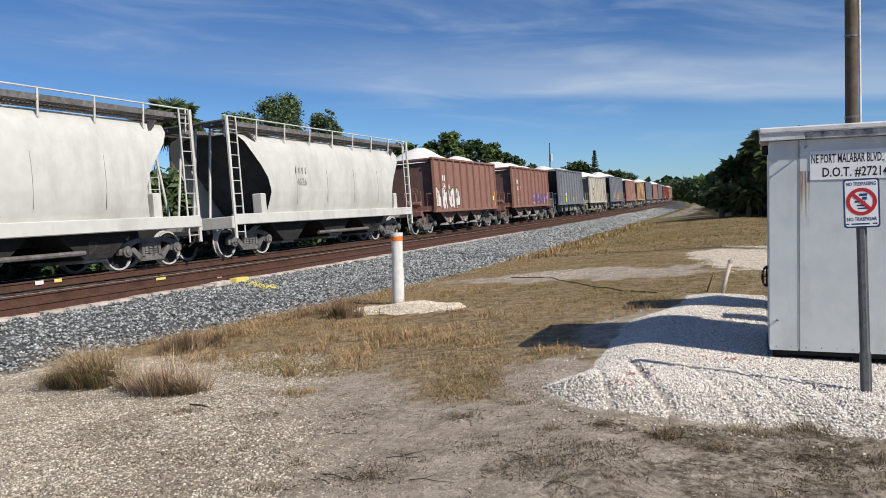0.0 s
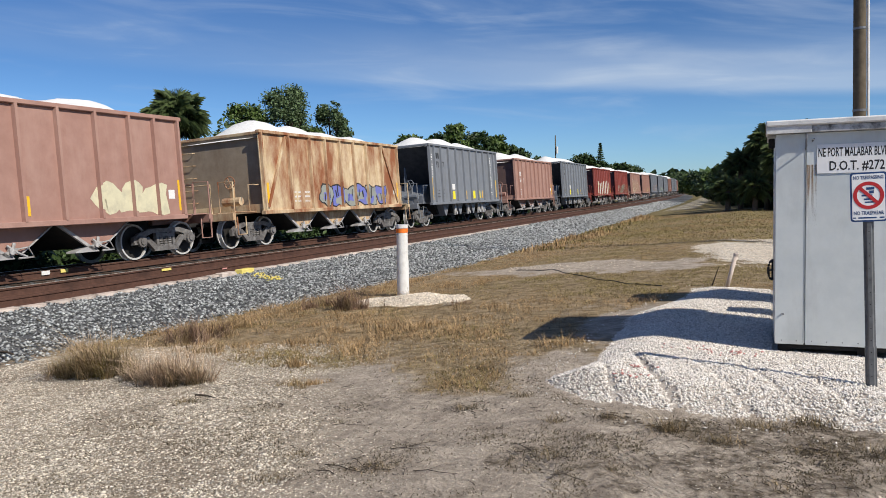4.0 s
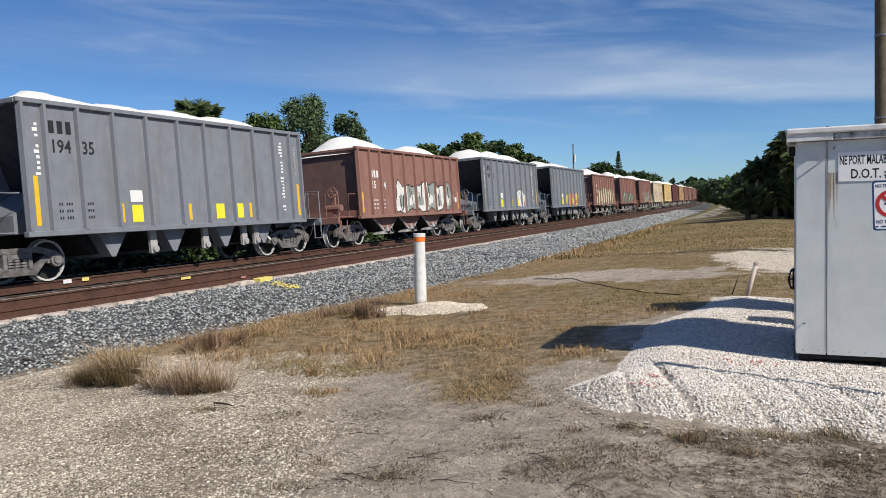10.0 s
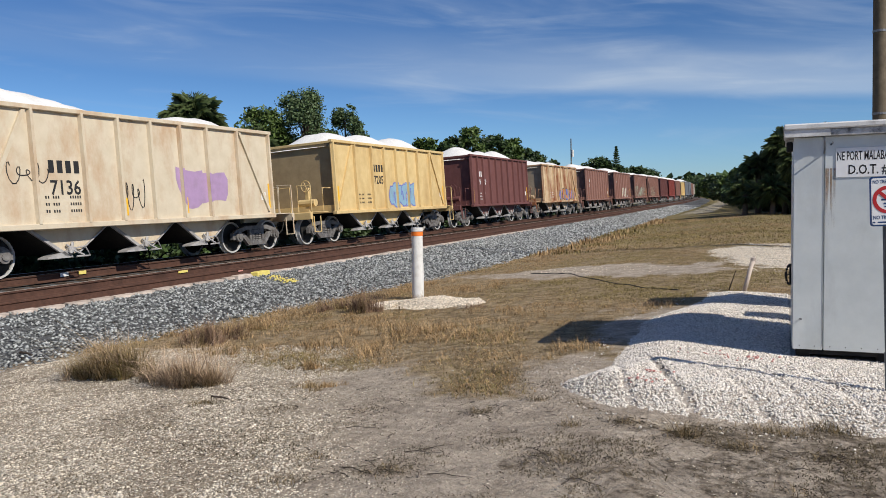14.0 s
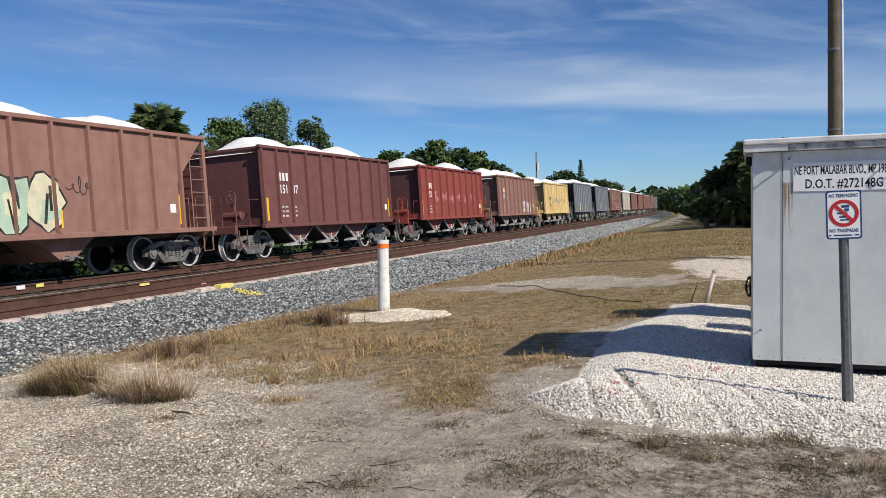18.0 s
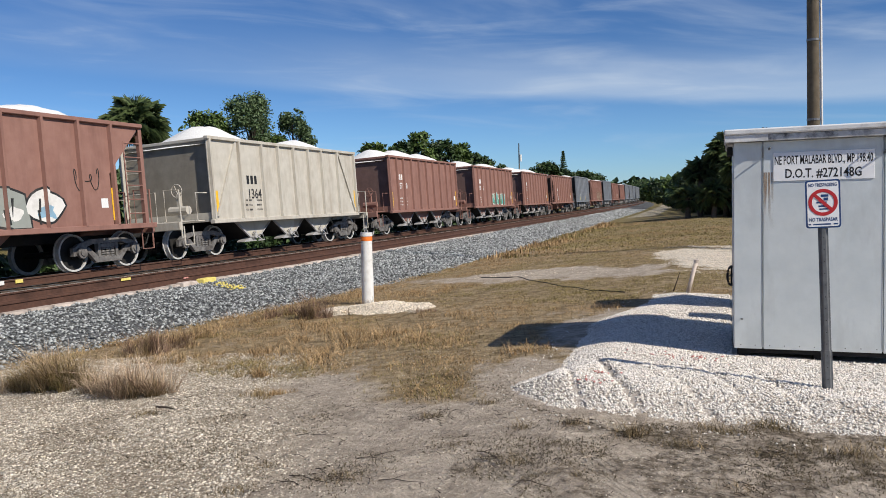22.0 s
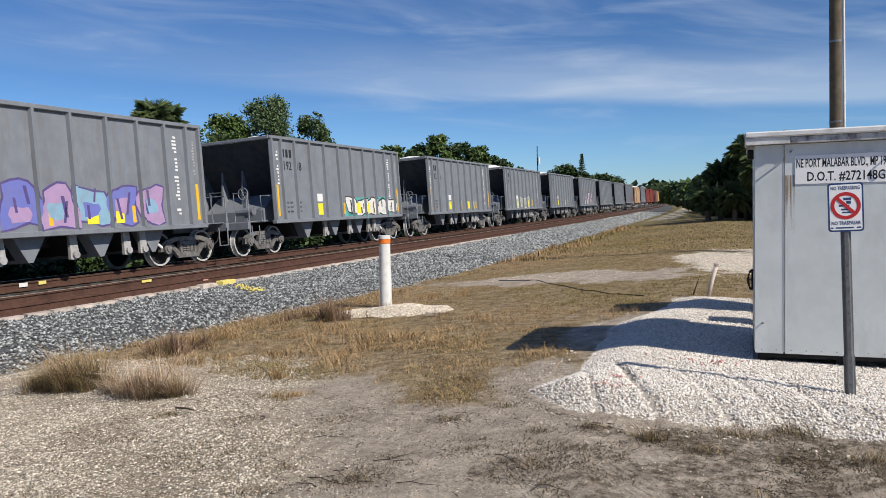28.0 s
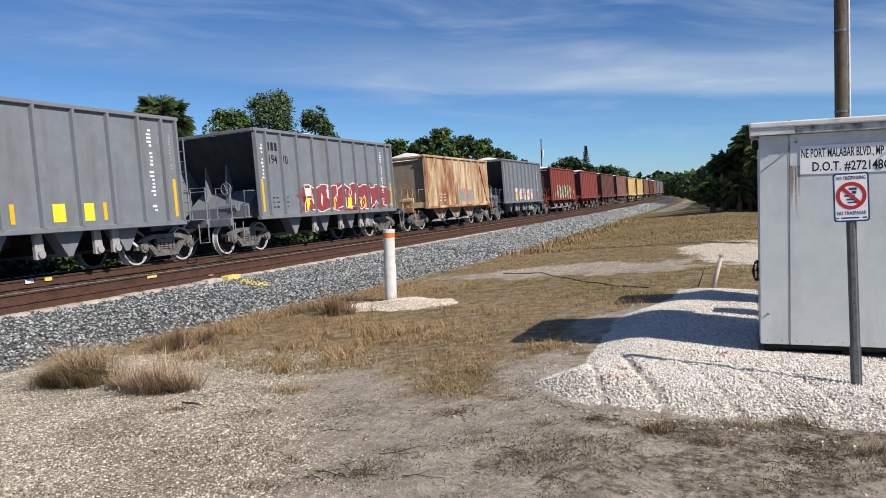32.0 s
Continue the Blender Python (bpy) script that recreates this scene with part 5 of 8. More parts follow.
def make_grass():
    n = 470000
    y = 5.4 + 34 * RNG.random(n) ** 1.9
    x = RNG.uniform(-10.5, 2.2, n)
    off = rail_off(x, y)
    m = turf_mask(x, y)
    thick = (0.12 + 1.1 * smooth(fnoise(x, y, 0.42, 93), 0.34, 0.62)) * (0.45 + 0.55 * smooth(m, 0.45, 0.9))
    keep = (RNG.random(n) < np.clip(m * 1.6 - 0.5, 0, 1) * thick) & (off > toe(y) + 0.05) & (pad_mask(x, y) < -0.05) & (white_mask(x, y) < 0.35)
    x, y, off = x[keep], y[keep], off[keep]
    tall = np.clip(tall_mask(x, y), 0, 1)
    h = (0.020 + 0.035 * RNG.random(len(x))) * (1 + 4.6 * tall * RNG.random(len(x)) * smooth(vnoise(x, y, 0.28, 39), 0.15, 0.75))
    p = np.stack([x, y, ground_z(x, y) - 0.008], 1)
    olive = fnoise(x, y, 2.2, 95) + RNG.normal(0, 0.12, len(x)) - 0.30 * tall + 0.16 * (1 - smooth(y + 0.42 * np.clip(x + 2.3, -5, 0), 6.6, 7.6)) + 0.12 * smooth(y, 10, 15) * smooth(x, -6, -3) > 0.505
    tagged(blades("olive_turf", p[olive], h[olive], 2.1, M_OLIVE, 0.0055), "short olive-green turf", "grass", kind="stuff")
    tagged(blades("dry_turf", p[~olive], h[~olive], 2.1, M_STRAW, 0.0048), "dry straw-brown turf", "grass", kind="stuff")
    # far turf, coarser
    n = 40000
    y, x = RNG.uniform(26, 62, n), RNG.uniform(-13, 6, n)
    off = rail_off(x, y)
    keep = (off > toe(y) + 0.1) & (RNG.random(n) < 0.3 + 0.6 * fnoise(x, y, 3.0, 97)) & (white_mask(x, y) < 0.3)
    x, y, off = x[keep], y[keep], off[keep]
    tall = np.clip(tall_mask(x, y), 0, 1)
    h = (0.03 + 0.05 * RNG.random(len(x))) * (1 + 3.6 * tall)
    p = np.stack([x, y, ground_z(x, y) - 0.01], 1)
    olive = fnoise(x, y, 3.6, 99) - 0.3 * tall > 0.42
    tagged(blades("far_olive_turf", p[olive], h[olive], 0.8, M_OLIVE, 0.035), "olive-green turf farther off", "grass", kind="stuff")
    tagged(blades("far_dry_turf", p[~olive], h[~olive], 0.8, M_STRAW, 0.035), "dry turf farther off", "grass", kind="stuff")


make_grass()


def tussock(x, y, radius, height, count, mat, label, lean=1.15, squash=0.6):
    """Several small tufts close together, each a fan of blades from one root."""
    k = max(5, count // 45)
    a, r = RNG.random(k) * 2 * np.pi, np.abs(RNG.normal(0, 0.62, k)) * radius
    own = RNG.integers(0, k, count)
    tall = RNG.uniform(0.45, 1.1, k)
    px = (x + r * np.cos(a))[own] + RNG.normal(0, 0.035, count)
    py = (y + r * np.sin(a) * squash)[own] + RNG.normal(0, 0.03, count)
    hh = height * tall[own] * (0.2 + 0.85 * RNG.random(count) ** 1.6)
    ways = RNG.random(count) * 6.283
    p = np.stack([px, py, ground_z(px, py) - 0.01], 1)
    tagged(blades("grass_tussock", p, hh, lean * RNG.uniform(0.2, 2.4, count), mat, 0.005, ways), label, "grass", "tall tussocks", "stuff")


def make_tussocks():
    for x, y, r, h, n in ((-8.2, 7.0, 0.30, 0.34, 500), (-7.85, 6.9, 0.30, 0.54, 800), (-7.5, 6.85, 0.26, 0.66, 1000), (-7.2, 6.85, 0.26, 0.56, 700), (-6.85, 6.8, 0.24, 0.34, 320)):
        tussock(x, y, r, h, n, M_BROWNGRASS, "bushy brown-olive grass tussock", 1.35)
        tussock(x, y, r * 0.9, h * 0.75, n // 2, M_OLIVE, "olive grass inside a brown tussock", 1.2)
        tussock(x, y, r * 0.9, h * 1.1, n // 4, M_PALESTRAW, "pale seed stalks of a grass tussock", 0.9)
        tussock(x - 0.05, y - 0.05, r * 0.8, h * 0.4, n // 4, M_WEED, "dark weeds under a grass tussock", 1.3)
    for x, y, r, h, n in ((-6.5, 6.55, 0.24, 0.32, 360), (-6.2, 6.5, 0.24, 0.44, 480), (-5.88, 6.48, 0.22, 0.58, 620), (-5.65, 6.45, 0.18, 0.54, 460)):
        tussock(x, y, r, h, n, M_PALESTRAW, "tall pale pinkish dry grass tussock", 1.5)
        tussock(x, y, r, h * 0.6, n // 2, M_BROWNGRASS, "brown grass inside a pale tussock", 1.5)
        tussock(x, y - 0.05, r, h * 0.3, n // 5, M_WEED, "dark low weeds under a pale tussock", 1.3)
    for x, y, r, h, n in ((-8.25, 9.2, 0.30, 0.44, 620), (-7.9, 9.1, 0.30, 0.50, 700), (-7.7, 9.5, 0.35, 0.36, 420)):
        tussock(x, y, r, h, n, M_DARKRED, "dark reddish weeds at the foot of the ballast", 0.8)
        tussock(x + 0.05, y, r, h * 0.8, n // 2, M_BROWNGRASS, "brown grass among reddish weeds", 0.9)
    for x, y, r, h, n in ((-8.65, 9.9, 0.40, 0.36, 320), (-8.1, 10.4, 0.5, 0.34, 420), (-9.4, 8.6, 0.5, 0.28, 300), (-7.0, 8.2, 0.5, 0.22, 360), (-4.25, 6.42, 0.22, 0.12, 260), (-5.0, 7.3, 0.35, 0.20, 320)):
        tussock(x, y, r, h, n, M_BROWNGRASS, "brown dry grass at the edge of the gravel", 0.9)
        tussock(x + 0.1, y, r, h * 0.8, n, M_STRAW, "dry straw-coloured grass by the gravel", 0.9)
    for x, y, r, h, n in ((-7.0, 12.2, 0.20, 0.62, 520), (-7.25, 12.3, 0.22, 0.46, 420), (-7.9, 12.9, 0.34, 0.34, 320), (-8.2, 12.6, 0.40, 0.36, 360), (-4.9, 12.3, 0.3, 0.22, 220)):
        tussock(x, y, r, h, n, M_DARKRED, "dark reddish weeds beside the marker", 0.8)
        tussock(x, y, r, h * 0.8, n // 2, M_BROWNGRASS, "dry grass among reddish weeds", 0.9)


make_tussocks()


def make_litter():
    """Small dark weeds, twigs, shells and stones on the bare sand."""
    bushes = ((-1.81, 6.02, 0.10, 0.07, 90), (-2.16, 5.61, 0.12, 0.07, 120), (-1.36, 5.32, 0.09, 0.07, 90), (-0.99, 5.42, 0.12, 0.08, 110), (-0.57, 5.3, 0.10, 0.13, 230), (-0.24, 5.18, 0.13, 0.08, 170), (0.0, 5.62, 0.22, 0.07, 320),
              (0.35, 5.82, 0.16, 0.08, 280), (0.77, 5.35, 0.16, 0.10, 260), (1.15, 5.6, 0.2, 0.08, 260), (-2.95, 4.41, 0.14, 0.05, 120), (-2.25, 4.2, 0.16, 0.05, 150), (-5.06, 5.68, 0.11, 0.07, 150), (-1.2, 4.6, 0.12, 0.05, 90),
              (-0.85, 4.35, 0.12, 0.05, 110), (0.35, 5.2, 0.13, 0.05, 110), (-2.84, 3.9, 0.14, 0.06, 110), (0.1, 4.55, 0.10, 0.05, 70), (-4.7, 4.9, 0.16, 0.04, 110), (-3.3, 5.6, 0.14, 0.04, 70))
    pl, hh = [], []
    for x, y, w, h, k in bushes:
        k = int(k * 1.7)
        px, py = x + RNG.normal(0, w * 0.6, k), y + RNG.normal(0, w * 0.4, k)
        pl.append(np.stack([px, py, ground_z(px, py) - 0.004], 1))
        hh.append(h * (0.12 + 0.85 * RNG.random(k) ** 1.8))
    pl, hh = np.concatenate(pl), np.concatenate(hh)
    dark = RNG.random(len(pl)) < 0.6
    tagged(blades("sand_weeds", pl[dark], hh[dark], 2.4, M_WEED, 0.0035), "small dark brown weeds on the sand", "weeds", kind="stuff")
    tagged(blades("sand_grass", pl[~dark], hh[~dark], 2.4, M_BROWNGRASS, 0.003), "sparse olive-brown grass on the sand", "grass", kind="stuff")
    b = bmesh.new()
    rnd = random.Random(4)
    for k in range(1000):
        if k % 2:
            c = bushes[k % len(bushes)]
            x, y = c[0] + rnd.gauss(0, 0.16), c[1] + rnd.gauss(0, 0.09)
        else:
            x, y = rnd.uniform(-5.5, 1.8), 3.5 + 3.2 * rnd.random() ** 0.8
        if float(pad_mask(x, y)) > -0.1:
            continue
        a, ln = rnd.uniform(0, 6.28), rnd.uniform(0.012, 0.06) if rnd.random() < 0.96 else rnd.uniform(0.1, 0.25)
        z = float(ground_z(x, y)) + 0.005
        pts = [(x, y, z), (x + ln * 0.5 * math.cos(a), y + ln * 0.5 * math.sin(a), z + rnd.uniform(0, 0.012)), (x + ln * math.cos(a + 0.4), y + ln * math.sin(a + 0.4), z + rnd.uniform(0, 0.02))]
        tube(b, pts, rnd.uniform(0.0016, 0.0036), 4, 0.001)
    # longer broken branches
    for x, y, a, ln in ((-1.10, 4.12, 75, 0.22), (-1.08, 4.22, -8, 0.26), (-1.02, 5.48, -25, 0.24), (-2.62, 4.22, -20, 0.55), (-2.5, 4.35, -38, 0.30), (-2.2, 4.62, 50, 0.30), (-2.3, 4.55, 5, 0.34), (-1.95, 4.15, 0, 0.4), (-3.9, 5.55, 120, 0.24), (-3.1, 5.1, 2, 0.36),
                        (-2.45, 4.05, 160, 0.3), (-1.5, 4.75, -30, 0.25), (0.1, 4.9, 20, 0.2), (-0.62, 5.28, 120, 0.12), (-0.55, 5.3, 60, 0.13), (-0.5, 5.28, 25, 0.14), (-0.66, 5.3, 165, 0.13)):
        a, ln = radians(a), ln * 0.75
        pts = [(x + ln * q * math.cos(a) + 0.02 * math.sin(q * 7) * math.sin(a), y + ln * q * math.sin(a) + 0.02 * math.sin(q * 6), float(ground_z(x + ln * q * math.cos(a), y + ln * q * math.sin(a))) + 0.008 + 0.02 * q * (1 - q)) for q in (0, 0.3, 0.6, 1.0)]
        tube(b, pts, 0.0034, 5, 0.0015)
        tube(b, [pts[1], (pts[1][0] + 0.3 * ln * math.cos(a + 0.7), pts[1][1] + 0.3 * ln * math.sin(a + 0.7), pts[1][2] + 0.02)], 0.0022, 4, 0.001)
    ob = link_mesh("twigs", b, M_TWIG)
    tagged(ob, "dark dry twigs scattered on the sand", "twigs", kind="stuff")
    # crumbs of dead grass lying flat in drifts
    n = 230000
    x, y = RNG.uniform(-5.5, 2.0, n), 3.3 + 3.9 * RNG.random(n)
    keep = (RNG.random(n) < smooth(fnoise(x, y, 0.45, 25), 0.45, 0.75) * (0.24 + 0.36 * smooth(x, -2.8, -0.2))) & (pad_mask(x, y) < -0.02)
    x, y = x[keep], y[keep]
    tagged(blades("dead_grass_crumbs", np.stack([x, y, ground_z(x, y) + 0.001], 1), RNG.uniform(0.004, 0.015, len(x)), 2.6, M_WEED, 0.006), "dark crumbs of dead grass on the sand", "litter", kind="stuff")
    n = 260000
    x, y = RNG.uniform(-9.8, 1.8, n), 3.2 + 5.6 * RNG.random(n) ** 1.2
    m = shell_mask(x, y) * (0.62 + 0.75 * smooth(fnoise(x, y, 0.5, 45), 0.3, 0.7))
    keep = (RNG.random(n) < np.clip(0.10 + 0.95 * m, 0, 1)) & (pad_mask(x, y) < -0.05) & (rail_off(x, y) > toe(y) + 0.25)
    x, y, m = x[keep], y[keep], m[keep]
    ob = stones("shell_stones", np.stack([x, y, ground_z(x, y) + 0.002], -1), (0.0035 + 0.011 * RNG.random(len(x)) ** 1.5) * (0.6 + 0.5 * np.clip(m, 0, 1)) * (1 + 0.6 * (RNG.random(len(x)) > 0.93)), M_SHELL, 0.5, CHIP, CHIP_F)
    tagged(ob, "broken shell and small limestone gravel", "gravel", kind="stuff")
    # pale chips on the two bare white patches
    n = 30000
    x, y = RNG.uniform(-8, 3.5, n), RNG.uniform(15.5, 27, n)
    keep = (RNG.random(n) < 1.3 * white_mask(x, y) - 0.15) & (pad_mask(x, y) < -0.3)
    x, y = x[keep], y[keep]
    ob = stones("pale_chips", np.stack([x, y, ground_z(x, y) + 0.004], -1), RNG.uniform(0.012, 0.028, len(x)), M_SPILL, 0.6, CHIP, CHIP_F)
    tagged(ob, "pale limestone chips spread on the bare sand", "gravel", kind="stuff")
    st = tagged(holder("stick", pose(-5.15, 5.92, float(ground_z(-5.15, 5.92)) + 0.012, 0, 0, -8)), "short dark stick lying on the gravel", "stick")
    part("shaft", tubed([(0, 0, 0), (0.12, 0.01, 0.006), (0.26, 0, 0)], 0.014, 6, 0.009), M_TWIG, st)

    st = tagged(holder("stick", pose(-10.6, 7.95, float(ballast_z(float(rail_off(-10.6, 7.95)), 7.95)) + 0.05, 0, 0, -12)), "weathered dark stick lying beside the ballast", "stick")
    part("shaft", tubed([(0, 0, 0), (0.16, 0.01, 0.008), (0.36, 0, 0)], 0.022, 6, 0.014), M_TWIG, st)


make_litter()

# ---- the train ----
# A car's own space: origin on the rail heads at its middle, x towards the camera, y along the line away from it, z up.
SILL, HALF_W = 1.06, 1.60
TOPS = {"flat": 3.64, "braced": 3.575, "plain": 3.52, "grey": 3.85, "open": 3.66}
PITCH = {"white": 14.19, "flat": 13.14, "braced": 13.27, "plain": 13.27, "grey": 13.5, "open": 13.19}
SHIFT = {"flat": 0.13, "braced": 0.12, "plain": 0.05}  # how far a body stands behind the middle of its place in the train
HALF_BODY = {"white": 6.35, "flat": 4.83, "braced": 4.85, "plain": 4.78, "grey": 5.0, "open": 5.73}


def add_truck(car, y, far=False):
    """A two-axle truck: bolster, two side frames, springs, axles, four wheels."""
    b = boxed(-1.0, 1.0, y - 0.16, y + 0.16, 0.50, 0.72, 0.02)
    t = part("truck", b, M_DARK, car, "cast steel freight truck")
    for side in (1, -1):
        x0, x1 = side * 0.95, side * 1.06
        f = bmesh.new()
        # cast frame: arched top member, dropped lower member, columns and journal ends, open between them
        for shape in ([(-1.12, 0.54), (-0.95, 0.66), (-0.52, 0.77), (0.52, 0.77), (0.95, 0.66), (1.12, 0.54), (0.86, 0.54), (0.48, 0.65), (-0.48, 0.65), (-0.86, 0.54)],
                      [(-1.12, 0.38), (-1.12, 0.58), (-0.70, 0.58), (-0.70, 0.40)], [(1.12, 0.38), (1.12, 0.58), (0.70, 0.58), (0.70, 0.40)],
                      [(-0.74, 0.52), (-0.62, 0.57), (-0.33, 0.32), (-0.42, 0.19)], [(0.74, 0.52), (0.62, 0.57), (0.33, 0.32), (0.42, 0.19)],
                      [(-0.44, 0.18), (-0.36, 0.31), (0.36, 0.31), (0.44, 0.18)],
                      [(-0.34, 0.29), (-0.34, 0.67), (-0.25, 0.67), (-0.25, 0.29)], [(0.34, 0.29), (0.34, 0.67), (0.25, 0.67), (0.25, 0.29)]):
            prism(f, [(y + u, v) for u, v in shape], "x", x0, x1)
        for u in (-0.889, 0.889):
            disc(f, y + u, 0.457, 0, 0.145, side * 1.04, side * 1.13, 12)
            disc(f, y + u, 0.457, 0, 0.085, side * 1.13, side * 1.16, 10)
        part("side_frame", f, M_STEEL, t)
        if far:
            continue
        sp = bmesh.new()
        for k in range(3):
            for z in (0.31, 0.37, 0.43, 0.49):
                tube(sp, [(side * 1.0, y - 0.16 + k * 0.16, z), (side * 1.0, y - 0.16 + k * 0.16, z + 0.042)], 0.074, 8)
        box(sp, min(side * 0.93, side * 1.07), max(side * 0.93, side * 1.07), y - 0.24, y + 0.24, 0.54, 0.64)
        part("spring_nest", sp, M_STEEL, t)["kind"] = "stuff"
    for u in (-0.889, 0.889):
        a = part("axle", tubed([(-0.95, y + u, 0.457), (0.95, y + u, 0.457)], 0.085, 8), M_DARK, t)
        for side in (1, -1):
            w = bmesh.new()
            disc(w, y + u, 0.457, 0.412, 0.457, side * 0.70, side * 0.825, 28)
            disc(w, y + u, 0.457, 0.40, 0.485, side * 0.67, side * 0.70, 24)
            n = len(w.faces)
            disc(w, y + u, 0.457, 0, 0.414, side * 0.735, side * 0.775, 20)
            disc(w, y + u, 0.457, 0, 0.15, side * 0.775, side * 0.84, 12)
            w.faces.ensure_lookup_table()
            for q in w.faces[n:]:
                q.material_index = 1
            part("wheel", w, [M_RIM, M_DARK], t, "dark wheel with a bright worn rim")


def add_coupler(car, y0, y1):
    s = 1 if y1 > y0 else -1
    b = bmesh.new()
    box(b, -0.12, 0.12, min(y0, y1), max(y0, y1) - 0.0, 0.78, 0.96, 0.02)
    box(b, -0.19, 0.19, min(y1 - s * 0.32, y1), max(y1 - s * 0.32, y1), 0.72, 1.02, 0.03)
    tube(b, [(0.12, y1 - s * 0.5, 0.86), (0.35, y1 - s * 0.45, 0.80), (0.36, y1 - s * 0.3, 0.55), (0.34, y1 - s * 0.1, 0.42), (0.30, y1 - s * 0.02, 0.50)], 0.022, 5)
    part("coupler", b, M_DARK, car)


def rib_mesh(z0, z1, depth=0.095, width=0.11):
    """A pressed hat-section post on the car's side, at y = 0."""
    b = bmesh.new()
    w = width / 2
    prism(b, [(HALF_W - 0.002, -w), (HALF_W + depth, -w * 0.62), (HALF_W + depth, w * 0.62), (HALF_W - 0.002, w)], "z", z0, z1)
    return b


LEAN = [False]  # cars that never come near are built with fewer fittings


def add_ribs(car, ys, mat, z1, z0=SILL + 0.02):
    if LEAN[0]:
        b = bmesh.new()
        for y in ys:
            w = 0.05
            prism(b, [(HALF_W - 0.002, y - w), (HALF_W + 0.075, y - w * 0.62), (HALF_W + 0.075, y + w * 0.62), (HALF_W - 0.002, y + w)], "z", z0, z1)
        part("side_posts", b, mat, car)["kind"] = "stuff"
        return
    first = part("side_post", rib_mesh(z0, z1), mat, car)
    first.location.y = ys[0]
    for y in ys[1:]:
        share("side_post", first, car, pose(0, y, 0))
    b = bmesh.new()
    for y in ys:
        prism(b, [(-HALF_W + 0.002, y - 0.055), (-HALF_W - 0.095, y - 0.034), (-HALF_W - 0.095, y + 0.034), (-HALF_W + 0.002, y + 0.055)], "z", z0, z1)
    part("rear_framing", b, mat, car)["kind"] = "stuff"


def add_heap(car, half, height, seed, top, humps=3, low=0.0):
    """Crushed limestone heaped above the sides in a few humps."""
    ny, nx = 60, 16
    verts, faces = [], []
    rnd = random.Random(seed)
    cs = [(-half * 0.62 + k * half * 1.24 / max(humps - 1, 1) + rnd.uniform(-0.3, 0.3), rnd.uniform(0.75, 1.0)) for k in range(humps)]
    for j in range(ny + 1):
        y = -half + 2 * half * j / ny
        for i in range(nx + 1):
            x = -1.52 + 3.04 * i / nx
            u = 1 - (abs(x) / 1.52) ** 1.6
            e = min(1.0, (half - abs(y)) / 1.4)
            h = max(a * math.exp(-(abs(y - c - 0.3 * math.sin(x * 2 + seed)) / 2.6) ** 1.7) for c, a in cs)
            n = float(vnoise(y + seed * 13.7, x, 0.45, seed)) * 0.06 + float(vnoise(y, x + seed * 3.1, 0.18, seed)) * 0.045
            z = top - 0.22 - low + (height + 0.2) * h * u * max(e, 0.0) ** 0.8 + n * e
            verts.append((x, y, z))
    for j in range(ny):
        for i in range(nx):
            a = j * (nx + 1) + i
            faces.append((a, a + 1, a + nx + 2, a + nx + 1))
    ob = raw_mesh("load", verts, faces, M_LIME, car)
    ob.data.polygons.foreach_set("use_smooth", [True] * len(faces))
    ob["label"] = "heaped white crushed limestone"
    return ob


def add_platform(car, s, y_in, y_out, mat, rail=True):
    """End platform with its sill, steps and handrails. s: -1 the near end, 1 the far end."""
    lo, hi = min(s * y_in, s * y_out), max(s * y_in, s * y_out)
    b = bmesh.new()
    box(b, -1.45, 1.45, s * y_out - 0.07, s * y_out + 0.07, 0.84, 1.08, 0.015)
    box(b, -0.45, 0.45, lo, hi, 0.86, 1.02, 0.015)
    part("end_sill", b, mat, car)
    p = bmesh.new()
    for k in range(5):
        x = -1.38 + k * 0.57
        box(p, x, x + 0.46, lo + 0.02, hi - 0.05, 1.075, 1.10)
    part("walkway", p, mat, car)
    if LEAN[0]:
        return
    o = s * (y_out - 0.02)
    for sx in (1, -1):
        part("handrail", tubed([(sx * 1.44, o, 0.62), (sx * 1.44, o, 1.98), (sx * 0.92, o, 2.0), (sx * 0.92, o, 1.1)], 0.024, 6), mat, car)
        part("handrail", tubed([(sx * 1.46, s * y_in, 1.90), (sx * 1.46, s * (y_in + 0.52), 1.90), (sx * 1.46, s * (y_in + 0.52), 1.08)], 0.022, 6), mat, car)
        part("step", tubed([(sx * 1.48, o - s * 0.05, 0.95), (sx * 1.48, o - s * 0.05, 0.42), (sx * 1.48, o - s * 0.45, 0.42), (sx * 1.48, o - s * 0.45, 0.95)], 0.022, 5), mat, car)
    part("handrail", tubed([(0.62, o, 1.08), (0.62, o, 1.95), (-0.5, o, 1.95), (-0.5, o, 1.08)], 0.022, 6), mat, car)


def add_grabs(car, y, x, z0, z1, n, mat, s):
    """A ladder of grab irons on the end."""
    if LEAN[0]:
        return
    b = bmesh.new()
    for k in range(n):
        z = z0 + (z1 - z0) * k / (n - 1)
        tube(b, [(x - 0.22, y, z), (x - 0.22, y + s * 0.09, z), (x + 0.22, y + s * 0.09, z), (x + 0.22, y, z)], 0.014, 5)
    part("grab_irons", b, mat, car)


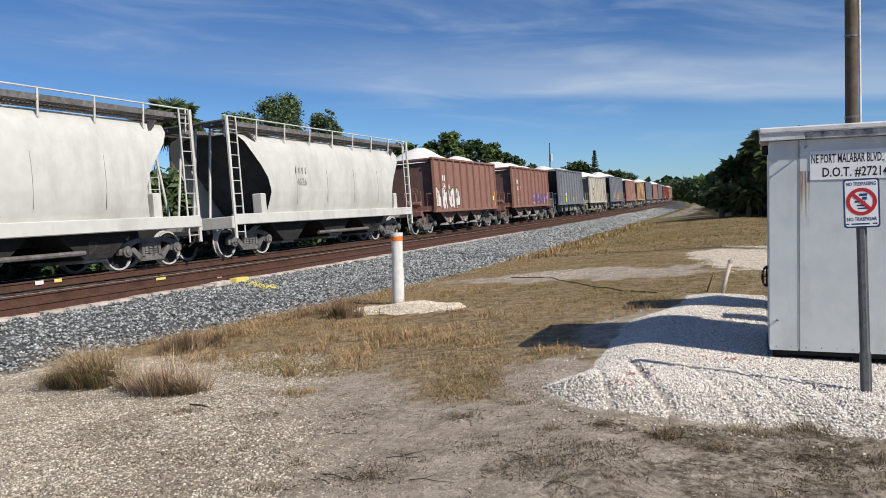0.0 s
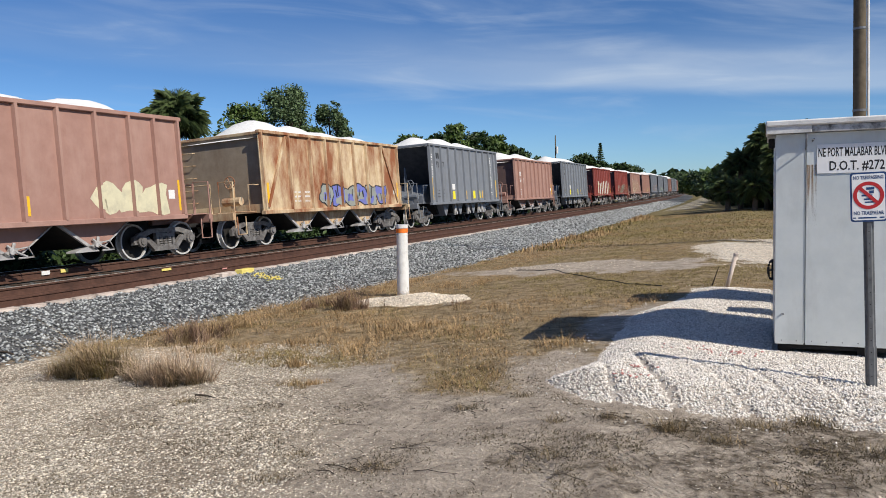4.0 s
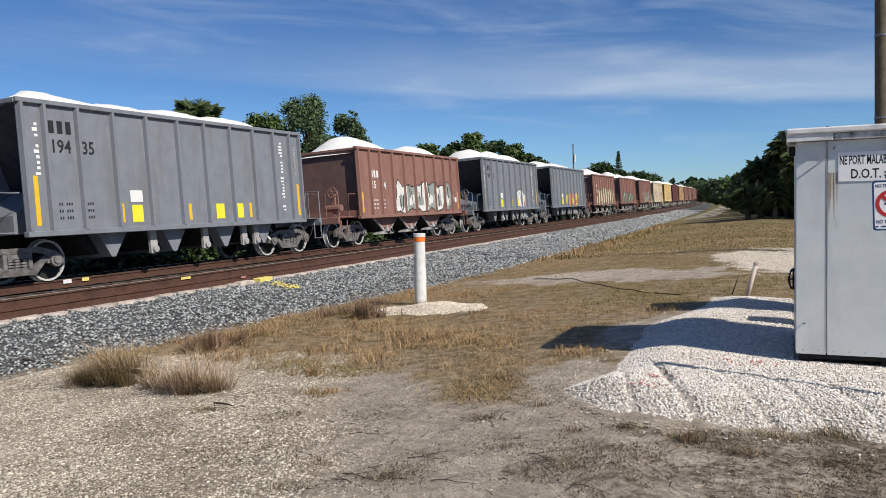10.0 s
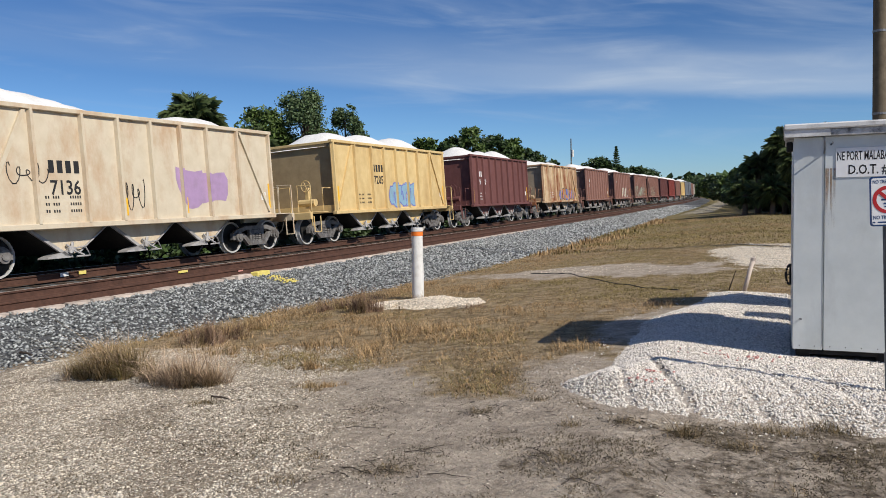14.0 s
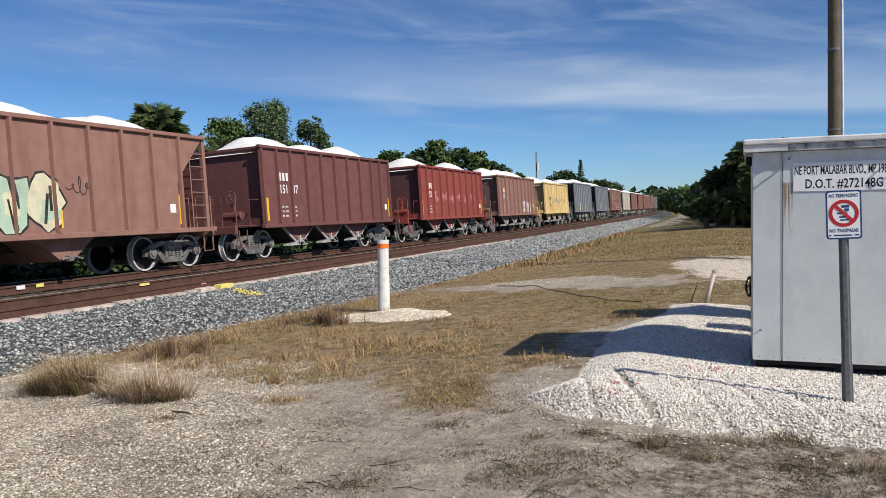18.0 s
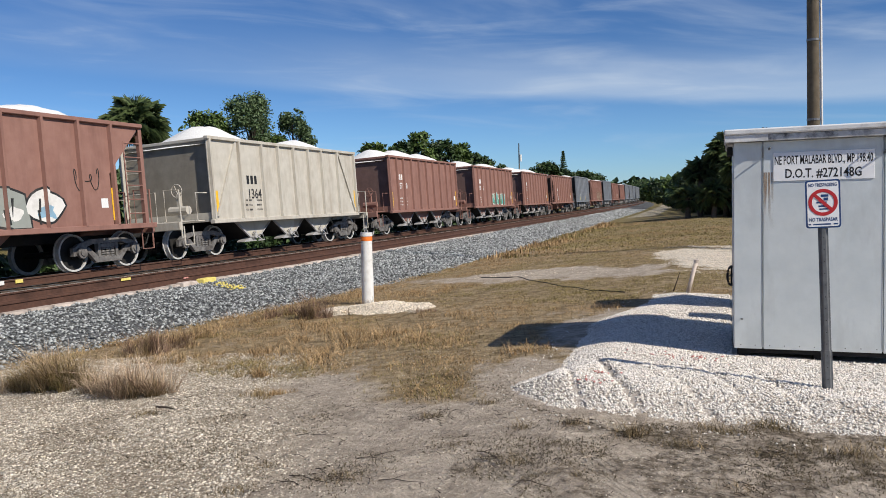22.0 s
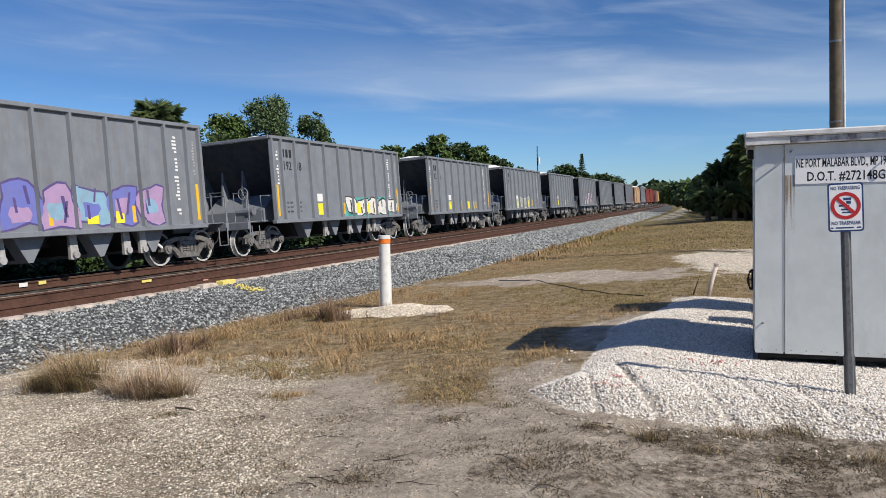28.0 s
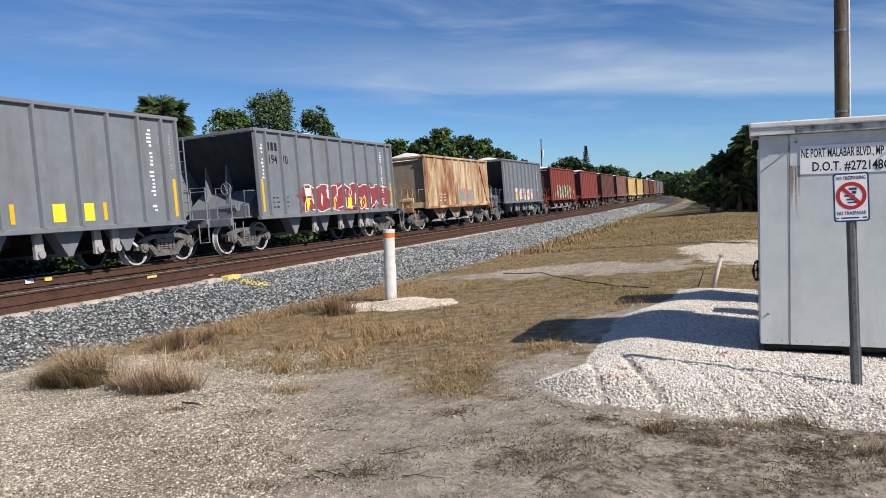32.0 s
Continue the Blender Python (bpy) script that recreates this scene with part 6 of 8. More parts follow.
def add_brake(car, s, y, mat):
    if LEAN[0]:
        return
    b = bmesh.new()
    box(b, 0.72, 0.86, y - 0.05, y + 0.05, 1.08, 1.95, 0.01)
    tube(b, [(0.45, y, 1.42), (1.1, y, 1.42)], 0.13, 10)
    part("brake_gear", b, mat, car, "brake cylinder and stand")
    w = bmesh.new()
    for k in range(14):
        a0, a1 = k * math.pi / 7, (k + 1) * math.pi / 7
        tube(w, [(0.8 + 0.19 * math.cos(a0), y + s * 0.1, 2.0 + 0.19 * math.sin(a0)), (0.8 + 0.19 * math.cos(a1), y + s * 0.1, 2.0 + 0.19 * math.sin(a1))], 0.016, 5)
    for k in range(4):
        a0 = k * math.pi / 2 + 0.4
        tube(w, [(0.8, y + s * 0.1, 2.0), (0.8 + 0.19 * math.cos(a0), y + s * 0.1, 2.0 + 0.19 * math.sin(a0))], 0.012, 4)
    part("brake_wheel", w, mat, car)


def add_bays(car, ys, mat, half=1.15):
    """Three-sided discharge hoppers below the sill, each with its gate and lever work."""
    for y in ys:
        b = bmesh.new()
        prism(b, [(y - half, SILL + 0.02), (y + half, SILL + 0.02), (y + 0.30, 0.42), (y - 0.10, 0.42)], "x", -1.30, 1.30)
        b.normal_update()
        # Sloping faces go near-black: the underside's shade is put into their colour.
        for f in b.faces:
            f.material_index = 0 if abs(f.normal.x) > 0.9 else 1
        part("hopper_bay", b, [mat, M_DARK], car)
        if LEAN[0]:
            continue
        part("gusset_plate", prismed([(y - half * 0.98, SILL - 0.02), (y - half * 0.88, SILL - 0.02), (y + 0.0, 0.36), (y - 0.13, 0.36)], "x", 1.30, 1.36), M_GREYSTEEL, car)
        g = bmesh.new()
        prism(g, [(y - 0.62, 0.33), (y - 0.60, 0.37), (y - 0.08, 0.50), (y + 0.05, 0.33)], "x", 1.05, 1.36)
        part("gate", g, M_GREYSTEEL, car, "pale worn discharge gate")
        v = bmesh.new()
        tube(v, [(1.36, y - 0.12, 0.62), (1.42, y + 0.06, 0.46), (1.40, y + 0.30, 0.36)], 0.028, 5)
        tube(v, [(1.36, y + 0.05, 0.66), (1.42, y - 0.06, 0.42)], 0.035, 6)
        tube(v, [(1.38, y + 0.02, 0.52), (1.40, y + 0.34, 0.56), (1.40, y + 0.46, 0.34), (1.40, y + 0.10, 0.34)], 0.022, 5)
        tube(v, [(1.33, y + half * 0.95, SILL - 0.04), (1.33, y + 0.24, 0.44)], 0.022, 4)
        box(v, 1.30, 1.42, y - 0.09, y + 0.09, 0.44, 0.56, 0.01)
        part("gate_lever", v, M_GREYSTEEL, car)


def add_stripes(car, ys, half):
    """Vertical yellow reflector strips, low on the side."""
    for k, (y, h) in enumerate(ys):
        part("reflector", boxed(HALF_W + 0.003, HALF_W + 0.006, y - 0.055, y + 0.055, SILL + 0.14, SILL + 0.14 + h), M_YELLOW, car, "yellow reflector strip")


def bars(car, rows, mat, name="stencil", out=0.0):
    """Small stencilled lines that cannot be read, as plain bars: (y, z, width, height)."""
    b = bmesh.new()
    for y, z, w, h in rows:
        box(b, HALF_W + 0.003 + out, HALF_W + 0.0055 + out, y, y + w, z, z + h)
    part(name, b, mat, car)["kind"] = "stuff"


def clip_poly(poly, lo, hi):
    """The piece of a flat polygon between two values of its first coordinate."""
    for sgn, lim in ((1, lo), (-1, -hi)):
        out = []
        for i in range(len(poly)):
            a, b = poly[i], poly[(i + 1) % len(poly)]
            ia, ib = sgn * a[0] >= lim, sgn * b[0] >= lim
            if ia:
                out.append(a)
            if ia != ib:
                t = (sgn * lim - a[0]) / (b[0] - a[0])
                out.append((sgn * lim, a[1] + t * (b[1] - a[1])))
        poly = out
        if len(poly) < 3:
            return []
    return poly


def spray(name, color):
    return material("spray_paint_" + name, tuple(c * 0.88 for c in color), color, 5, 0.6, 0, 0.0, 30, (0.2, 0.17, 0.15), 2.5, 0.3)


SPRAY = {k: spray(k, v) for k, v in {
    "white": (0.74, 0.72, 0.68), "black": (0.02, 0.02, 0.02), "cream": (0.66, 0.61, 0.42), "lime": (0.42, 0.55, 0.12), "green": (0.10, 0.22, 0.13),
    "mint": (0.42, 0.55, 0.42), "teal": (0.10, 0.42, 0.38), "sky": (0.25, 0.42, 0.55), "blue": (0.16, 0.18, 0.50), "purple": (0.10, 0.07, 0.22),
    "lilac": (0.42, 0.28, 0.46), "pink": (0.62, 0.22, 0.26), "red": (0.32, 0.05, 0.06), "orange": (0.60, 0.22, 0.06), "yellow": (0.70, 0.58, 0.10), "grey": (0.30, 0.32, 0.29)}.items()}


def blob(rnd, cy, cz, w, h):
    """One fat letter-like shape, notched, that spells nothing."""
    n = 16
    ph = rnd.uniform(0, 6.28)
    kind = rnd.choice((2, 3, 3, 4))
    pts = []
    for k in range(n):
        a = k * 2 * math.pi / n
        sq = 1 / max(abs(math.cos(a)), abs(math.sin(a))) ** 0.75
        r = sq * (0.82 + 0.16 * math.cos(kind * a + ph) + rnd.uniform(-0.07, 0.07))
        pts.append((cy + w / 2 * r * math.cos(a), cz + h / 2 * r * math.sin(a)))
    return pts


def graffiti(car, ribs, y0, y1, z0, z1, n, fills, edge, back=None, seed=1):
    """Spray-painted shapes across the panels, carried over the posts that they cross."""
    rnd = random.Random(seed)
    used = [k for k in dict.fromkeys((*(fills), edge, back, "black")) if k]
    bm = bmesh.new()
    w = (y1 - y0) / n

    def lay(poly, level, mat):
        spans, last = [], -99.0
        for r in ribs:
            spans += [(last, r - 0.056, 0.0), (r - 0.036, r + 0.036, 0.096)]
            last = r + 0.056
        spans.append((last, 99.0, 0.0))
        for lo, hi, x in spans:
            p = clip_poly(poly, lo, hi)
            if len(p) > 2:
                try:
                    f = bm.faces.new([bm.verts.new((HALF_W + 0.002 + x + level * 0.0008, u, v)) for u, v in p])
                    f.material_index = used.index(mat)
                except ValueError:
                    pass

    def grown(poly, d):
        cy, cz = sum(p[0] for p in poly) / len(poly), sum(p[1] for p in poly) / len(poly)
        out = []
        for u, v in poly:
            q = Vector((u - cy, v - cz))
            q = q * (1 + d / max(q.length, 0.05))
            out.append((cy + q.x, max(SILL + 0.03, cz + q.y)))
        return out
    if back:
        for k in range(n * 3):
            lay(blob(rnd, y0 + rnd.random() * (y1 - y0), z0 + rnd.random() * (z1 - z0) * 0.85, w * 1.3, (z1 - z0) * 0.55), 1, back)
    for k in range(n):
        c = y0 + (k + 0.5) * w
        h = (z1 - z0) * rnd.uniform(0.95, 1.12)
        p = blob(rnd, c, (z0 + z1) / 2 + rnd.uniform(-0.05, 0.05), w * 1.2, h)
        p = [(u, max(SILL + 0.05, v)) for u, v in p]
        lay(grown(p, 0.055), 2 + k * 0.02, edge)
        lay(p, 4 + k * 0.02, fills[k % len(fills)])
        if len(fills) > 1:
            q = blob(rnd, c + rnd.uniform(-0.1, 0.1) * w, z0 + (z1 - z0) * rnd.uniform(0.25, 0.5), w * 0.6, h * 0.4)
            lay(q, 6 + k * 0.02, fills[(k + 1) % len(fills)])
        # counters and cut strokes of the letters
        for j in range(2):
            cy, cz = c + rnd.uniform(-0.22, 0.22) * w, (z0 + z1) / 2 + rnd.uniform(-0.25, 0.25) * h
            a, b = rnd.uniform(0.025, 0.05), rnd.uniform(0.14, 0.26) * h
            t = rnd.uniform(-0.5, 0.5)
            lay([(cy - a, cz - b), (cy + a, cz - b), (cy + a + t * b, cz + b), (cy - a + t * b, cz + b)], 8 + k * 0.02, edge)
    bmesh.ops.recalc_face_normals(bm, faces=bm.faces)
    for f in bm.faces:
        if f.normal.x < 0:
            f.normal_flip()
    part("graffiti", bm, [SPRAY[k] for k in used], car, "spray-painted graffiti in " + " and ".join(dict.fromkeys((*fills, edge))))["kind"] = "stuff"


def tags(car, marks, mat, seed):
    """Thin scrawled tags: loose wavy lines."""
    rnd = random.Random(seed)
    b = bmesh.new()
    for y, z, w, h in marks:
        pts = []
        turns, ph = rnd.uniform(3.2, 4.8), rnd.uniform(0, 6.28)
        for k in range(44):
            q = k / 43
            a = q * turns * 6.283 + ph
            pts.append((HALF_W + 0.006, y + w * q + 0.10 * w * math.cos(a), z + h * (0.5 + (0.28 + 0.2 * math.sin(q * 9 + ph)) * math.sin(a))))
        tube(b, pts, 0.013, 3)
    part("scrawled_tag", b, mat, car)["kind"] = "stuff"


def frame_side(car, half, mat, ribs, tall):
    """Side sheets, top chord and side sill, on both sides."""
    for sx in (1, -1):
        part("side_sheet", boxed(min(sx * (HALF_W - 0.03), sx * HALF_W), max(sx * (HALF_W - 0.03), sx * HALF_W), -half, half, SILL, tall - 0.02), mat, car)
        b = bmesh.new()
        box(b, min(sx * (HALF_W - 0.06), sx * (HALF_W + 0.09)), max(sx * (HALF_W - 0.06), sx * (HALF_W + 0.09)), -half - 0.05, half + 0.05, tall - 0.10, tall, 0.012)
        part("top_chord", b, mat, car)
        b = bmesh.new()
        box(b, min(sx * (HALF_W - 0.08), sx * (HALF_W + 0.085)), max(sx * (HALF_W - 0.08), sx * (HALF_W + 0.085)), -half - 0.02, half + 0.02, SILL - 0.09, SILL + 0.03, 0.012)
        part("side_sill", b, mat, car)
    add_ribs(car, ribs, mat, tall - 0.06)


def finish(car, kind, trucks, y_end, mat, far):
    add_truck(car, -trucks, far)
    add_truck(car, trucks, far)
    half = PITCH[kind] / 2
    b = bmesh.new()
    box(b, -0.32, 0.32, -y_end, y_end, 0.72, 1.02, 0.02)
    part("centre_sill", b, M_DARK, car)
    add_coupler(car, -y_end, -half + 0.01)
    add_coupler(car, y_end, half - 0.01)


def flat_car(paint, far=False):
    """Open hopper with plain vertical ends, three bays and close-set side posts."""
    car = holder("hopper_car")
    mat = CAR_PAINT[paint]
    half, top = HALF_BODY["flat"], TOPS["flat"]
    ribs = [-half + 0.07, -3.90, -3.07, -2.04, -1.01, 0.0, 1.01, 2.04, 3.07, 3.90, half - 0.07]
    frame_side(car, half, mat, ribs, top)
    for s in (-1, 1):
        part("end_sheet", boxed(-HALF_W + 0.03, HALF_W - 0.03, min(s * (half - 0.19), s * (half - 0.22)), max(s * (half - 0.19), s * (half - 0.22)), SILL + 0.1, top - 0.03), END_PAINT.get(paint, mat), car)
        part("end_chord", boxed(-HALF_W + 0.02, HALF_W - 0.02, s * (half - 0.19) - 0.04, s * (half - 0.19) + 0.05, top - 0.10, top - 0.015, 0.01), mat, car)
        add_platform(car, s, half, 6.05, mat)
        add_grabs(car, s * (half - 0.19), -1.25, 1.5, 3.5, 6, mat, s)
    part("floor", boxed(-HALF_W + 0.05, HALF_W - 0.05, -half + 0.05, half - 0.05, SILL - 0.02, SILL + 0.25), mat, car)
    add_bays(car, (-2.35, -0.15, 2.05), mat)
    add_brake(car, -1, -half - 0.42, mat)
    finish(car, "flat", 4.63, 6.0, mat, far)
    return car, ribs, half


def braced_car(paint, far=False, braces=True):
    """Taller-panelled hopper with diagonal braces in its end panels."""
    car = holder("hopper_car")
    mat = CAR_PAINT[paint]
    half, top = (HALF_BODY["braced"], TOPS["braced"]) if braces else (HALF_BODY["plain"], TOPS["plain"])
    ribs = [-half + 0.07, -3.30, -2.03, -1.02, 0.0, 1.02, 2.03, 3.30, half - 0.07]
    frame_side(car, half, mat, ribs, top)
    for s in (-1, 1):
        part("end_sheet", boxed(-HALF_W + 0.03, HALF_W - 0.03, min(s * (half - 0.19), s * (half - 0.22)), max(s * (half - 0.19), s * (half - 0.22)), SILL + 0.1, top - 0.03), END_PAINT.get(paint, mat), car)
        part("end_chord", boxed(-HALF_W + 0.02, HALF_W - 0.02, s * (half - 0.19) - 0.04, s * (half - 0.19) + 0.05, top - 0.10, top - 0.015, 0.01), mat, car)
        for sx in (1, -1) if braces else ():
            d = bmesh.new()
            y_top, y_low = s * 3.45, s * 4.62
            prism(d, [(y_top - 0.05, top - 0.12), (y_top + 0.05, top - 0.12), (y_low + 0.05, SILL + 0.12), (y_low - 0.05, SILL + 0.12)], "x", sx * HALF_W, sx * (HALF_W + 0.06))
            part("diagonal_brace", d, mat, car)
        add_platform(car, s, half, 6.1, mat)
        add_grabs(car, s * (half - 0.19), -1.25, 1.5, 3.5, 6, mat, s)
    part("floor", boxed(-HALF_W + 0.05, HALF_W - 0.05, -half + 0.05, half - 0.05, SILL - 0.02, SILL + 0.25), mat, car)
    add_bays(car, (-2.35, -0.15, 2.05), mat)
    add_brake(car, -1, -half - 0.42, mat)
    finish(car, "braced", 4.66, 6.05, mat, far)
    return car, ribs, half


def plain_car(paint, far=False):
    """The same car without the diagonals."""
    return braced_car(paint, far, False)


def grey_car(paint, far=False):
    """Newer grey hopper: deep sloped ends behind open end frames, triangular gussets below."""
    car = holder("hopper_car")
    mat = CAR_PAINT[paint]
    half, top = HALF_BODY["grey"], TOPS["grey"]
    ribs = [-half + 0.06, -4.40, -3.56, -2.58, -1.56, -0.50, 0.50, 1.56, 2.58, 3.56, 4.40, half - 0.06]
    frame_side(car, half, mat, ribs, top)
    for s in (-1, 1):
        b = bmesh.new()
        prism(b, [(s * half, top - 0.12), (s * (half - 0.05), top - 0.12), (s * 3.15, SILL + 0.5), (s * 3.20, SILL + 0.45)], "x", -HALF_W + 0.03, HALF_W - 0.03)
        part("slope_sheet", b, M_ENDSHADE, car, "end slope sheet, its shade put into the colour")
        part("end_chord", boxed(-HALF_W - 0.02, HALF_W + 0.02, s * half - 0.07, s * half + 0.09, top - 0.11, top - 0.005, 0.012), mat, car)
        # tapered top of the side, and the low housing behind the platform with its two pointed stiffeners
        h = bmesh.new()
        prism(h, [(s * 3.3, SILL), (s * 4.95, SILL), (s * 4.95, 1.45), (s * 4.2, 1.98), (s * 3.3, 1.98)], "x", -1.15, 1.15)
        part("bolster_housing", h, mat, car)
        for x in (-0.72, 0.10):
            st = bmesh.new()
            prism(st, [(s * 4.6, 1.65), (s * 4.15, 1.95), (s * 4.45, 2.85)], "x", x - 0.03, x + 0.03)
            part("stiffener", st, mat, car)
        add_platform(car, s, half, 6.2, mat)
        b = bmesh.new()
        for x in (-1.5, -1.02):
            tube(b, [(x, s * (half + 0.08), 1.05), (x, s * (half + 0.08), top - 0.06)], 0.026, 6)
        for k in range(7):
            z = 1.4 + k * 0.33
            tube(b, [(-1.5, s * (half + 0.08), z), (-1.02, s * (half + 0.08), z)], 0.016, 5)
        part("ladder", b, mat, car)
    part("floor", boxed(-HALF_W + 0.05, HALF_W - 0.05, -3.3, 3.3, SILL - 0.02, SILL + 0.25), mat, car)
    for y in (-2.55, -0.55, 1.45, 3.2):
        g = bmesh.new()
        prism(g, [(y - 0.46, SILL - 0.04), (y + 0.42, SILL - 0.04), (y + 0.02, 0.42), (y - 0.10, 0.42)], "x", -1.34, 1.34)
        part("outlet_wedge", g, mat, car)
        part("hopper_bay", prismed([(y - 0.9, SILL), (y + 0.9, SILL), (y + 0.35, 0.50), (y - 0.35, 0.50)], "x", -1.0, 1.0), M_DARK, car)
    for y in (-1.35, 0.55, 2.2, 2.75):
        g = bmesh.new()
        prism(g, [(y - 0.10, SILL - 0.05), (y + 0.10, SILL - 0.05), (y + 0.14, 0.55), (y + 0.04, 0.40), (y - 0.10, 0.42)], "x", 1.30, 1.38)
        disc(g, y + 0.03, 0.52, 0, 0.09, 1.36, 1.44, 10)
        part("gate_cylinder", g, M_GREYSTEEL, car)
    part("brake_rod", tubed([(1.2, 3.0, 0.95), (1.32, 3.5, 0.50)], 0.035, 6), M_WHITE, car)
    add_brake(car, -1, -half - 0.40, mat)
    finish(car, "grey", 4.86, 6.15, mat, far)
    return car, ribs, half


def open_car(paint, far=False):
    """Older hopper whose side sheets are cut away at the ends, below the corner posts."""
    car = holder("hopper_car")
    mat = CAR_PAINT[paint]
    half, top = HALF_BODY["open"], TOPS["open"]
    inner = 4.75
    ribs = [-inner + 0.1 + k * (2 * inner - 0.2) / 9 for k in range(10)]
    for sx in (1, -1):
        b = bmesh.new()
        out = [(-half, top - 0.05), (half, top - 0.05), (4.55, 2.35), (4.55, SILL), (-4.55, SILL), (-4.55, 2.35)]
        prism(b, out, "x", sx * (HALF_W - 0.03), sx * HALF_W)
        part("side_sheet", b, mat, car)
        part("top_chord", boxed(min(sx * (HALF_W - 0.06), sx * (HALF_W + 0.09)), max(sx * (HALF_W - 0.06), sx * (HALF_W + 0.09)), -half - 0.03, half + 0.03, top - 0.10, top, 0.012), mat, car)
        part("side_sill", boxed(min(sx * (HALF_W - 0.08), sx * (HALF_W + 0.085)), max(sx * (HALF_W - 0.08), sx * (HALF_W + 0.085)), -6.0, 6.0, SILL - 0.10, SILL + 0.03, 0.012), mat, car)
        for s in (-1, 1):
            part("corner_post", boxed(min(sx * 1.5, sx * 1.62), max(sx * 1.5, sx * 1.62), s * half - 0.06, s * half + 0.06, SILL, top - 0.05, 0.01), mat, car)
            g = bmesh.new()
            for k in range(6):
                z = 1.35 + k * 0.36
                tube(g, [(sx * 1.60, s * (half - 0.05), z), (sx * 1.60, s * (half - 0.62), z)], 0.016, 5)
            tube(g, [(sx * 1.60, s * (half - 0.62), SILL), (sx * 1.60, s * (half - 0.62), 3.2)], 0.022, 5)
            part("ladder", g, mat, car)
    add_ribs(car, ribs, mat, top - 0.06)
    for s in (-1, 1):
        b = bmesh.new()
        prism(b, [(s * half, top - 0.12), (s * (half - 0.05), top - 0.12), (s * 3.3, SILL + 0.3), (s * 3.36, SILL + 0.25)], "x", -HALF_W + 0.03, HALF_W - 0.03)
        part("slope_sheet", b, M_ENDSHADE, car, "end slope sheet, its shade put into the colour")
        part("end_chord", boxed(-HALF_W, HALF_W, s * half - 0.06, s * half + 0.06, top - 0.30, top - 0.015, 0.01), mat, car)
        for x in (-0.55, 0.55):
            part("end_post", boxed(x - 0.05, x + 0.05, s * half - 0.05, s * half + 0.05, SILL, top - 0.2, 0.008), mat, car)
        add_platform(car, s, 4.6, 6.1, mat)
    part("floor", boxed(-HALF_W + 0.05, HALF_W - 0.05, -3.4, 3.4, SILL - 0.02, SILL + 0.25), mat, car)
    for y in (-1.9, 1.0):
        part("hopper_bay", prismed([(y - 0.95, SILL), (y + 0.95, SILL), (y + 0.16, 0.45), (y - 0.16, 0.45)], "x", -1.30, 1.30), mat, car)
        v = bmesh.new()
        tube(v, [(1.34, y - 0.2, 0.5), (1.42, y + 0.1, 0.55), (1.40, y + 0.34, 0.48)], 0.03, 5)
        box(v, 1.30, 1.44, y - 0.07, y + 0.07, 0.44, 0.58, 0.01)
        part("gate_lever", v, M_STEEL, car)
    add_brake(car, -1, -5.2, mat)
    finish(car, "open", 4.85, 6.05, mat, far)
    return car, ribs, inner


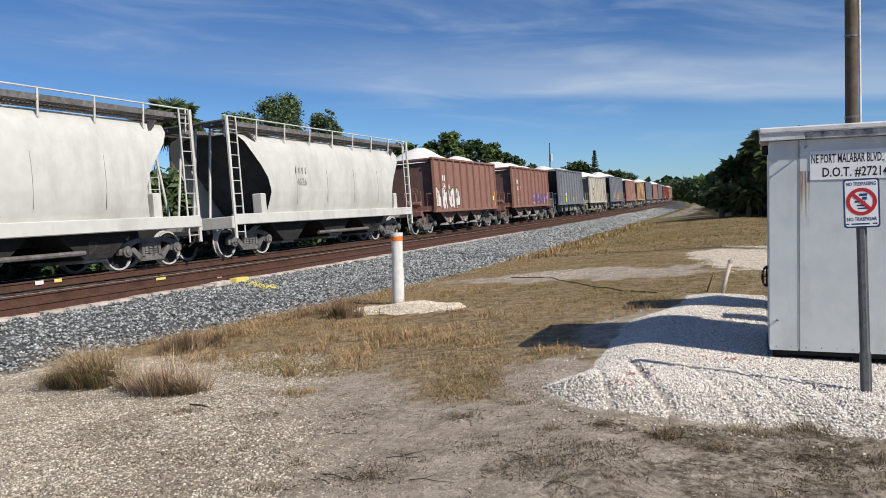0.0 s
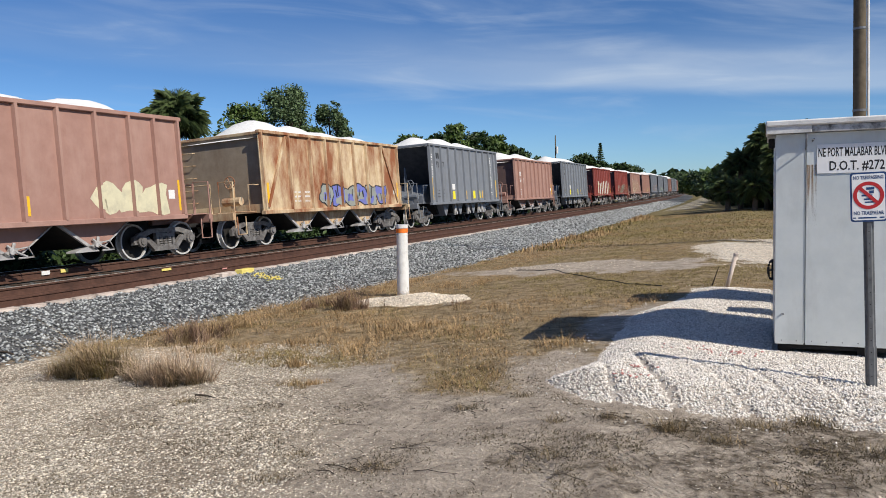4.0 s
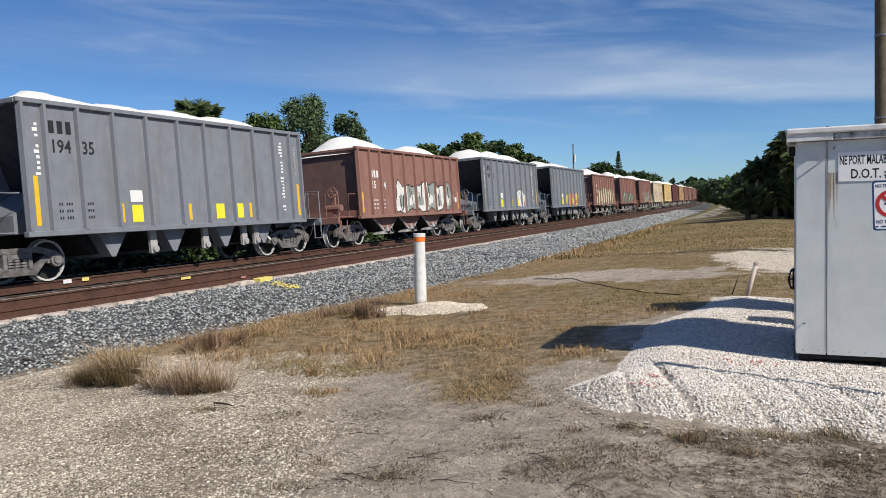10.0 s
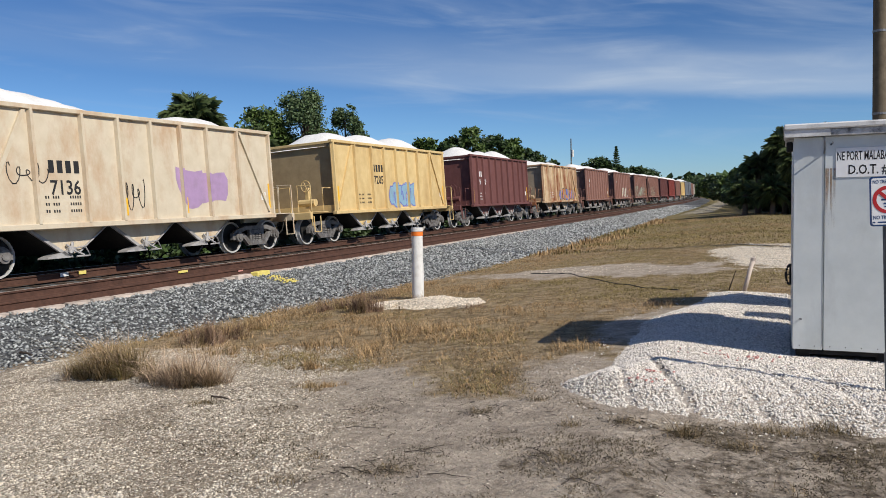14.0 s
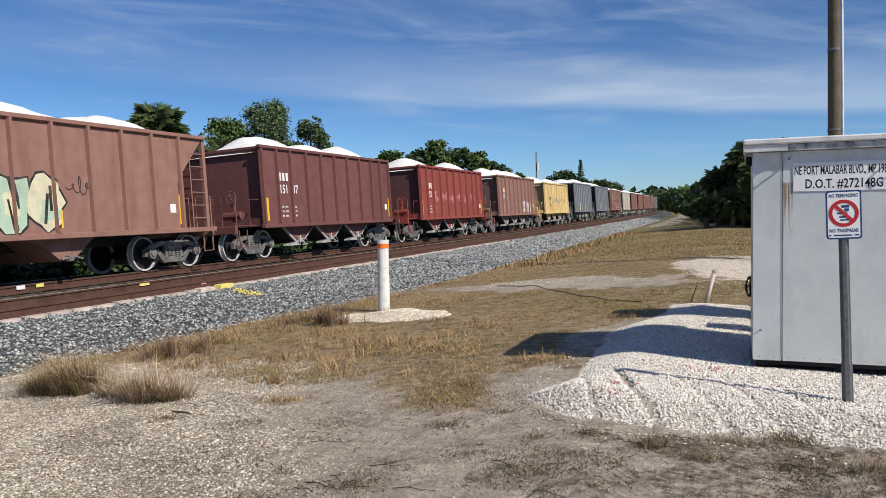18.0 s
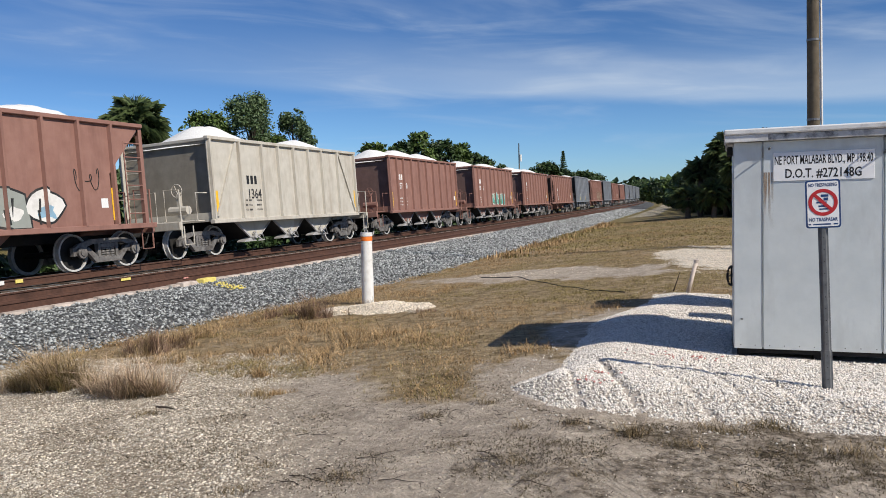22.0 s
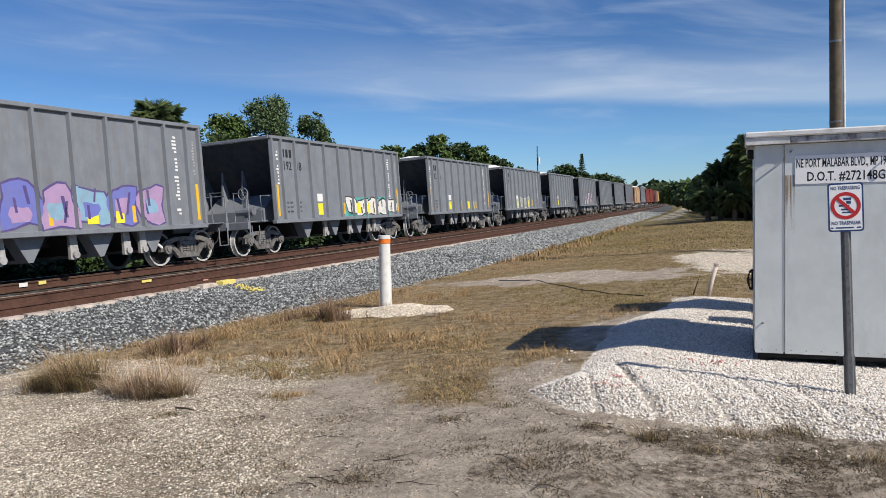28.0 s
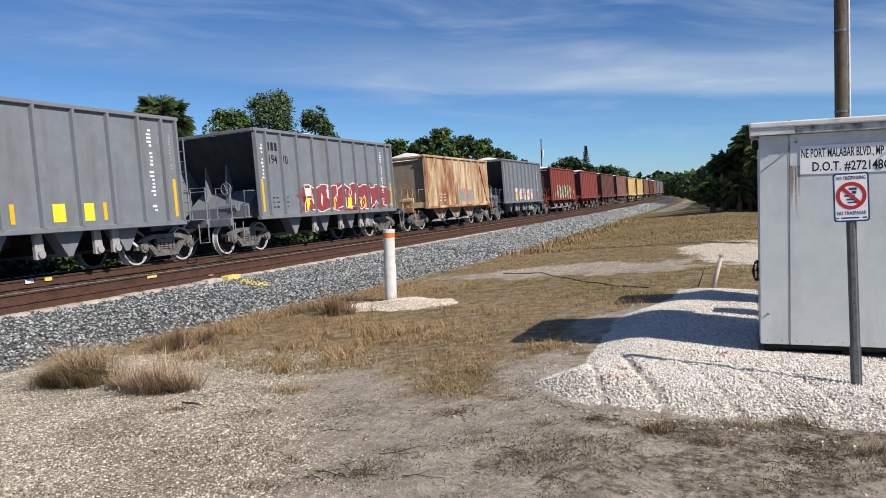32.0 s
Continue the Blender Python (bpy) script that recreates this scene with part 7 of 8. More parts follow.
def white_car(paint, far=False):
    """Covered hopper with bulging white sides, a roof walkway and open end cages."""
    car = holder("covered_hopper_car")
    mat = CAR_PAINT[paint]
    half = HALF_BODY["white"]
    prof = [(1.34, SILL + 0.06), (1.42, SILL + 0.12), (1.52, 1.55), (1.595, 1.92), (1.60, 2.0), (1.61, 2.4), (1.59, 2.8), (1.54, 3.2), (1.45, 3.5), (1.25, 3.72), (0.8, 3.86), (0.3, 3.90)]
    prof = [(-x, z) for x, z in reversed(prof)] + prof
    prof = prof[::-1]

    def edge(z):
        """How far the side sheet reaches towards the car's end at that height: cut back in a curve below."""
        return float(np.interp(z, [1.1, 1.35, 1.8, 2.2, 2.7, 3.3, 3.9], [4.62, 4.56, 4.40, 4.40, 4.75, 5.30, 5.60]))
    b = bmesh.new()
    rings = []
    for y in (-1.0, -0.92, -0.5, 0.5, 0.92, 1.0):
        rings.append([b.verts.new((x, y * edge(z), z)) for x, z in prof])
    n = len(prof)
    for r0, r1 in zip(rings, rings[1:]):
        for k in range(n - 1):
            b.faces.new((r0[k], r0[k + 1], r1[k + 1], r1[k]))
    bmesh.ops.recalc_face_normals(b, faces=b.faces)
    part("body", b, mat, car, "bulging white car body", True)
    for sx in (1, -1):
        part("side_sill", boxed(min(sx * 1.42, sx * 1.62), max(sx * 1.42, sx * 1.62), -6.3, 6.3, SILL - 0.10, SILL + 0.22, 0.02), mat, car)
        for s in (-1, 1):
            for y, r in ((half - 0.05, 0.055), (half - 0.48, 0.026)):
                part("ladder_rail", tubed([(sx * 1.55, s * y, SILL - 0.5), (sx * 1.55, s * y, 4.18)], r, 6), mat, car)
            g = bmesh.new()
            for k in range(9):
                tube(g, [(sx * 1.55, s * (half - 0.05), 0.75 + k * 0.38), (sx * 1.55, s * (half - 0.48), 0.75 + k * 0.38)], 0.014, 5)
            part("ladder_rungs", g, mat, car)["kind"] = "stuff"
    for s in (-1, 1):
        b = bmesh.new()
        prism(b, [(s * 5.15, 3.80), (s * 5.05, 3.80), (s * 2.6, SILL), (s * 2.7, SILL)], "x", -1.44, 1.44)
        part("slope_sheet", b, M_ENDSHADE, car, "end slope sheet, its shade put into the colour")
        part("end_sill", boxed(-1.55, 1.55, s * half - 0.09, s * half + 0.09, 0.86, 1.22, 0.02), mat, car)
        for x in (-0.6, 0.0, 0.6):
            part("end_brace", tubed([(x, s * (half - 0.1), 1.1), (x * 0.9, s * (half - 0.55), 4.0)], 0.04, 6), mat, car)
        part("end_walk", boxed(-1.5, 1.5, min(s * half, s * (half - 0.55)), max(s * half, s * (half - 0.55)), 4.04, 4.08), M_STEEL, car)
        part("platform_box", boxed(1.20, 1.56, s * 4.78 - 0.13, s * 4.78 + 0.13, 1.15, 1.90, 0.03), mat, car)
    # roof walkways: open grid held on posts along both edges
    for sx in (1, -1):
        part("walk_rail", tubed([(sx * 1.46, -half, 4.20), (sx * 1.46, half, 4.20)], 0.025, 6), mat, car)
        wb = bmesh.new()
        for k in range(110):
            y = -half + 0.06 + k * (2 * half - 0.12) / 109
            box(wb, min(sx * 0.62, sx * 1.42), max(sx * 0.62, sx * 1.42), y - 0.014, y + 0.014, 3.94, 4.06)
        for x in (0.62, 1.0, 1.42):
            box(wb, min(sx * x, sx * (x + 0.03)), max(sx * x, sx * (x + 0.03)), -half + 0.02, half - 0.02, 3.93, 4.07)
        part("walkway_grating", wb, M_STEEL, car, "grey steel roof walkway grating")["kind"] = "stuff"
        first = part("rail_post", tubed([(sx * 1.40, 0, 3.58), (sx * 1.46, 0, 4.20)], 0.030, 5), mat, car)
        for k in range(9):
            y = -half + 0.1 + k * (2 * half - 0.2) / 8
            if k == 0:
                first.location.y = y
            else:
                share("rail_post", first, car, pose(0, y, 0))
    for k in range(4):
        part("roof_hatch", boxed(-0.3, 0.3, -4.6 + k * 2.6, -3.2 + k * 2.6, 3.89, 3.98, 0.02), mat, car)
    for y in (-3.0, 0.0, 3.0):
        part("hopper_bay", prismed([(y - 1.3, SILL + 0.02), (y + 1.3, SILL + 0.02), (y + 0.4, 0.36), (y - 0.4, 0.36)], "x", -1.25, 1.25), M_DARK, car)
        part("outlet_gate", boxed(-0.6, 1.15, y - 0.35, y + 0.35, 0.27, 0.36, 0.02), M_GREYSTEEL, car)
    part("train_pipe", tubed([(1.25, -1.2, 0.52), (1.25, 2.6, 0.52)], 0.06, 8), M_STEEL, car)
    part("brake_gear", boxed(0.9, 1.25, 2.7, 3.4, 0.45, 0.80, 0.04), M_STEEL, car)
    # curved seams pressed into the sides
    for y in (-2.9, -0.9, 1.1, 3.1):
        part("side_seam", tubed([(1.562, y, 1.55), (1.604, y, 2.0), (1.614, y, 2.4), (1.594, y, 2.8)], 0.009, 5), M_GREYSTEEL, car)
    finish(car, "white", 4.95, 6.2, mat, far)
    return car, [], half


MAKERS = {"white": white_car, "flat": flat_car, "braced": braced_car, "plain": plain_car, "grey": grey_car, "open": open_car}
WORDS = {"white": "dusty white covered hopper car on the track", "grey": "grey open hopper car heaped with white limestone",
         "brown": "brown open hopper car heaped with white limestone", "rosy": "faded rosy brown hopper car heaped with limestone",
         "maroon": "dark maroon open hopper car heaped with limestone", "red": "dull red open hopper car heaped with limestone",
         "beige": "beige braced hopper car heaped with white limestone", "cream": "cream braced hopper car heaped with white limestone",
         "yellow": "yellow open hopper car heaped with white limestone", "rusty": "rust-streaked yellow hopper car heaped with limestone"}

# kind, paint, number in two groups, and the sprayed work on it: from, to, low, high, shapes, fills, edge, backing
CARS = [
    ("white", "white", "", ""), ("white", "white", "46 26", ""),
    ("flat", "brown", "154 16", (-4.7, -1.3, 1.1, 2.2, 5, ("white",), "black", None)),
    ("flat", "brown", "180 02", (0.2, 4.4, 1.15, 1.85, 6, ("lilac", "purple"), "brownish", None)),
    ("grey", "grey", "192 19", ""), ("braced", "beige", "404", ""),
    ("grey", "grey", "193 04", (-2.6, 4.8, 1.1, 2.2, 8, ("yellow", "yellow", "pink"), "purple", "lilac")),
    ("flat", "rosy", "154 64", (1.9, 4.2, 1.2, 1.9, 3, ("cream",), "rosyish", None)), ("braced", "rusty", "", (-1.5, 3.6, 1.1, 1.9, 6, ("grey", "blue"), "black", None)),
    ("grey", "grey", "192 47", ""), ("flat", "rosy", "181 01", ""), ("grey", "grey", "194 14", ""),
    ("flat", "red", "", (-2.6, 3.9, 1.1, 2.35, 7, ("cream", "white"), "white", "cream")),
    ("flat", "red", "151 28", (-2.2, 4.5, 1.1, 2.1, 6, ("grey", "green"), "cream", "grey")),
    ("flat", "rosy", "", (-3.4, 3.6, 1.1, 2.75, 4, ("cream",), "black", "white")),
    ("flat", "rosy", "54 45", (-0.6, 3.2, 1.1, 1.7, 6, ("yellow", "cream"), "black", None)),
    ("grey", "grey", "", (-3.2, 4.4, 1.1, 2.25, 5, ("white", "orange", "pink"), "black", "purple")),
    ("grey", "grey", "195 73", (-0.9, 4.0, 1.1, 1.85, 8, ("lime", "lime", "lime", "sky"), "mint", None)),
    ("grey", "grey", "194 35", ""),
    ("flat", "brown", "15 14", (-1.8, 3.9, 1.1, 2.4, 6, ("white", "grey"), "black", None)),
    ("grey", "grey", "194 32", (0.6, 2.3, 1.1, 2.2, 1, ("white",), "black", None)),
    ("grey", "grey", "", (-0.9, 2.6, 1.1, 2.0, 4, ("yellow", "orange", "pink"), "orange", None)),
    ("flat", "brown", "154 27", (-3.4, 4.3, 1.1, 2.4, 7, ("cream",), "green", "mint")),
    ("flat", "brown", "", (-3.5, 3.2, 1.1, 2.1, 6, ("teal", "mint", "green"), "black", "green")),
    ("flat", "brown", "180 17", (-1.3, 4.0, 1.1, 2.3, 7, ("teal", "mint"), "white", "mint")),
    ("braced", "cream", "71 36", (0.9, 2.7, 1.4, 2.4, 2, ("lilac",), "lilac", None)),
    ("braced", "yellow", "72 05", (-0.6, 1.6, 1.1, 2.1, 3, ("sky",), "blue", None)),
    ("flat", "maroon", "59 70", ""), ("braced", "rusty", "", (-0.4, 3.8, 1.1, 1.9, 5, ("blue", "orange"), "black", None)),
    ("flat", "brown", "157 44", ""), ("flat", "brown", "181 04", (-0.3, 2.7, 1.15, 2.1, 4, ("cream", "white"), "white", None)),
    ("flat", "brown", "158 41", (-4.4, 4.4, 1.1, 2.35, 8, ("mint", "mint", "grey"), "black", None)),
    ("open", "brown", "16 11", (-3.6, 0.7, 1.1, 2.4, 5, ("cream", "mint"), "black", None)),
    ("flat", "maroon", "151 37", ""), ("flat", "red", "152 82", "tags"),
    ("flat", "brown", "157 08", (1.1, 3.6, 1.15, 2.0, 3, ("cream", "lilac"), "lilac", None)),
    ("plain", "yellow", "72 38", "tags"), ("grey", "grey", "93 15", ""), ("grey", "grey", "192 14", ""),
    ("open", "brown", "160 55", (-3.7, 0.3, 2.35, 3.35, 4, ("green",), "cream", "cream")), ("braced", "beige", "1364", ""),
    ("flat", "brown", "157 20", ""), ("flat", "brown", "180 05", (-1.0, 2.6, 1.1, 1.9, 4, ("green", "teal"), "white", None)),
    ("flat", "brown", "155 93", ""), ("open", "brown", "160 02", ""), ("grey", "grey", "192 05", ""),
    ("open", "brown", "160 12", (-0.4, 3.9, 1.15, 2.2, 5, ("mint", "green"), "cream", None)), ("grey", "grey", "192 15", ""),
    ("open", "brown", "160 20", (0.2, 3.2, 1.15, 1.9, 4, ("white",), "cream", None)), ("flat", "brown", "156 33", ""),
    ("grey", "grey", "195 90", (-1.4, 3.4, 1.1, 2.15, 5, ("blue", "lilac", "sky"), "purple", None)),
    ("grey", "grey", "192 18", (0.0, 4.4, 1.1, 1.8, 5, ("white",), "black", "teal")),
    ("grey", "grey", "192 31", ""), ("grey", "grey", "195 83", (-2.3, 1.6, 1.15, 1.8, 5, ("grey",), "white", None)),
    ("grey", "grey", "195 30", ""), ("grey", "grey", "193 35", (-1.0, 3.2, 1.1, 2.3, 5, ("lilac", "white"), "black", None)),
    ("grey", "grey", "194 44", ""), ("grey", "grey", "194 95", ""),
    ("grey", "grey", "194 70", (-2.2, 4.4, 1.1, 2.1, 6, ("red", "red"), "white", "red")),
    ("braced", "rusty", "", (-0.2, 2.2, 1.2, 1.9, 3, ("teal", "pink"), "pink", None)),
    ("grey", "grey", "", (-2.0, 2.6, 1.1, 1.9, 5, ("pink", "white"), "white", None)),
    ("flat", "red", "", (-3.0, 3.2, 1.1, 2.2, 6, ("green", "mint"), "cream", None)),
    ("flat", "red", "", ""), ("flat", "maroon", "", ""), ("flat", "brown", "", ""), ("braced", "yellow", "", ""), ("braced", "yellow", "", ""),
    ("flat", "brown", "", ""), ("flat", "maroon", "", ""), ("flat", "brown", "", ""), ("grey", "grey", "", ""), ("grey", "grey", "", ""),
    ("flat", "brown", "", ""), ("flat", "rosy", "", ""), ("grey", "grey", "", ""), ("flat", "brown", "", ""), ("braced", "beige", "", ""),
    ("flat", "brown", "", ""), ("grey", "grey", "", ""), ("flat", "maroon", "", ""), ("flat", "brown", "", "")]

TRAIN = []
# a second painted work on the same side
MORE_ART = {39: (-1.5, 3.0, 1.1, 1.95, 5, ("grey", "white", "sky"), "black", None)}
# thin black scrawls beside the larger painted work
SCRAWLS = {25: [(-3.9, 1.9, 0.9, 0.5), (-0.9, 1.3, 0.6, 0.8)], 16: [(3.0, 1.3, 0.8, 0.5)], 30: [(3.2, 1.7, 0.5, 0.4), (2.2, 1.3, 0.8, 0.3)], 32: [(0.9, 1.9, 0.7, 0.5)],
           22: [(-3.6, 1.7, 0.5, 0.4)], 39: [(3.4, 1.9, 0.8, 0.6)], 42: [(3.0, 1.3, 0.9, 0.4)]}


def side_text(car, text, y, z, size, mat, squeeze=0.9, x=HALF_W + 0.004):
    return lettering("car_number", text, size, mat, facing(x, y, z, (0, 1, 0), (0, 0, 1)), car, "LEFT", squeeze)


def upright_bar(car, y, z0, z1, w, mat, pieces, gaps=()):
    """A line of upright lettering as plain strokes one above another, with word gaps."""
    b = bmesh.new()
    rnd = random.Random(pieces)
    step = (z1 - z0) / pieces
    for k in range(pieces):
        if k in gaps:
            continue
        z = z0 + k * step
        tall = rnd.choice((0.55, 0.62, 0.95))
        box(b, HALF_W + 0.003, HALF_W + 0.0055, y + w / 2 - w * tall, y + w / 2, z + 0.15 * step, z + rnd.uniform(0.62, 0.8) * step)
    part("owner_bars", b, mat, car)["kind"] = "stuff"


def make_train():
    masters, middle, last = {}, 24.781, None
    for i, (kind, paint, number, art) in enumerate(CARS):
        if last is None:
            middle -= (PITCH[kind] + PITCH[CARS[1][0]]) / 2
        else:
            middle += (PITCH[kind] + PITCH[last]) / 2
        last = kind
        far = i > 61
        key = (kind, paint, far)
        if key not in masters:
            LEAN[0] = far
            masters[key] = MAKERS[kind](paint, far)
            car, ribs, half = masters[key]
        else:
            master, ribs, half = masters[key]
            car = None
        TRAIN.append([car, key, middle + SHIFT.get(kind, 0.0), ribs, half])
    for i, (kind, paint, number, art) in enumerate(CARS):
        car, key, middle, ribs, half = TRAIN[i]
        if car is None:
            TRAIN[i][0] = copy_thing(masters[key][0], Matrix.Identity(4))
    for i, (kind, paint, number, art) in enumerate(CARS):
        car, key, middle, ribs, half = TRAIN[i]
        note = ", sprayed with graffiti" if isinstance(art, tuple) else ""
        tagged(car, WORDS[paint] + note, "freight car", "train of hopper cars")
        if kind != "white":
            big = i < 44
            rnd = random.Random(i)
            add_heap(car, HALF_BODY[kind] - 0.1, rnd.uniform(0.52, 0.72) if big else rnd.uniform(0.24, 0.38), i, TOPS[kind], rnd.choice((2, 3, 3, 4)))
        if i > 61:
            continue
        ink = M_BLACK if paint in ("grey", "cream", "yellow", "beige", "white") else M_WHITE
        if number and kind != "white":
            groups = number.split()
            col = (ribs[1] + 0.12, ribs[2] + 0.09) if kind in ("grey", "flat") else (ribs[2] + 0.15, ribs[2] + 0.15)
            z = {"grey": 3.0, "plain": 1.90}.get(kind, 2.35)
            col = (ribs[1] + 0.2, col[1]) if kind == "plain" else col
            if paint in ("beige", "cream"):
                col, z = (ribs[1] + 0.36, col[1]), 2.0
            if kind == "open":
                col, z = (ribs[1] + 0.12, ribs[2] + 0.1), 1.98
            # owner's initials as plain bars, then the number below
            bars(car, [(col[0] + k * 0.215, z + 0.17, 0.135, 0.27) for k in range(3 if paint not in ("cream", "yellow") else 4)], ink, "owner_mark")
            if kind in ("grey", "flat", "open"):
                side_text(car, groups[0], col[0], z - 0.12, 0.40, ink)
                if len(groups) > 1:
                    side_text(car, groups[1], col[1], z - 0.12, 0.40, ink)
            else:
                side_text(car, "".join(groups), col[0], z - 0.16, 0.44, ink)
        if kind == "white":
            if number:
                side_text(car, "4626", -2.9, 2.28, 0.34, M_GREYSTEEL, x=1.625)
                bars(car, [(-2.95 + k * 0.2, 2.56, 0.04, 0.22) for k in range(4)], M_GREYSTEEL, "owner_mark", 0.028)
            continue
        low = SILL + 0.2
        bars(car, [(ribs[1] + 0.22 + k * 0.062, low + 0.06 + r * 0.15, 0.034, 0.06) for k in (0, 1, 3, 4, 5, 10, 11, 12, 13, 14) for r in range(3)], ink)
        if kind == "grey":
            add_stripes(car, [(-half + 0.30, 1.05), (ribs[3] + 0.12, 0.45), (ribs[5] + 0.30, 0.42), (ribs[8] - 0.28, 0.42), (half - 0.24, 1.0)], half)
            for y in (ribs[3] + 0.58, 0.98, 1.80):
                part("placard", boxed(HALF_W + 0.003, HALF_W + 0.006, y - 0.17, y + 0.17, SILL + 0.14, SILL + 0.55), M_LABEL, car, "yellow placard")
            part("notice", boxed(HALF_W + 0.003, HALF_W + 0.006, ribs[3] + 0.39, ribs[3] + 0.77, SILL + 0.62, SILL + 0.90), M_WHITE, car, "white notice")
            upright_bar(car, -half + 0.38, 2.25, 3.40, 0.13, M_WHITE, 10, (6,))
            upright_bar(car, ribs[9] + 0.40, 1.35, 3.50, 0.17, M_WHITE, 22, (2, 3, 11, 16))
            upright_bar(car, half - 0.30, 2.45, 3.40, 0.10, M_GREYSTEEL, 12, (2,))
        else:
            add_stripes(car, [(-half + 0.30, 0.75), (ribs[3] + 0.12, 0.42), (ribs[5] + 0.12, 0.42), (half - 0.14, 0.80)], half)
            part("notice", boxed(HALF_W + 0.003, HALF_W + 0.006, half - 0.55, half - 0.33, SILL + 0.45, SILL + 0.68), M_WHITE, car)
        if art == "tags":
            tags(car, [((-3.0 if paint == "red" else -1.9) + k * 1.16, 1.75 + 0.12 * (k % 2), 0.70, 0.5) for k in range(6 if paint == "red" else 5)], SPRAY["pink" if paint == "red" else "grey"], i)
        elif art:
            y0, y1, z0, z1, n, fills, edge, back = art
            edge = {"brownish": "purple", "rosyish": "cream"}.get(edge, edge)
            if i in SCRAWLS:
                tags(car, SCRAWLS[i], SPRAY["black"], 300 + i)
            graffiti(car, ribs, y0, y1, max(z0, SILL + 0.05), z1, n, fills, edge, back, 100 + i)
            if i in MORE_ART:
                y0, y1, z0, z1, n, fills, edge, back = MORE_ART[i]
                graffiti(car, ribs, y0, y1, max(z0, SILL + 0.05), z1, n, fills, edge, back, 200 + i)


make_train()

# ---- small things along the track ----


def make_ties():
    t = tagged(holder("track_ties", pose(0, 0, 0)), "concrete ties under the rails, ends in the ballast", "ties", kind="structure")
    first = None
    for k in range(170):
        s = 3.0 + k * 0.61
        m = Matrix.Translation(on_track(s, -HALF_GAUGE, -0.411 - HALF_GAUGE * FALL)) @ Matrix.Rotation(s / RADIUS, 4, "Z") @ Matrix.Rotation(radians(-CANT), 4, "Y")
        if first is None:
            first = part("tie", prismed([(-0.13, -0.16), (0.13, -0.16), (0.11, 0.02), (-0.11, 0.02)], "x", -1.24, 1.24), M_TIEDARK, t)
            first.matrix_basis = m
        else:
            share("tie", first, t, m)


make_ties()


def make_blocks():
    """Pale timber pieces that hold up the outer spare rail."""
    rnd = random.Random(8)
    first = None
    for k in range(70):
        s = 4.0 + k * 0.61
        m = Matrix.Translation(on_track(s, 1.68 + rnd.uniform(-0.02, 0.03), -0.657 + rnd.uniform(-0.01, 0.01))) @ Matrix.Rotation(s / RADIUS + rnd.uniform(-0.05, 0.05), 4, "Z")
        if first is None:
            h = tagged(holder("support_block", m), "pale weathered timber block under the spare rail", "timber block", "blocks under the spare rail")
            part("timber", prismed([(-0.12, -0.26), (0.02, -0.26), (0.10, -0.20), (0.155, -0.08), (0.155, 0.08), (0.10, 0.20), (0.02, 0.26), (-0.12, 0.26)], "z", -0.06, 0.05), M_BLOCK, h)
            first = h
        else:
            copy_thing(first, m)


make_blocks()


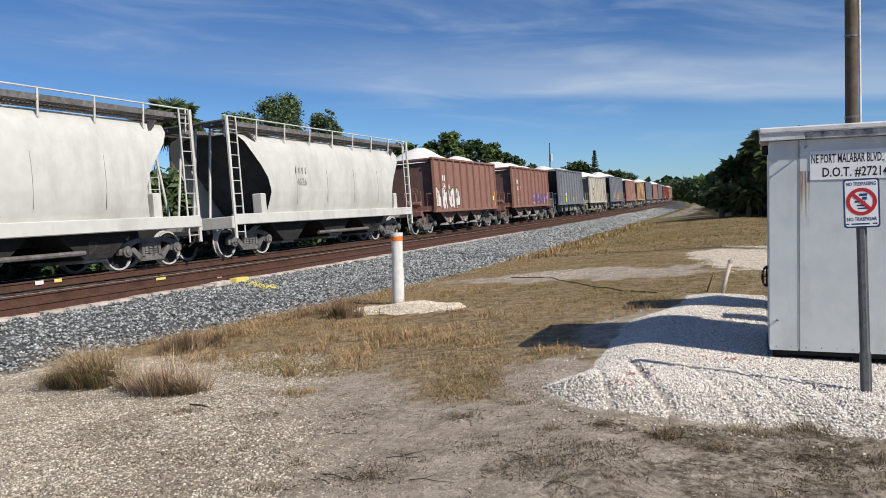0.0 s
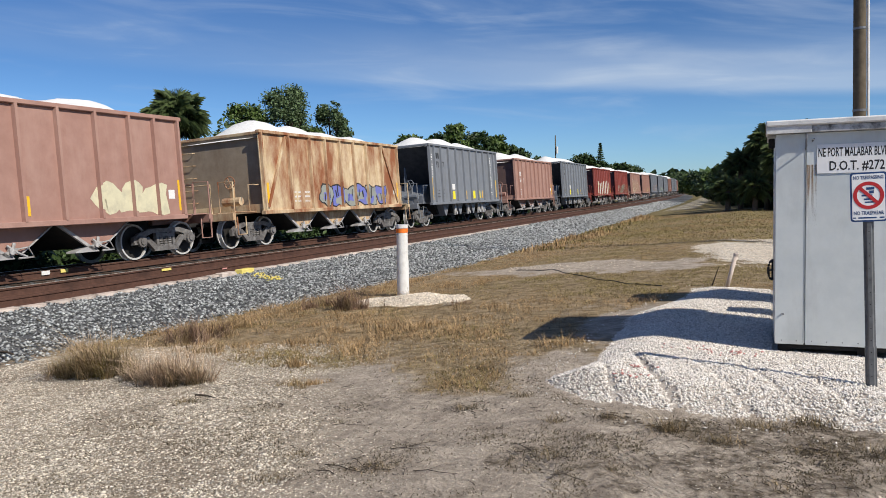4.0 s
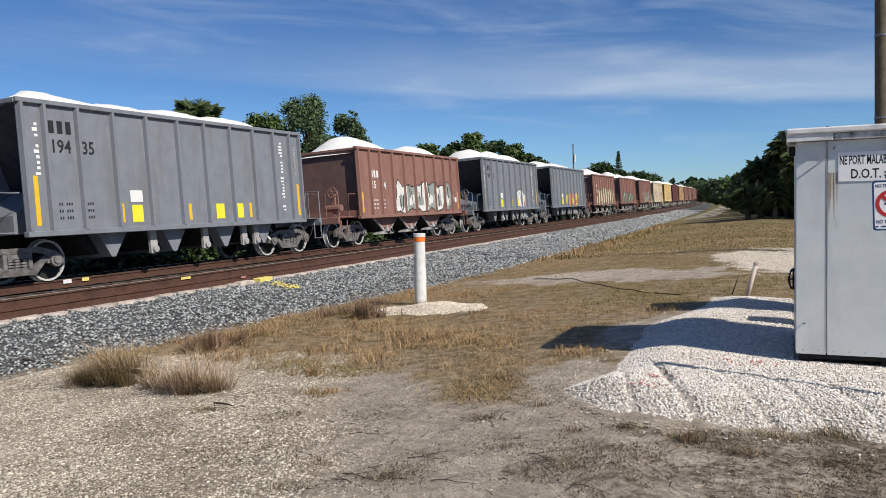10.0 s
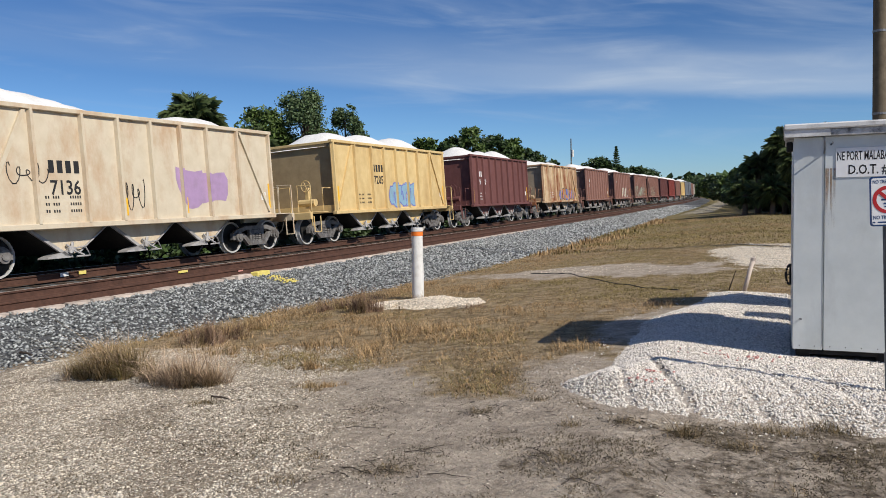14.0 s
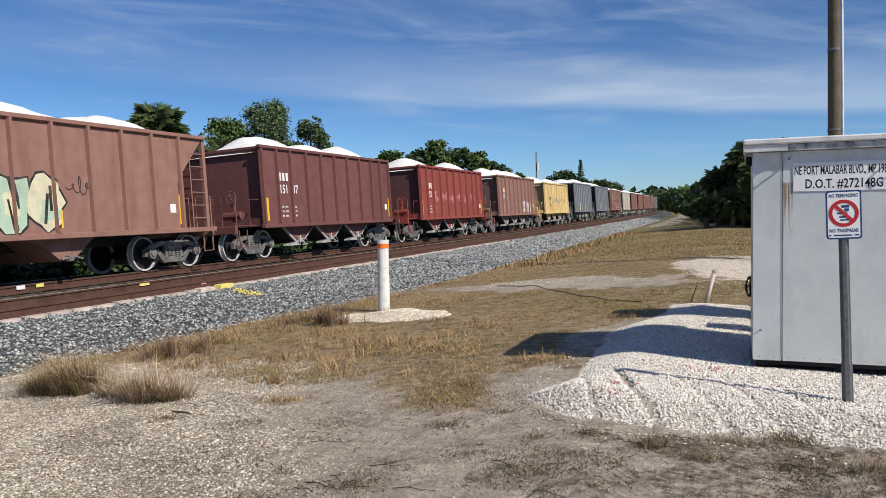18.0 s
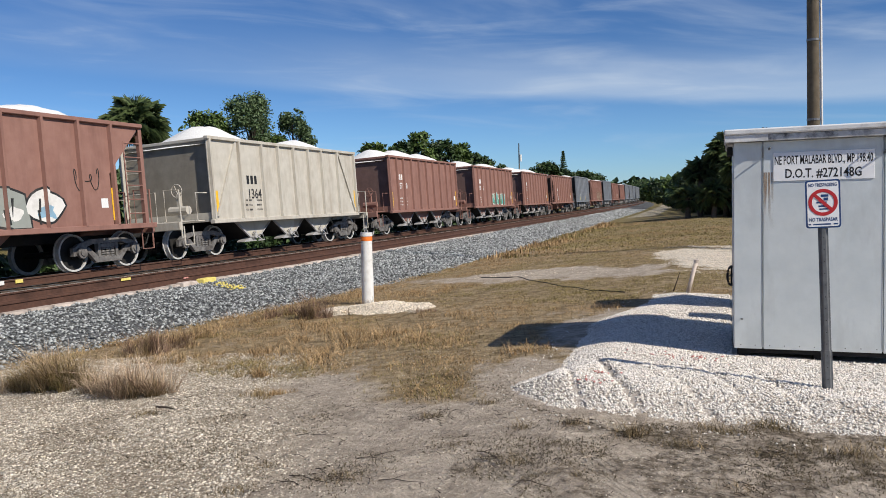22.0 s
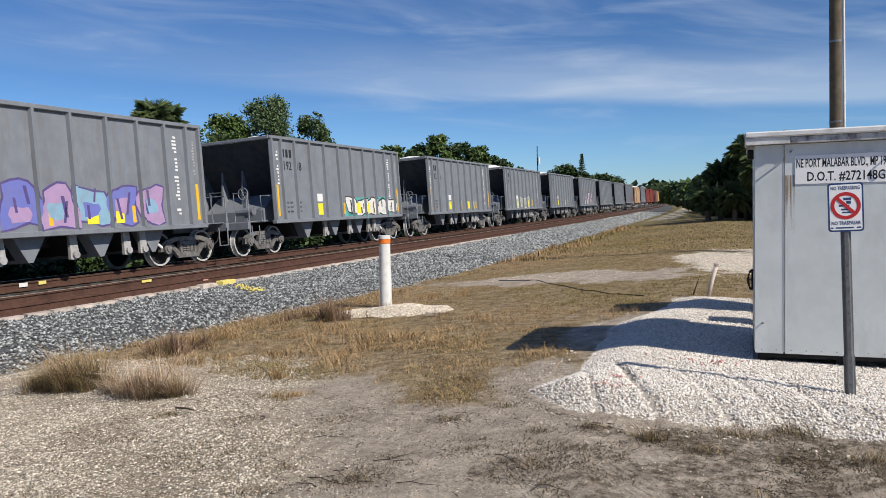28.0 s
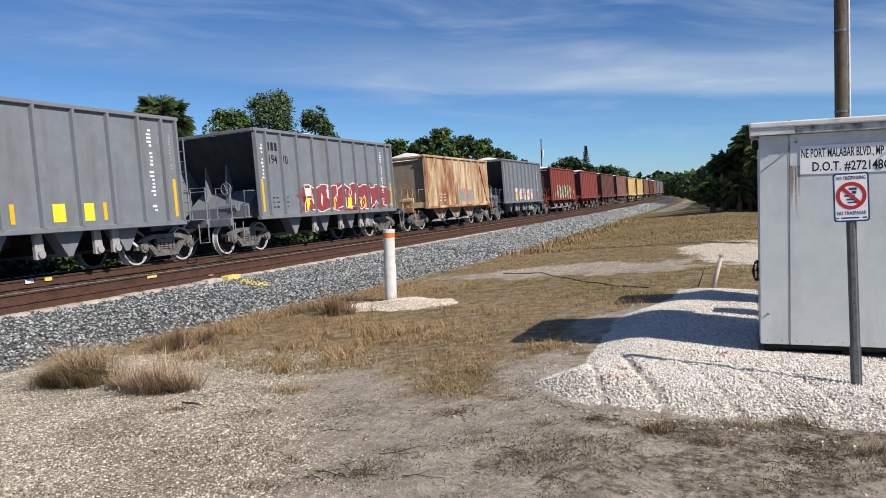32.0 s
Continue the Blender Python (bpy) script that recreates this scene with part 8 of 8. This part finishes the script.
def make_marks():
    """Survey paint on the rails and the stones."""
    m = tagged(holder("yellow_block", Matrix.Translation(on_track(17.2, 1.86, -0.635)) @ Matrix.Rotation(radians(4), 4, "Z")), "yellow painted timber block on the ballast", "timber block")
    part("timber", boxed(-0.12, 0.12, -0.32, 0.28, -0.05, 0.10, 0.015), M_SPRAY, m)
    m = tagged(holder("pale_block", Matrix.Translation(on_track(16.4, 1.84, -0.645))), "pale timber block beside a yellow one", "timber block")
    part("timber", boxed(-0.12, 0.12, -0.28, 0.28, -0.05, 0.09, 0.015), M_BLOCK, m)

    def dab(s, off, z, w, h, mat, label):
        ob = link_mesh("paint_mark", boxed(-0.003, 0.003, -w / 2, w / 2, -h / 2, h / 2), mat)
        ob.matrix_basis = Matrix.Translation(on_track(s, off, z)) @ Matrix.Rotation(s / RADIUS, 4, "Z")
        tagged(ob, label, "paint mark", kind="structure")
    dab(12.9, 0.040, -0.225, 0.20, 0.08, M_SPRAY, "yellow paint mark on the running rail")
    dab(12.4, 0.040, -0.225, 0.22, 0.09, M_WHITE, "white paint mark on the running rail")
    dab(15.15, 0.995, -0.385, 0.34, 0.06, M_SPRAY, "yellow paint mark on the spare rail")
    dab(16.8, 1.495, -0.505, 0.20, 0.035, M_SPRAYRED, "faded red paint mark on the spare rail")
    n = 70
    off = 2.3 + 1.3 * RNG.random(n) ** 0.8
    s = 17.0 - 0.5 * (off - 2.3) + RNG.normal(0, 0.17, n)
    a = s / RADIUS
    x, y = -RAIL_X - RADIUS + (RADIUS + off) * np.cos(a), (RADIUS + off) * np.sin(a)
    z = ballast_z(off, y) + 0.03
    tagged(stones("painted_stones", np.stack([x, y, z], -1), RNG.uniform(0.025, 0.045, n), M_SPRAY), "ballast stones sprayed yellow", "paint mark", kind="stuff")
    pts = []
    for cx, cy, r, k in ((-0.42, 7.6, 0.20, 34), (-1.0, 6.42, 0.10, 18), (-0.82, 5.6, 0.08, 14), (-0.95, 6.75, 0.06, 12)):
        for j in range(k):
            px, py = cx + RNG.normal(0, r), cy + RNG.normal(0, r * 0.5)
            pts.append((px, py, float(pad_z(px, py)) + 0.014))
    tagged(stones("red_marked_stones", np.array(pts), RNG.uniform(0.009, 0.017, len(pts)), M_SPRAYRED), "gravel sprayed with red marking paint", "paint mark", kind="stuff")


make_marks()


def make_cables():
    def laid(name, pts, r, top, label):
        out = []
        for (x0, y0), (x1, y1) in zip(pts, pts[1:]):
            for k in range(8):
                x, y = x0 + (x1 - x0) * k / 8, y0 + (y1 - y0) * k / 8 + 0.03 * math.sin(x0 * 9 + k)
                out.append((x, y, float(top(x, y)) + r + 0.004))
        ob = link_mesh(name, tubed(out, r, 6), M_BLACK, smooth=True)
        tagged(ob, label, "cable")
    laid("ground_cable", [(-1.05, 7.04), (-0.47, 7.29), (0.07, 7.26), (0.60, 7.06), (0.80, 6.80)], 0.0035, pad_z, "thin black cable lying across the gravel")
    laid("buried_cable", [(-5.81, 18.64), (-4.67, 18.0), (-2.93, 15.06), (-2.11, 14.02), (-1.53, 13.44)], 0.010, ground_z, "dark cable lying in the grass")


make_cables()

# ---- what moves: the whole train, rolling towards the camera and past it ----
ROLLED = [(0, -0.11), (2, 46.74), (4, 93.79), (6, 140.94), (8, 188.29), (10, 235.41), (12, 282.61), (14, 329.84), (16, 377.01), (18, 424.3), (20, 471.61), (22, 518.92), (24, 566.59), (26, 614.59), (28, 662.41), (30, 710.17), (32, 758)]


def car_pose(s):
    p = on_track(s, -HALF_GAUGE, RAIL_Z - HALF_GAUGE * FALL)
    return Matrix.Translation(p) @ Matrix.Rotation(s / RADIUS, 4, "Z") @ Matrix.Rotation(radians(-CANT), 4, "Y")


def motions():
    for car, key, middle, ribs, half in TRAIN:
        walk(car, [(t, car_pose(middle - d)) for t, d in ROLLED])


motions()
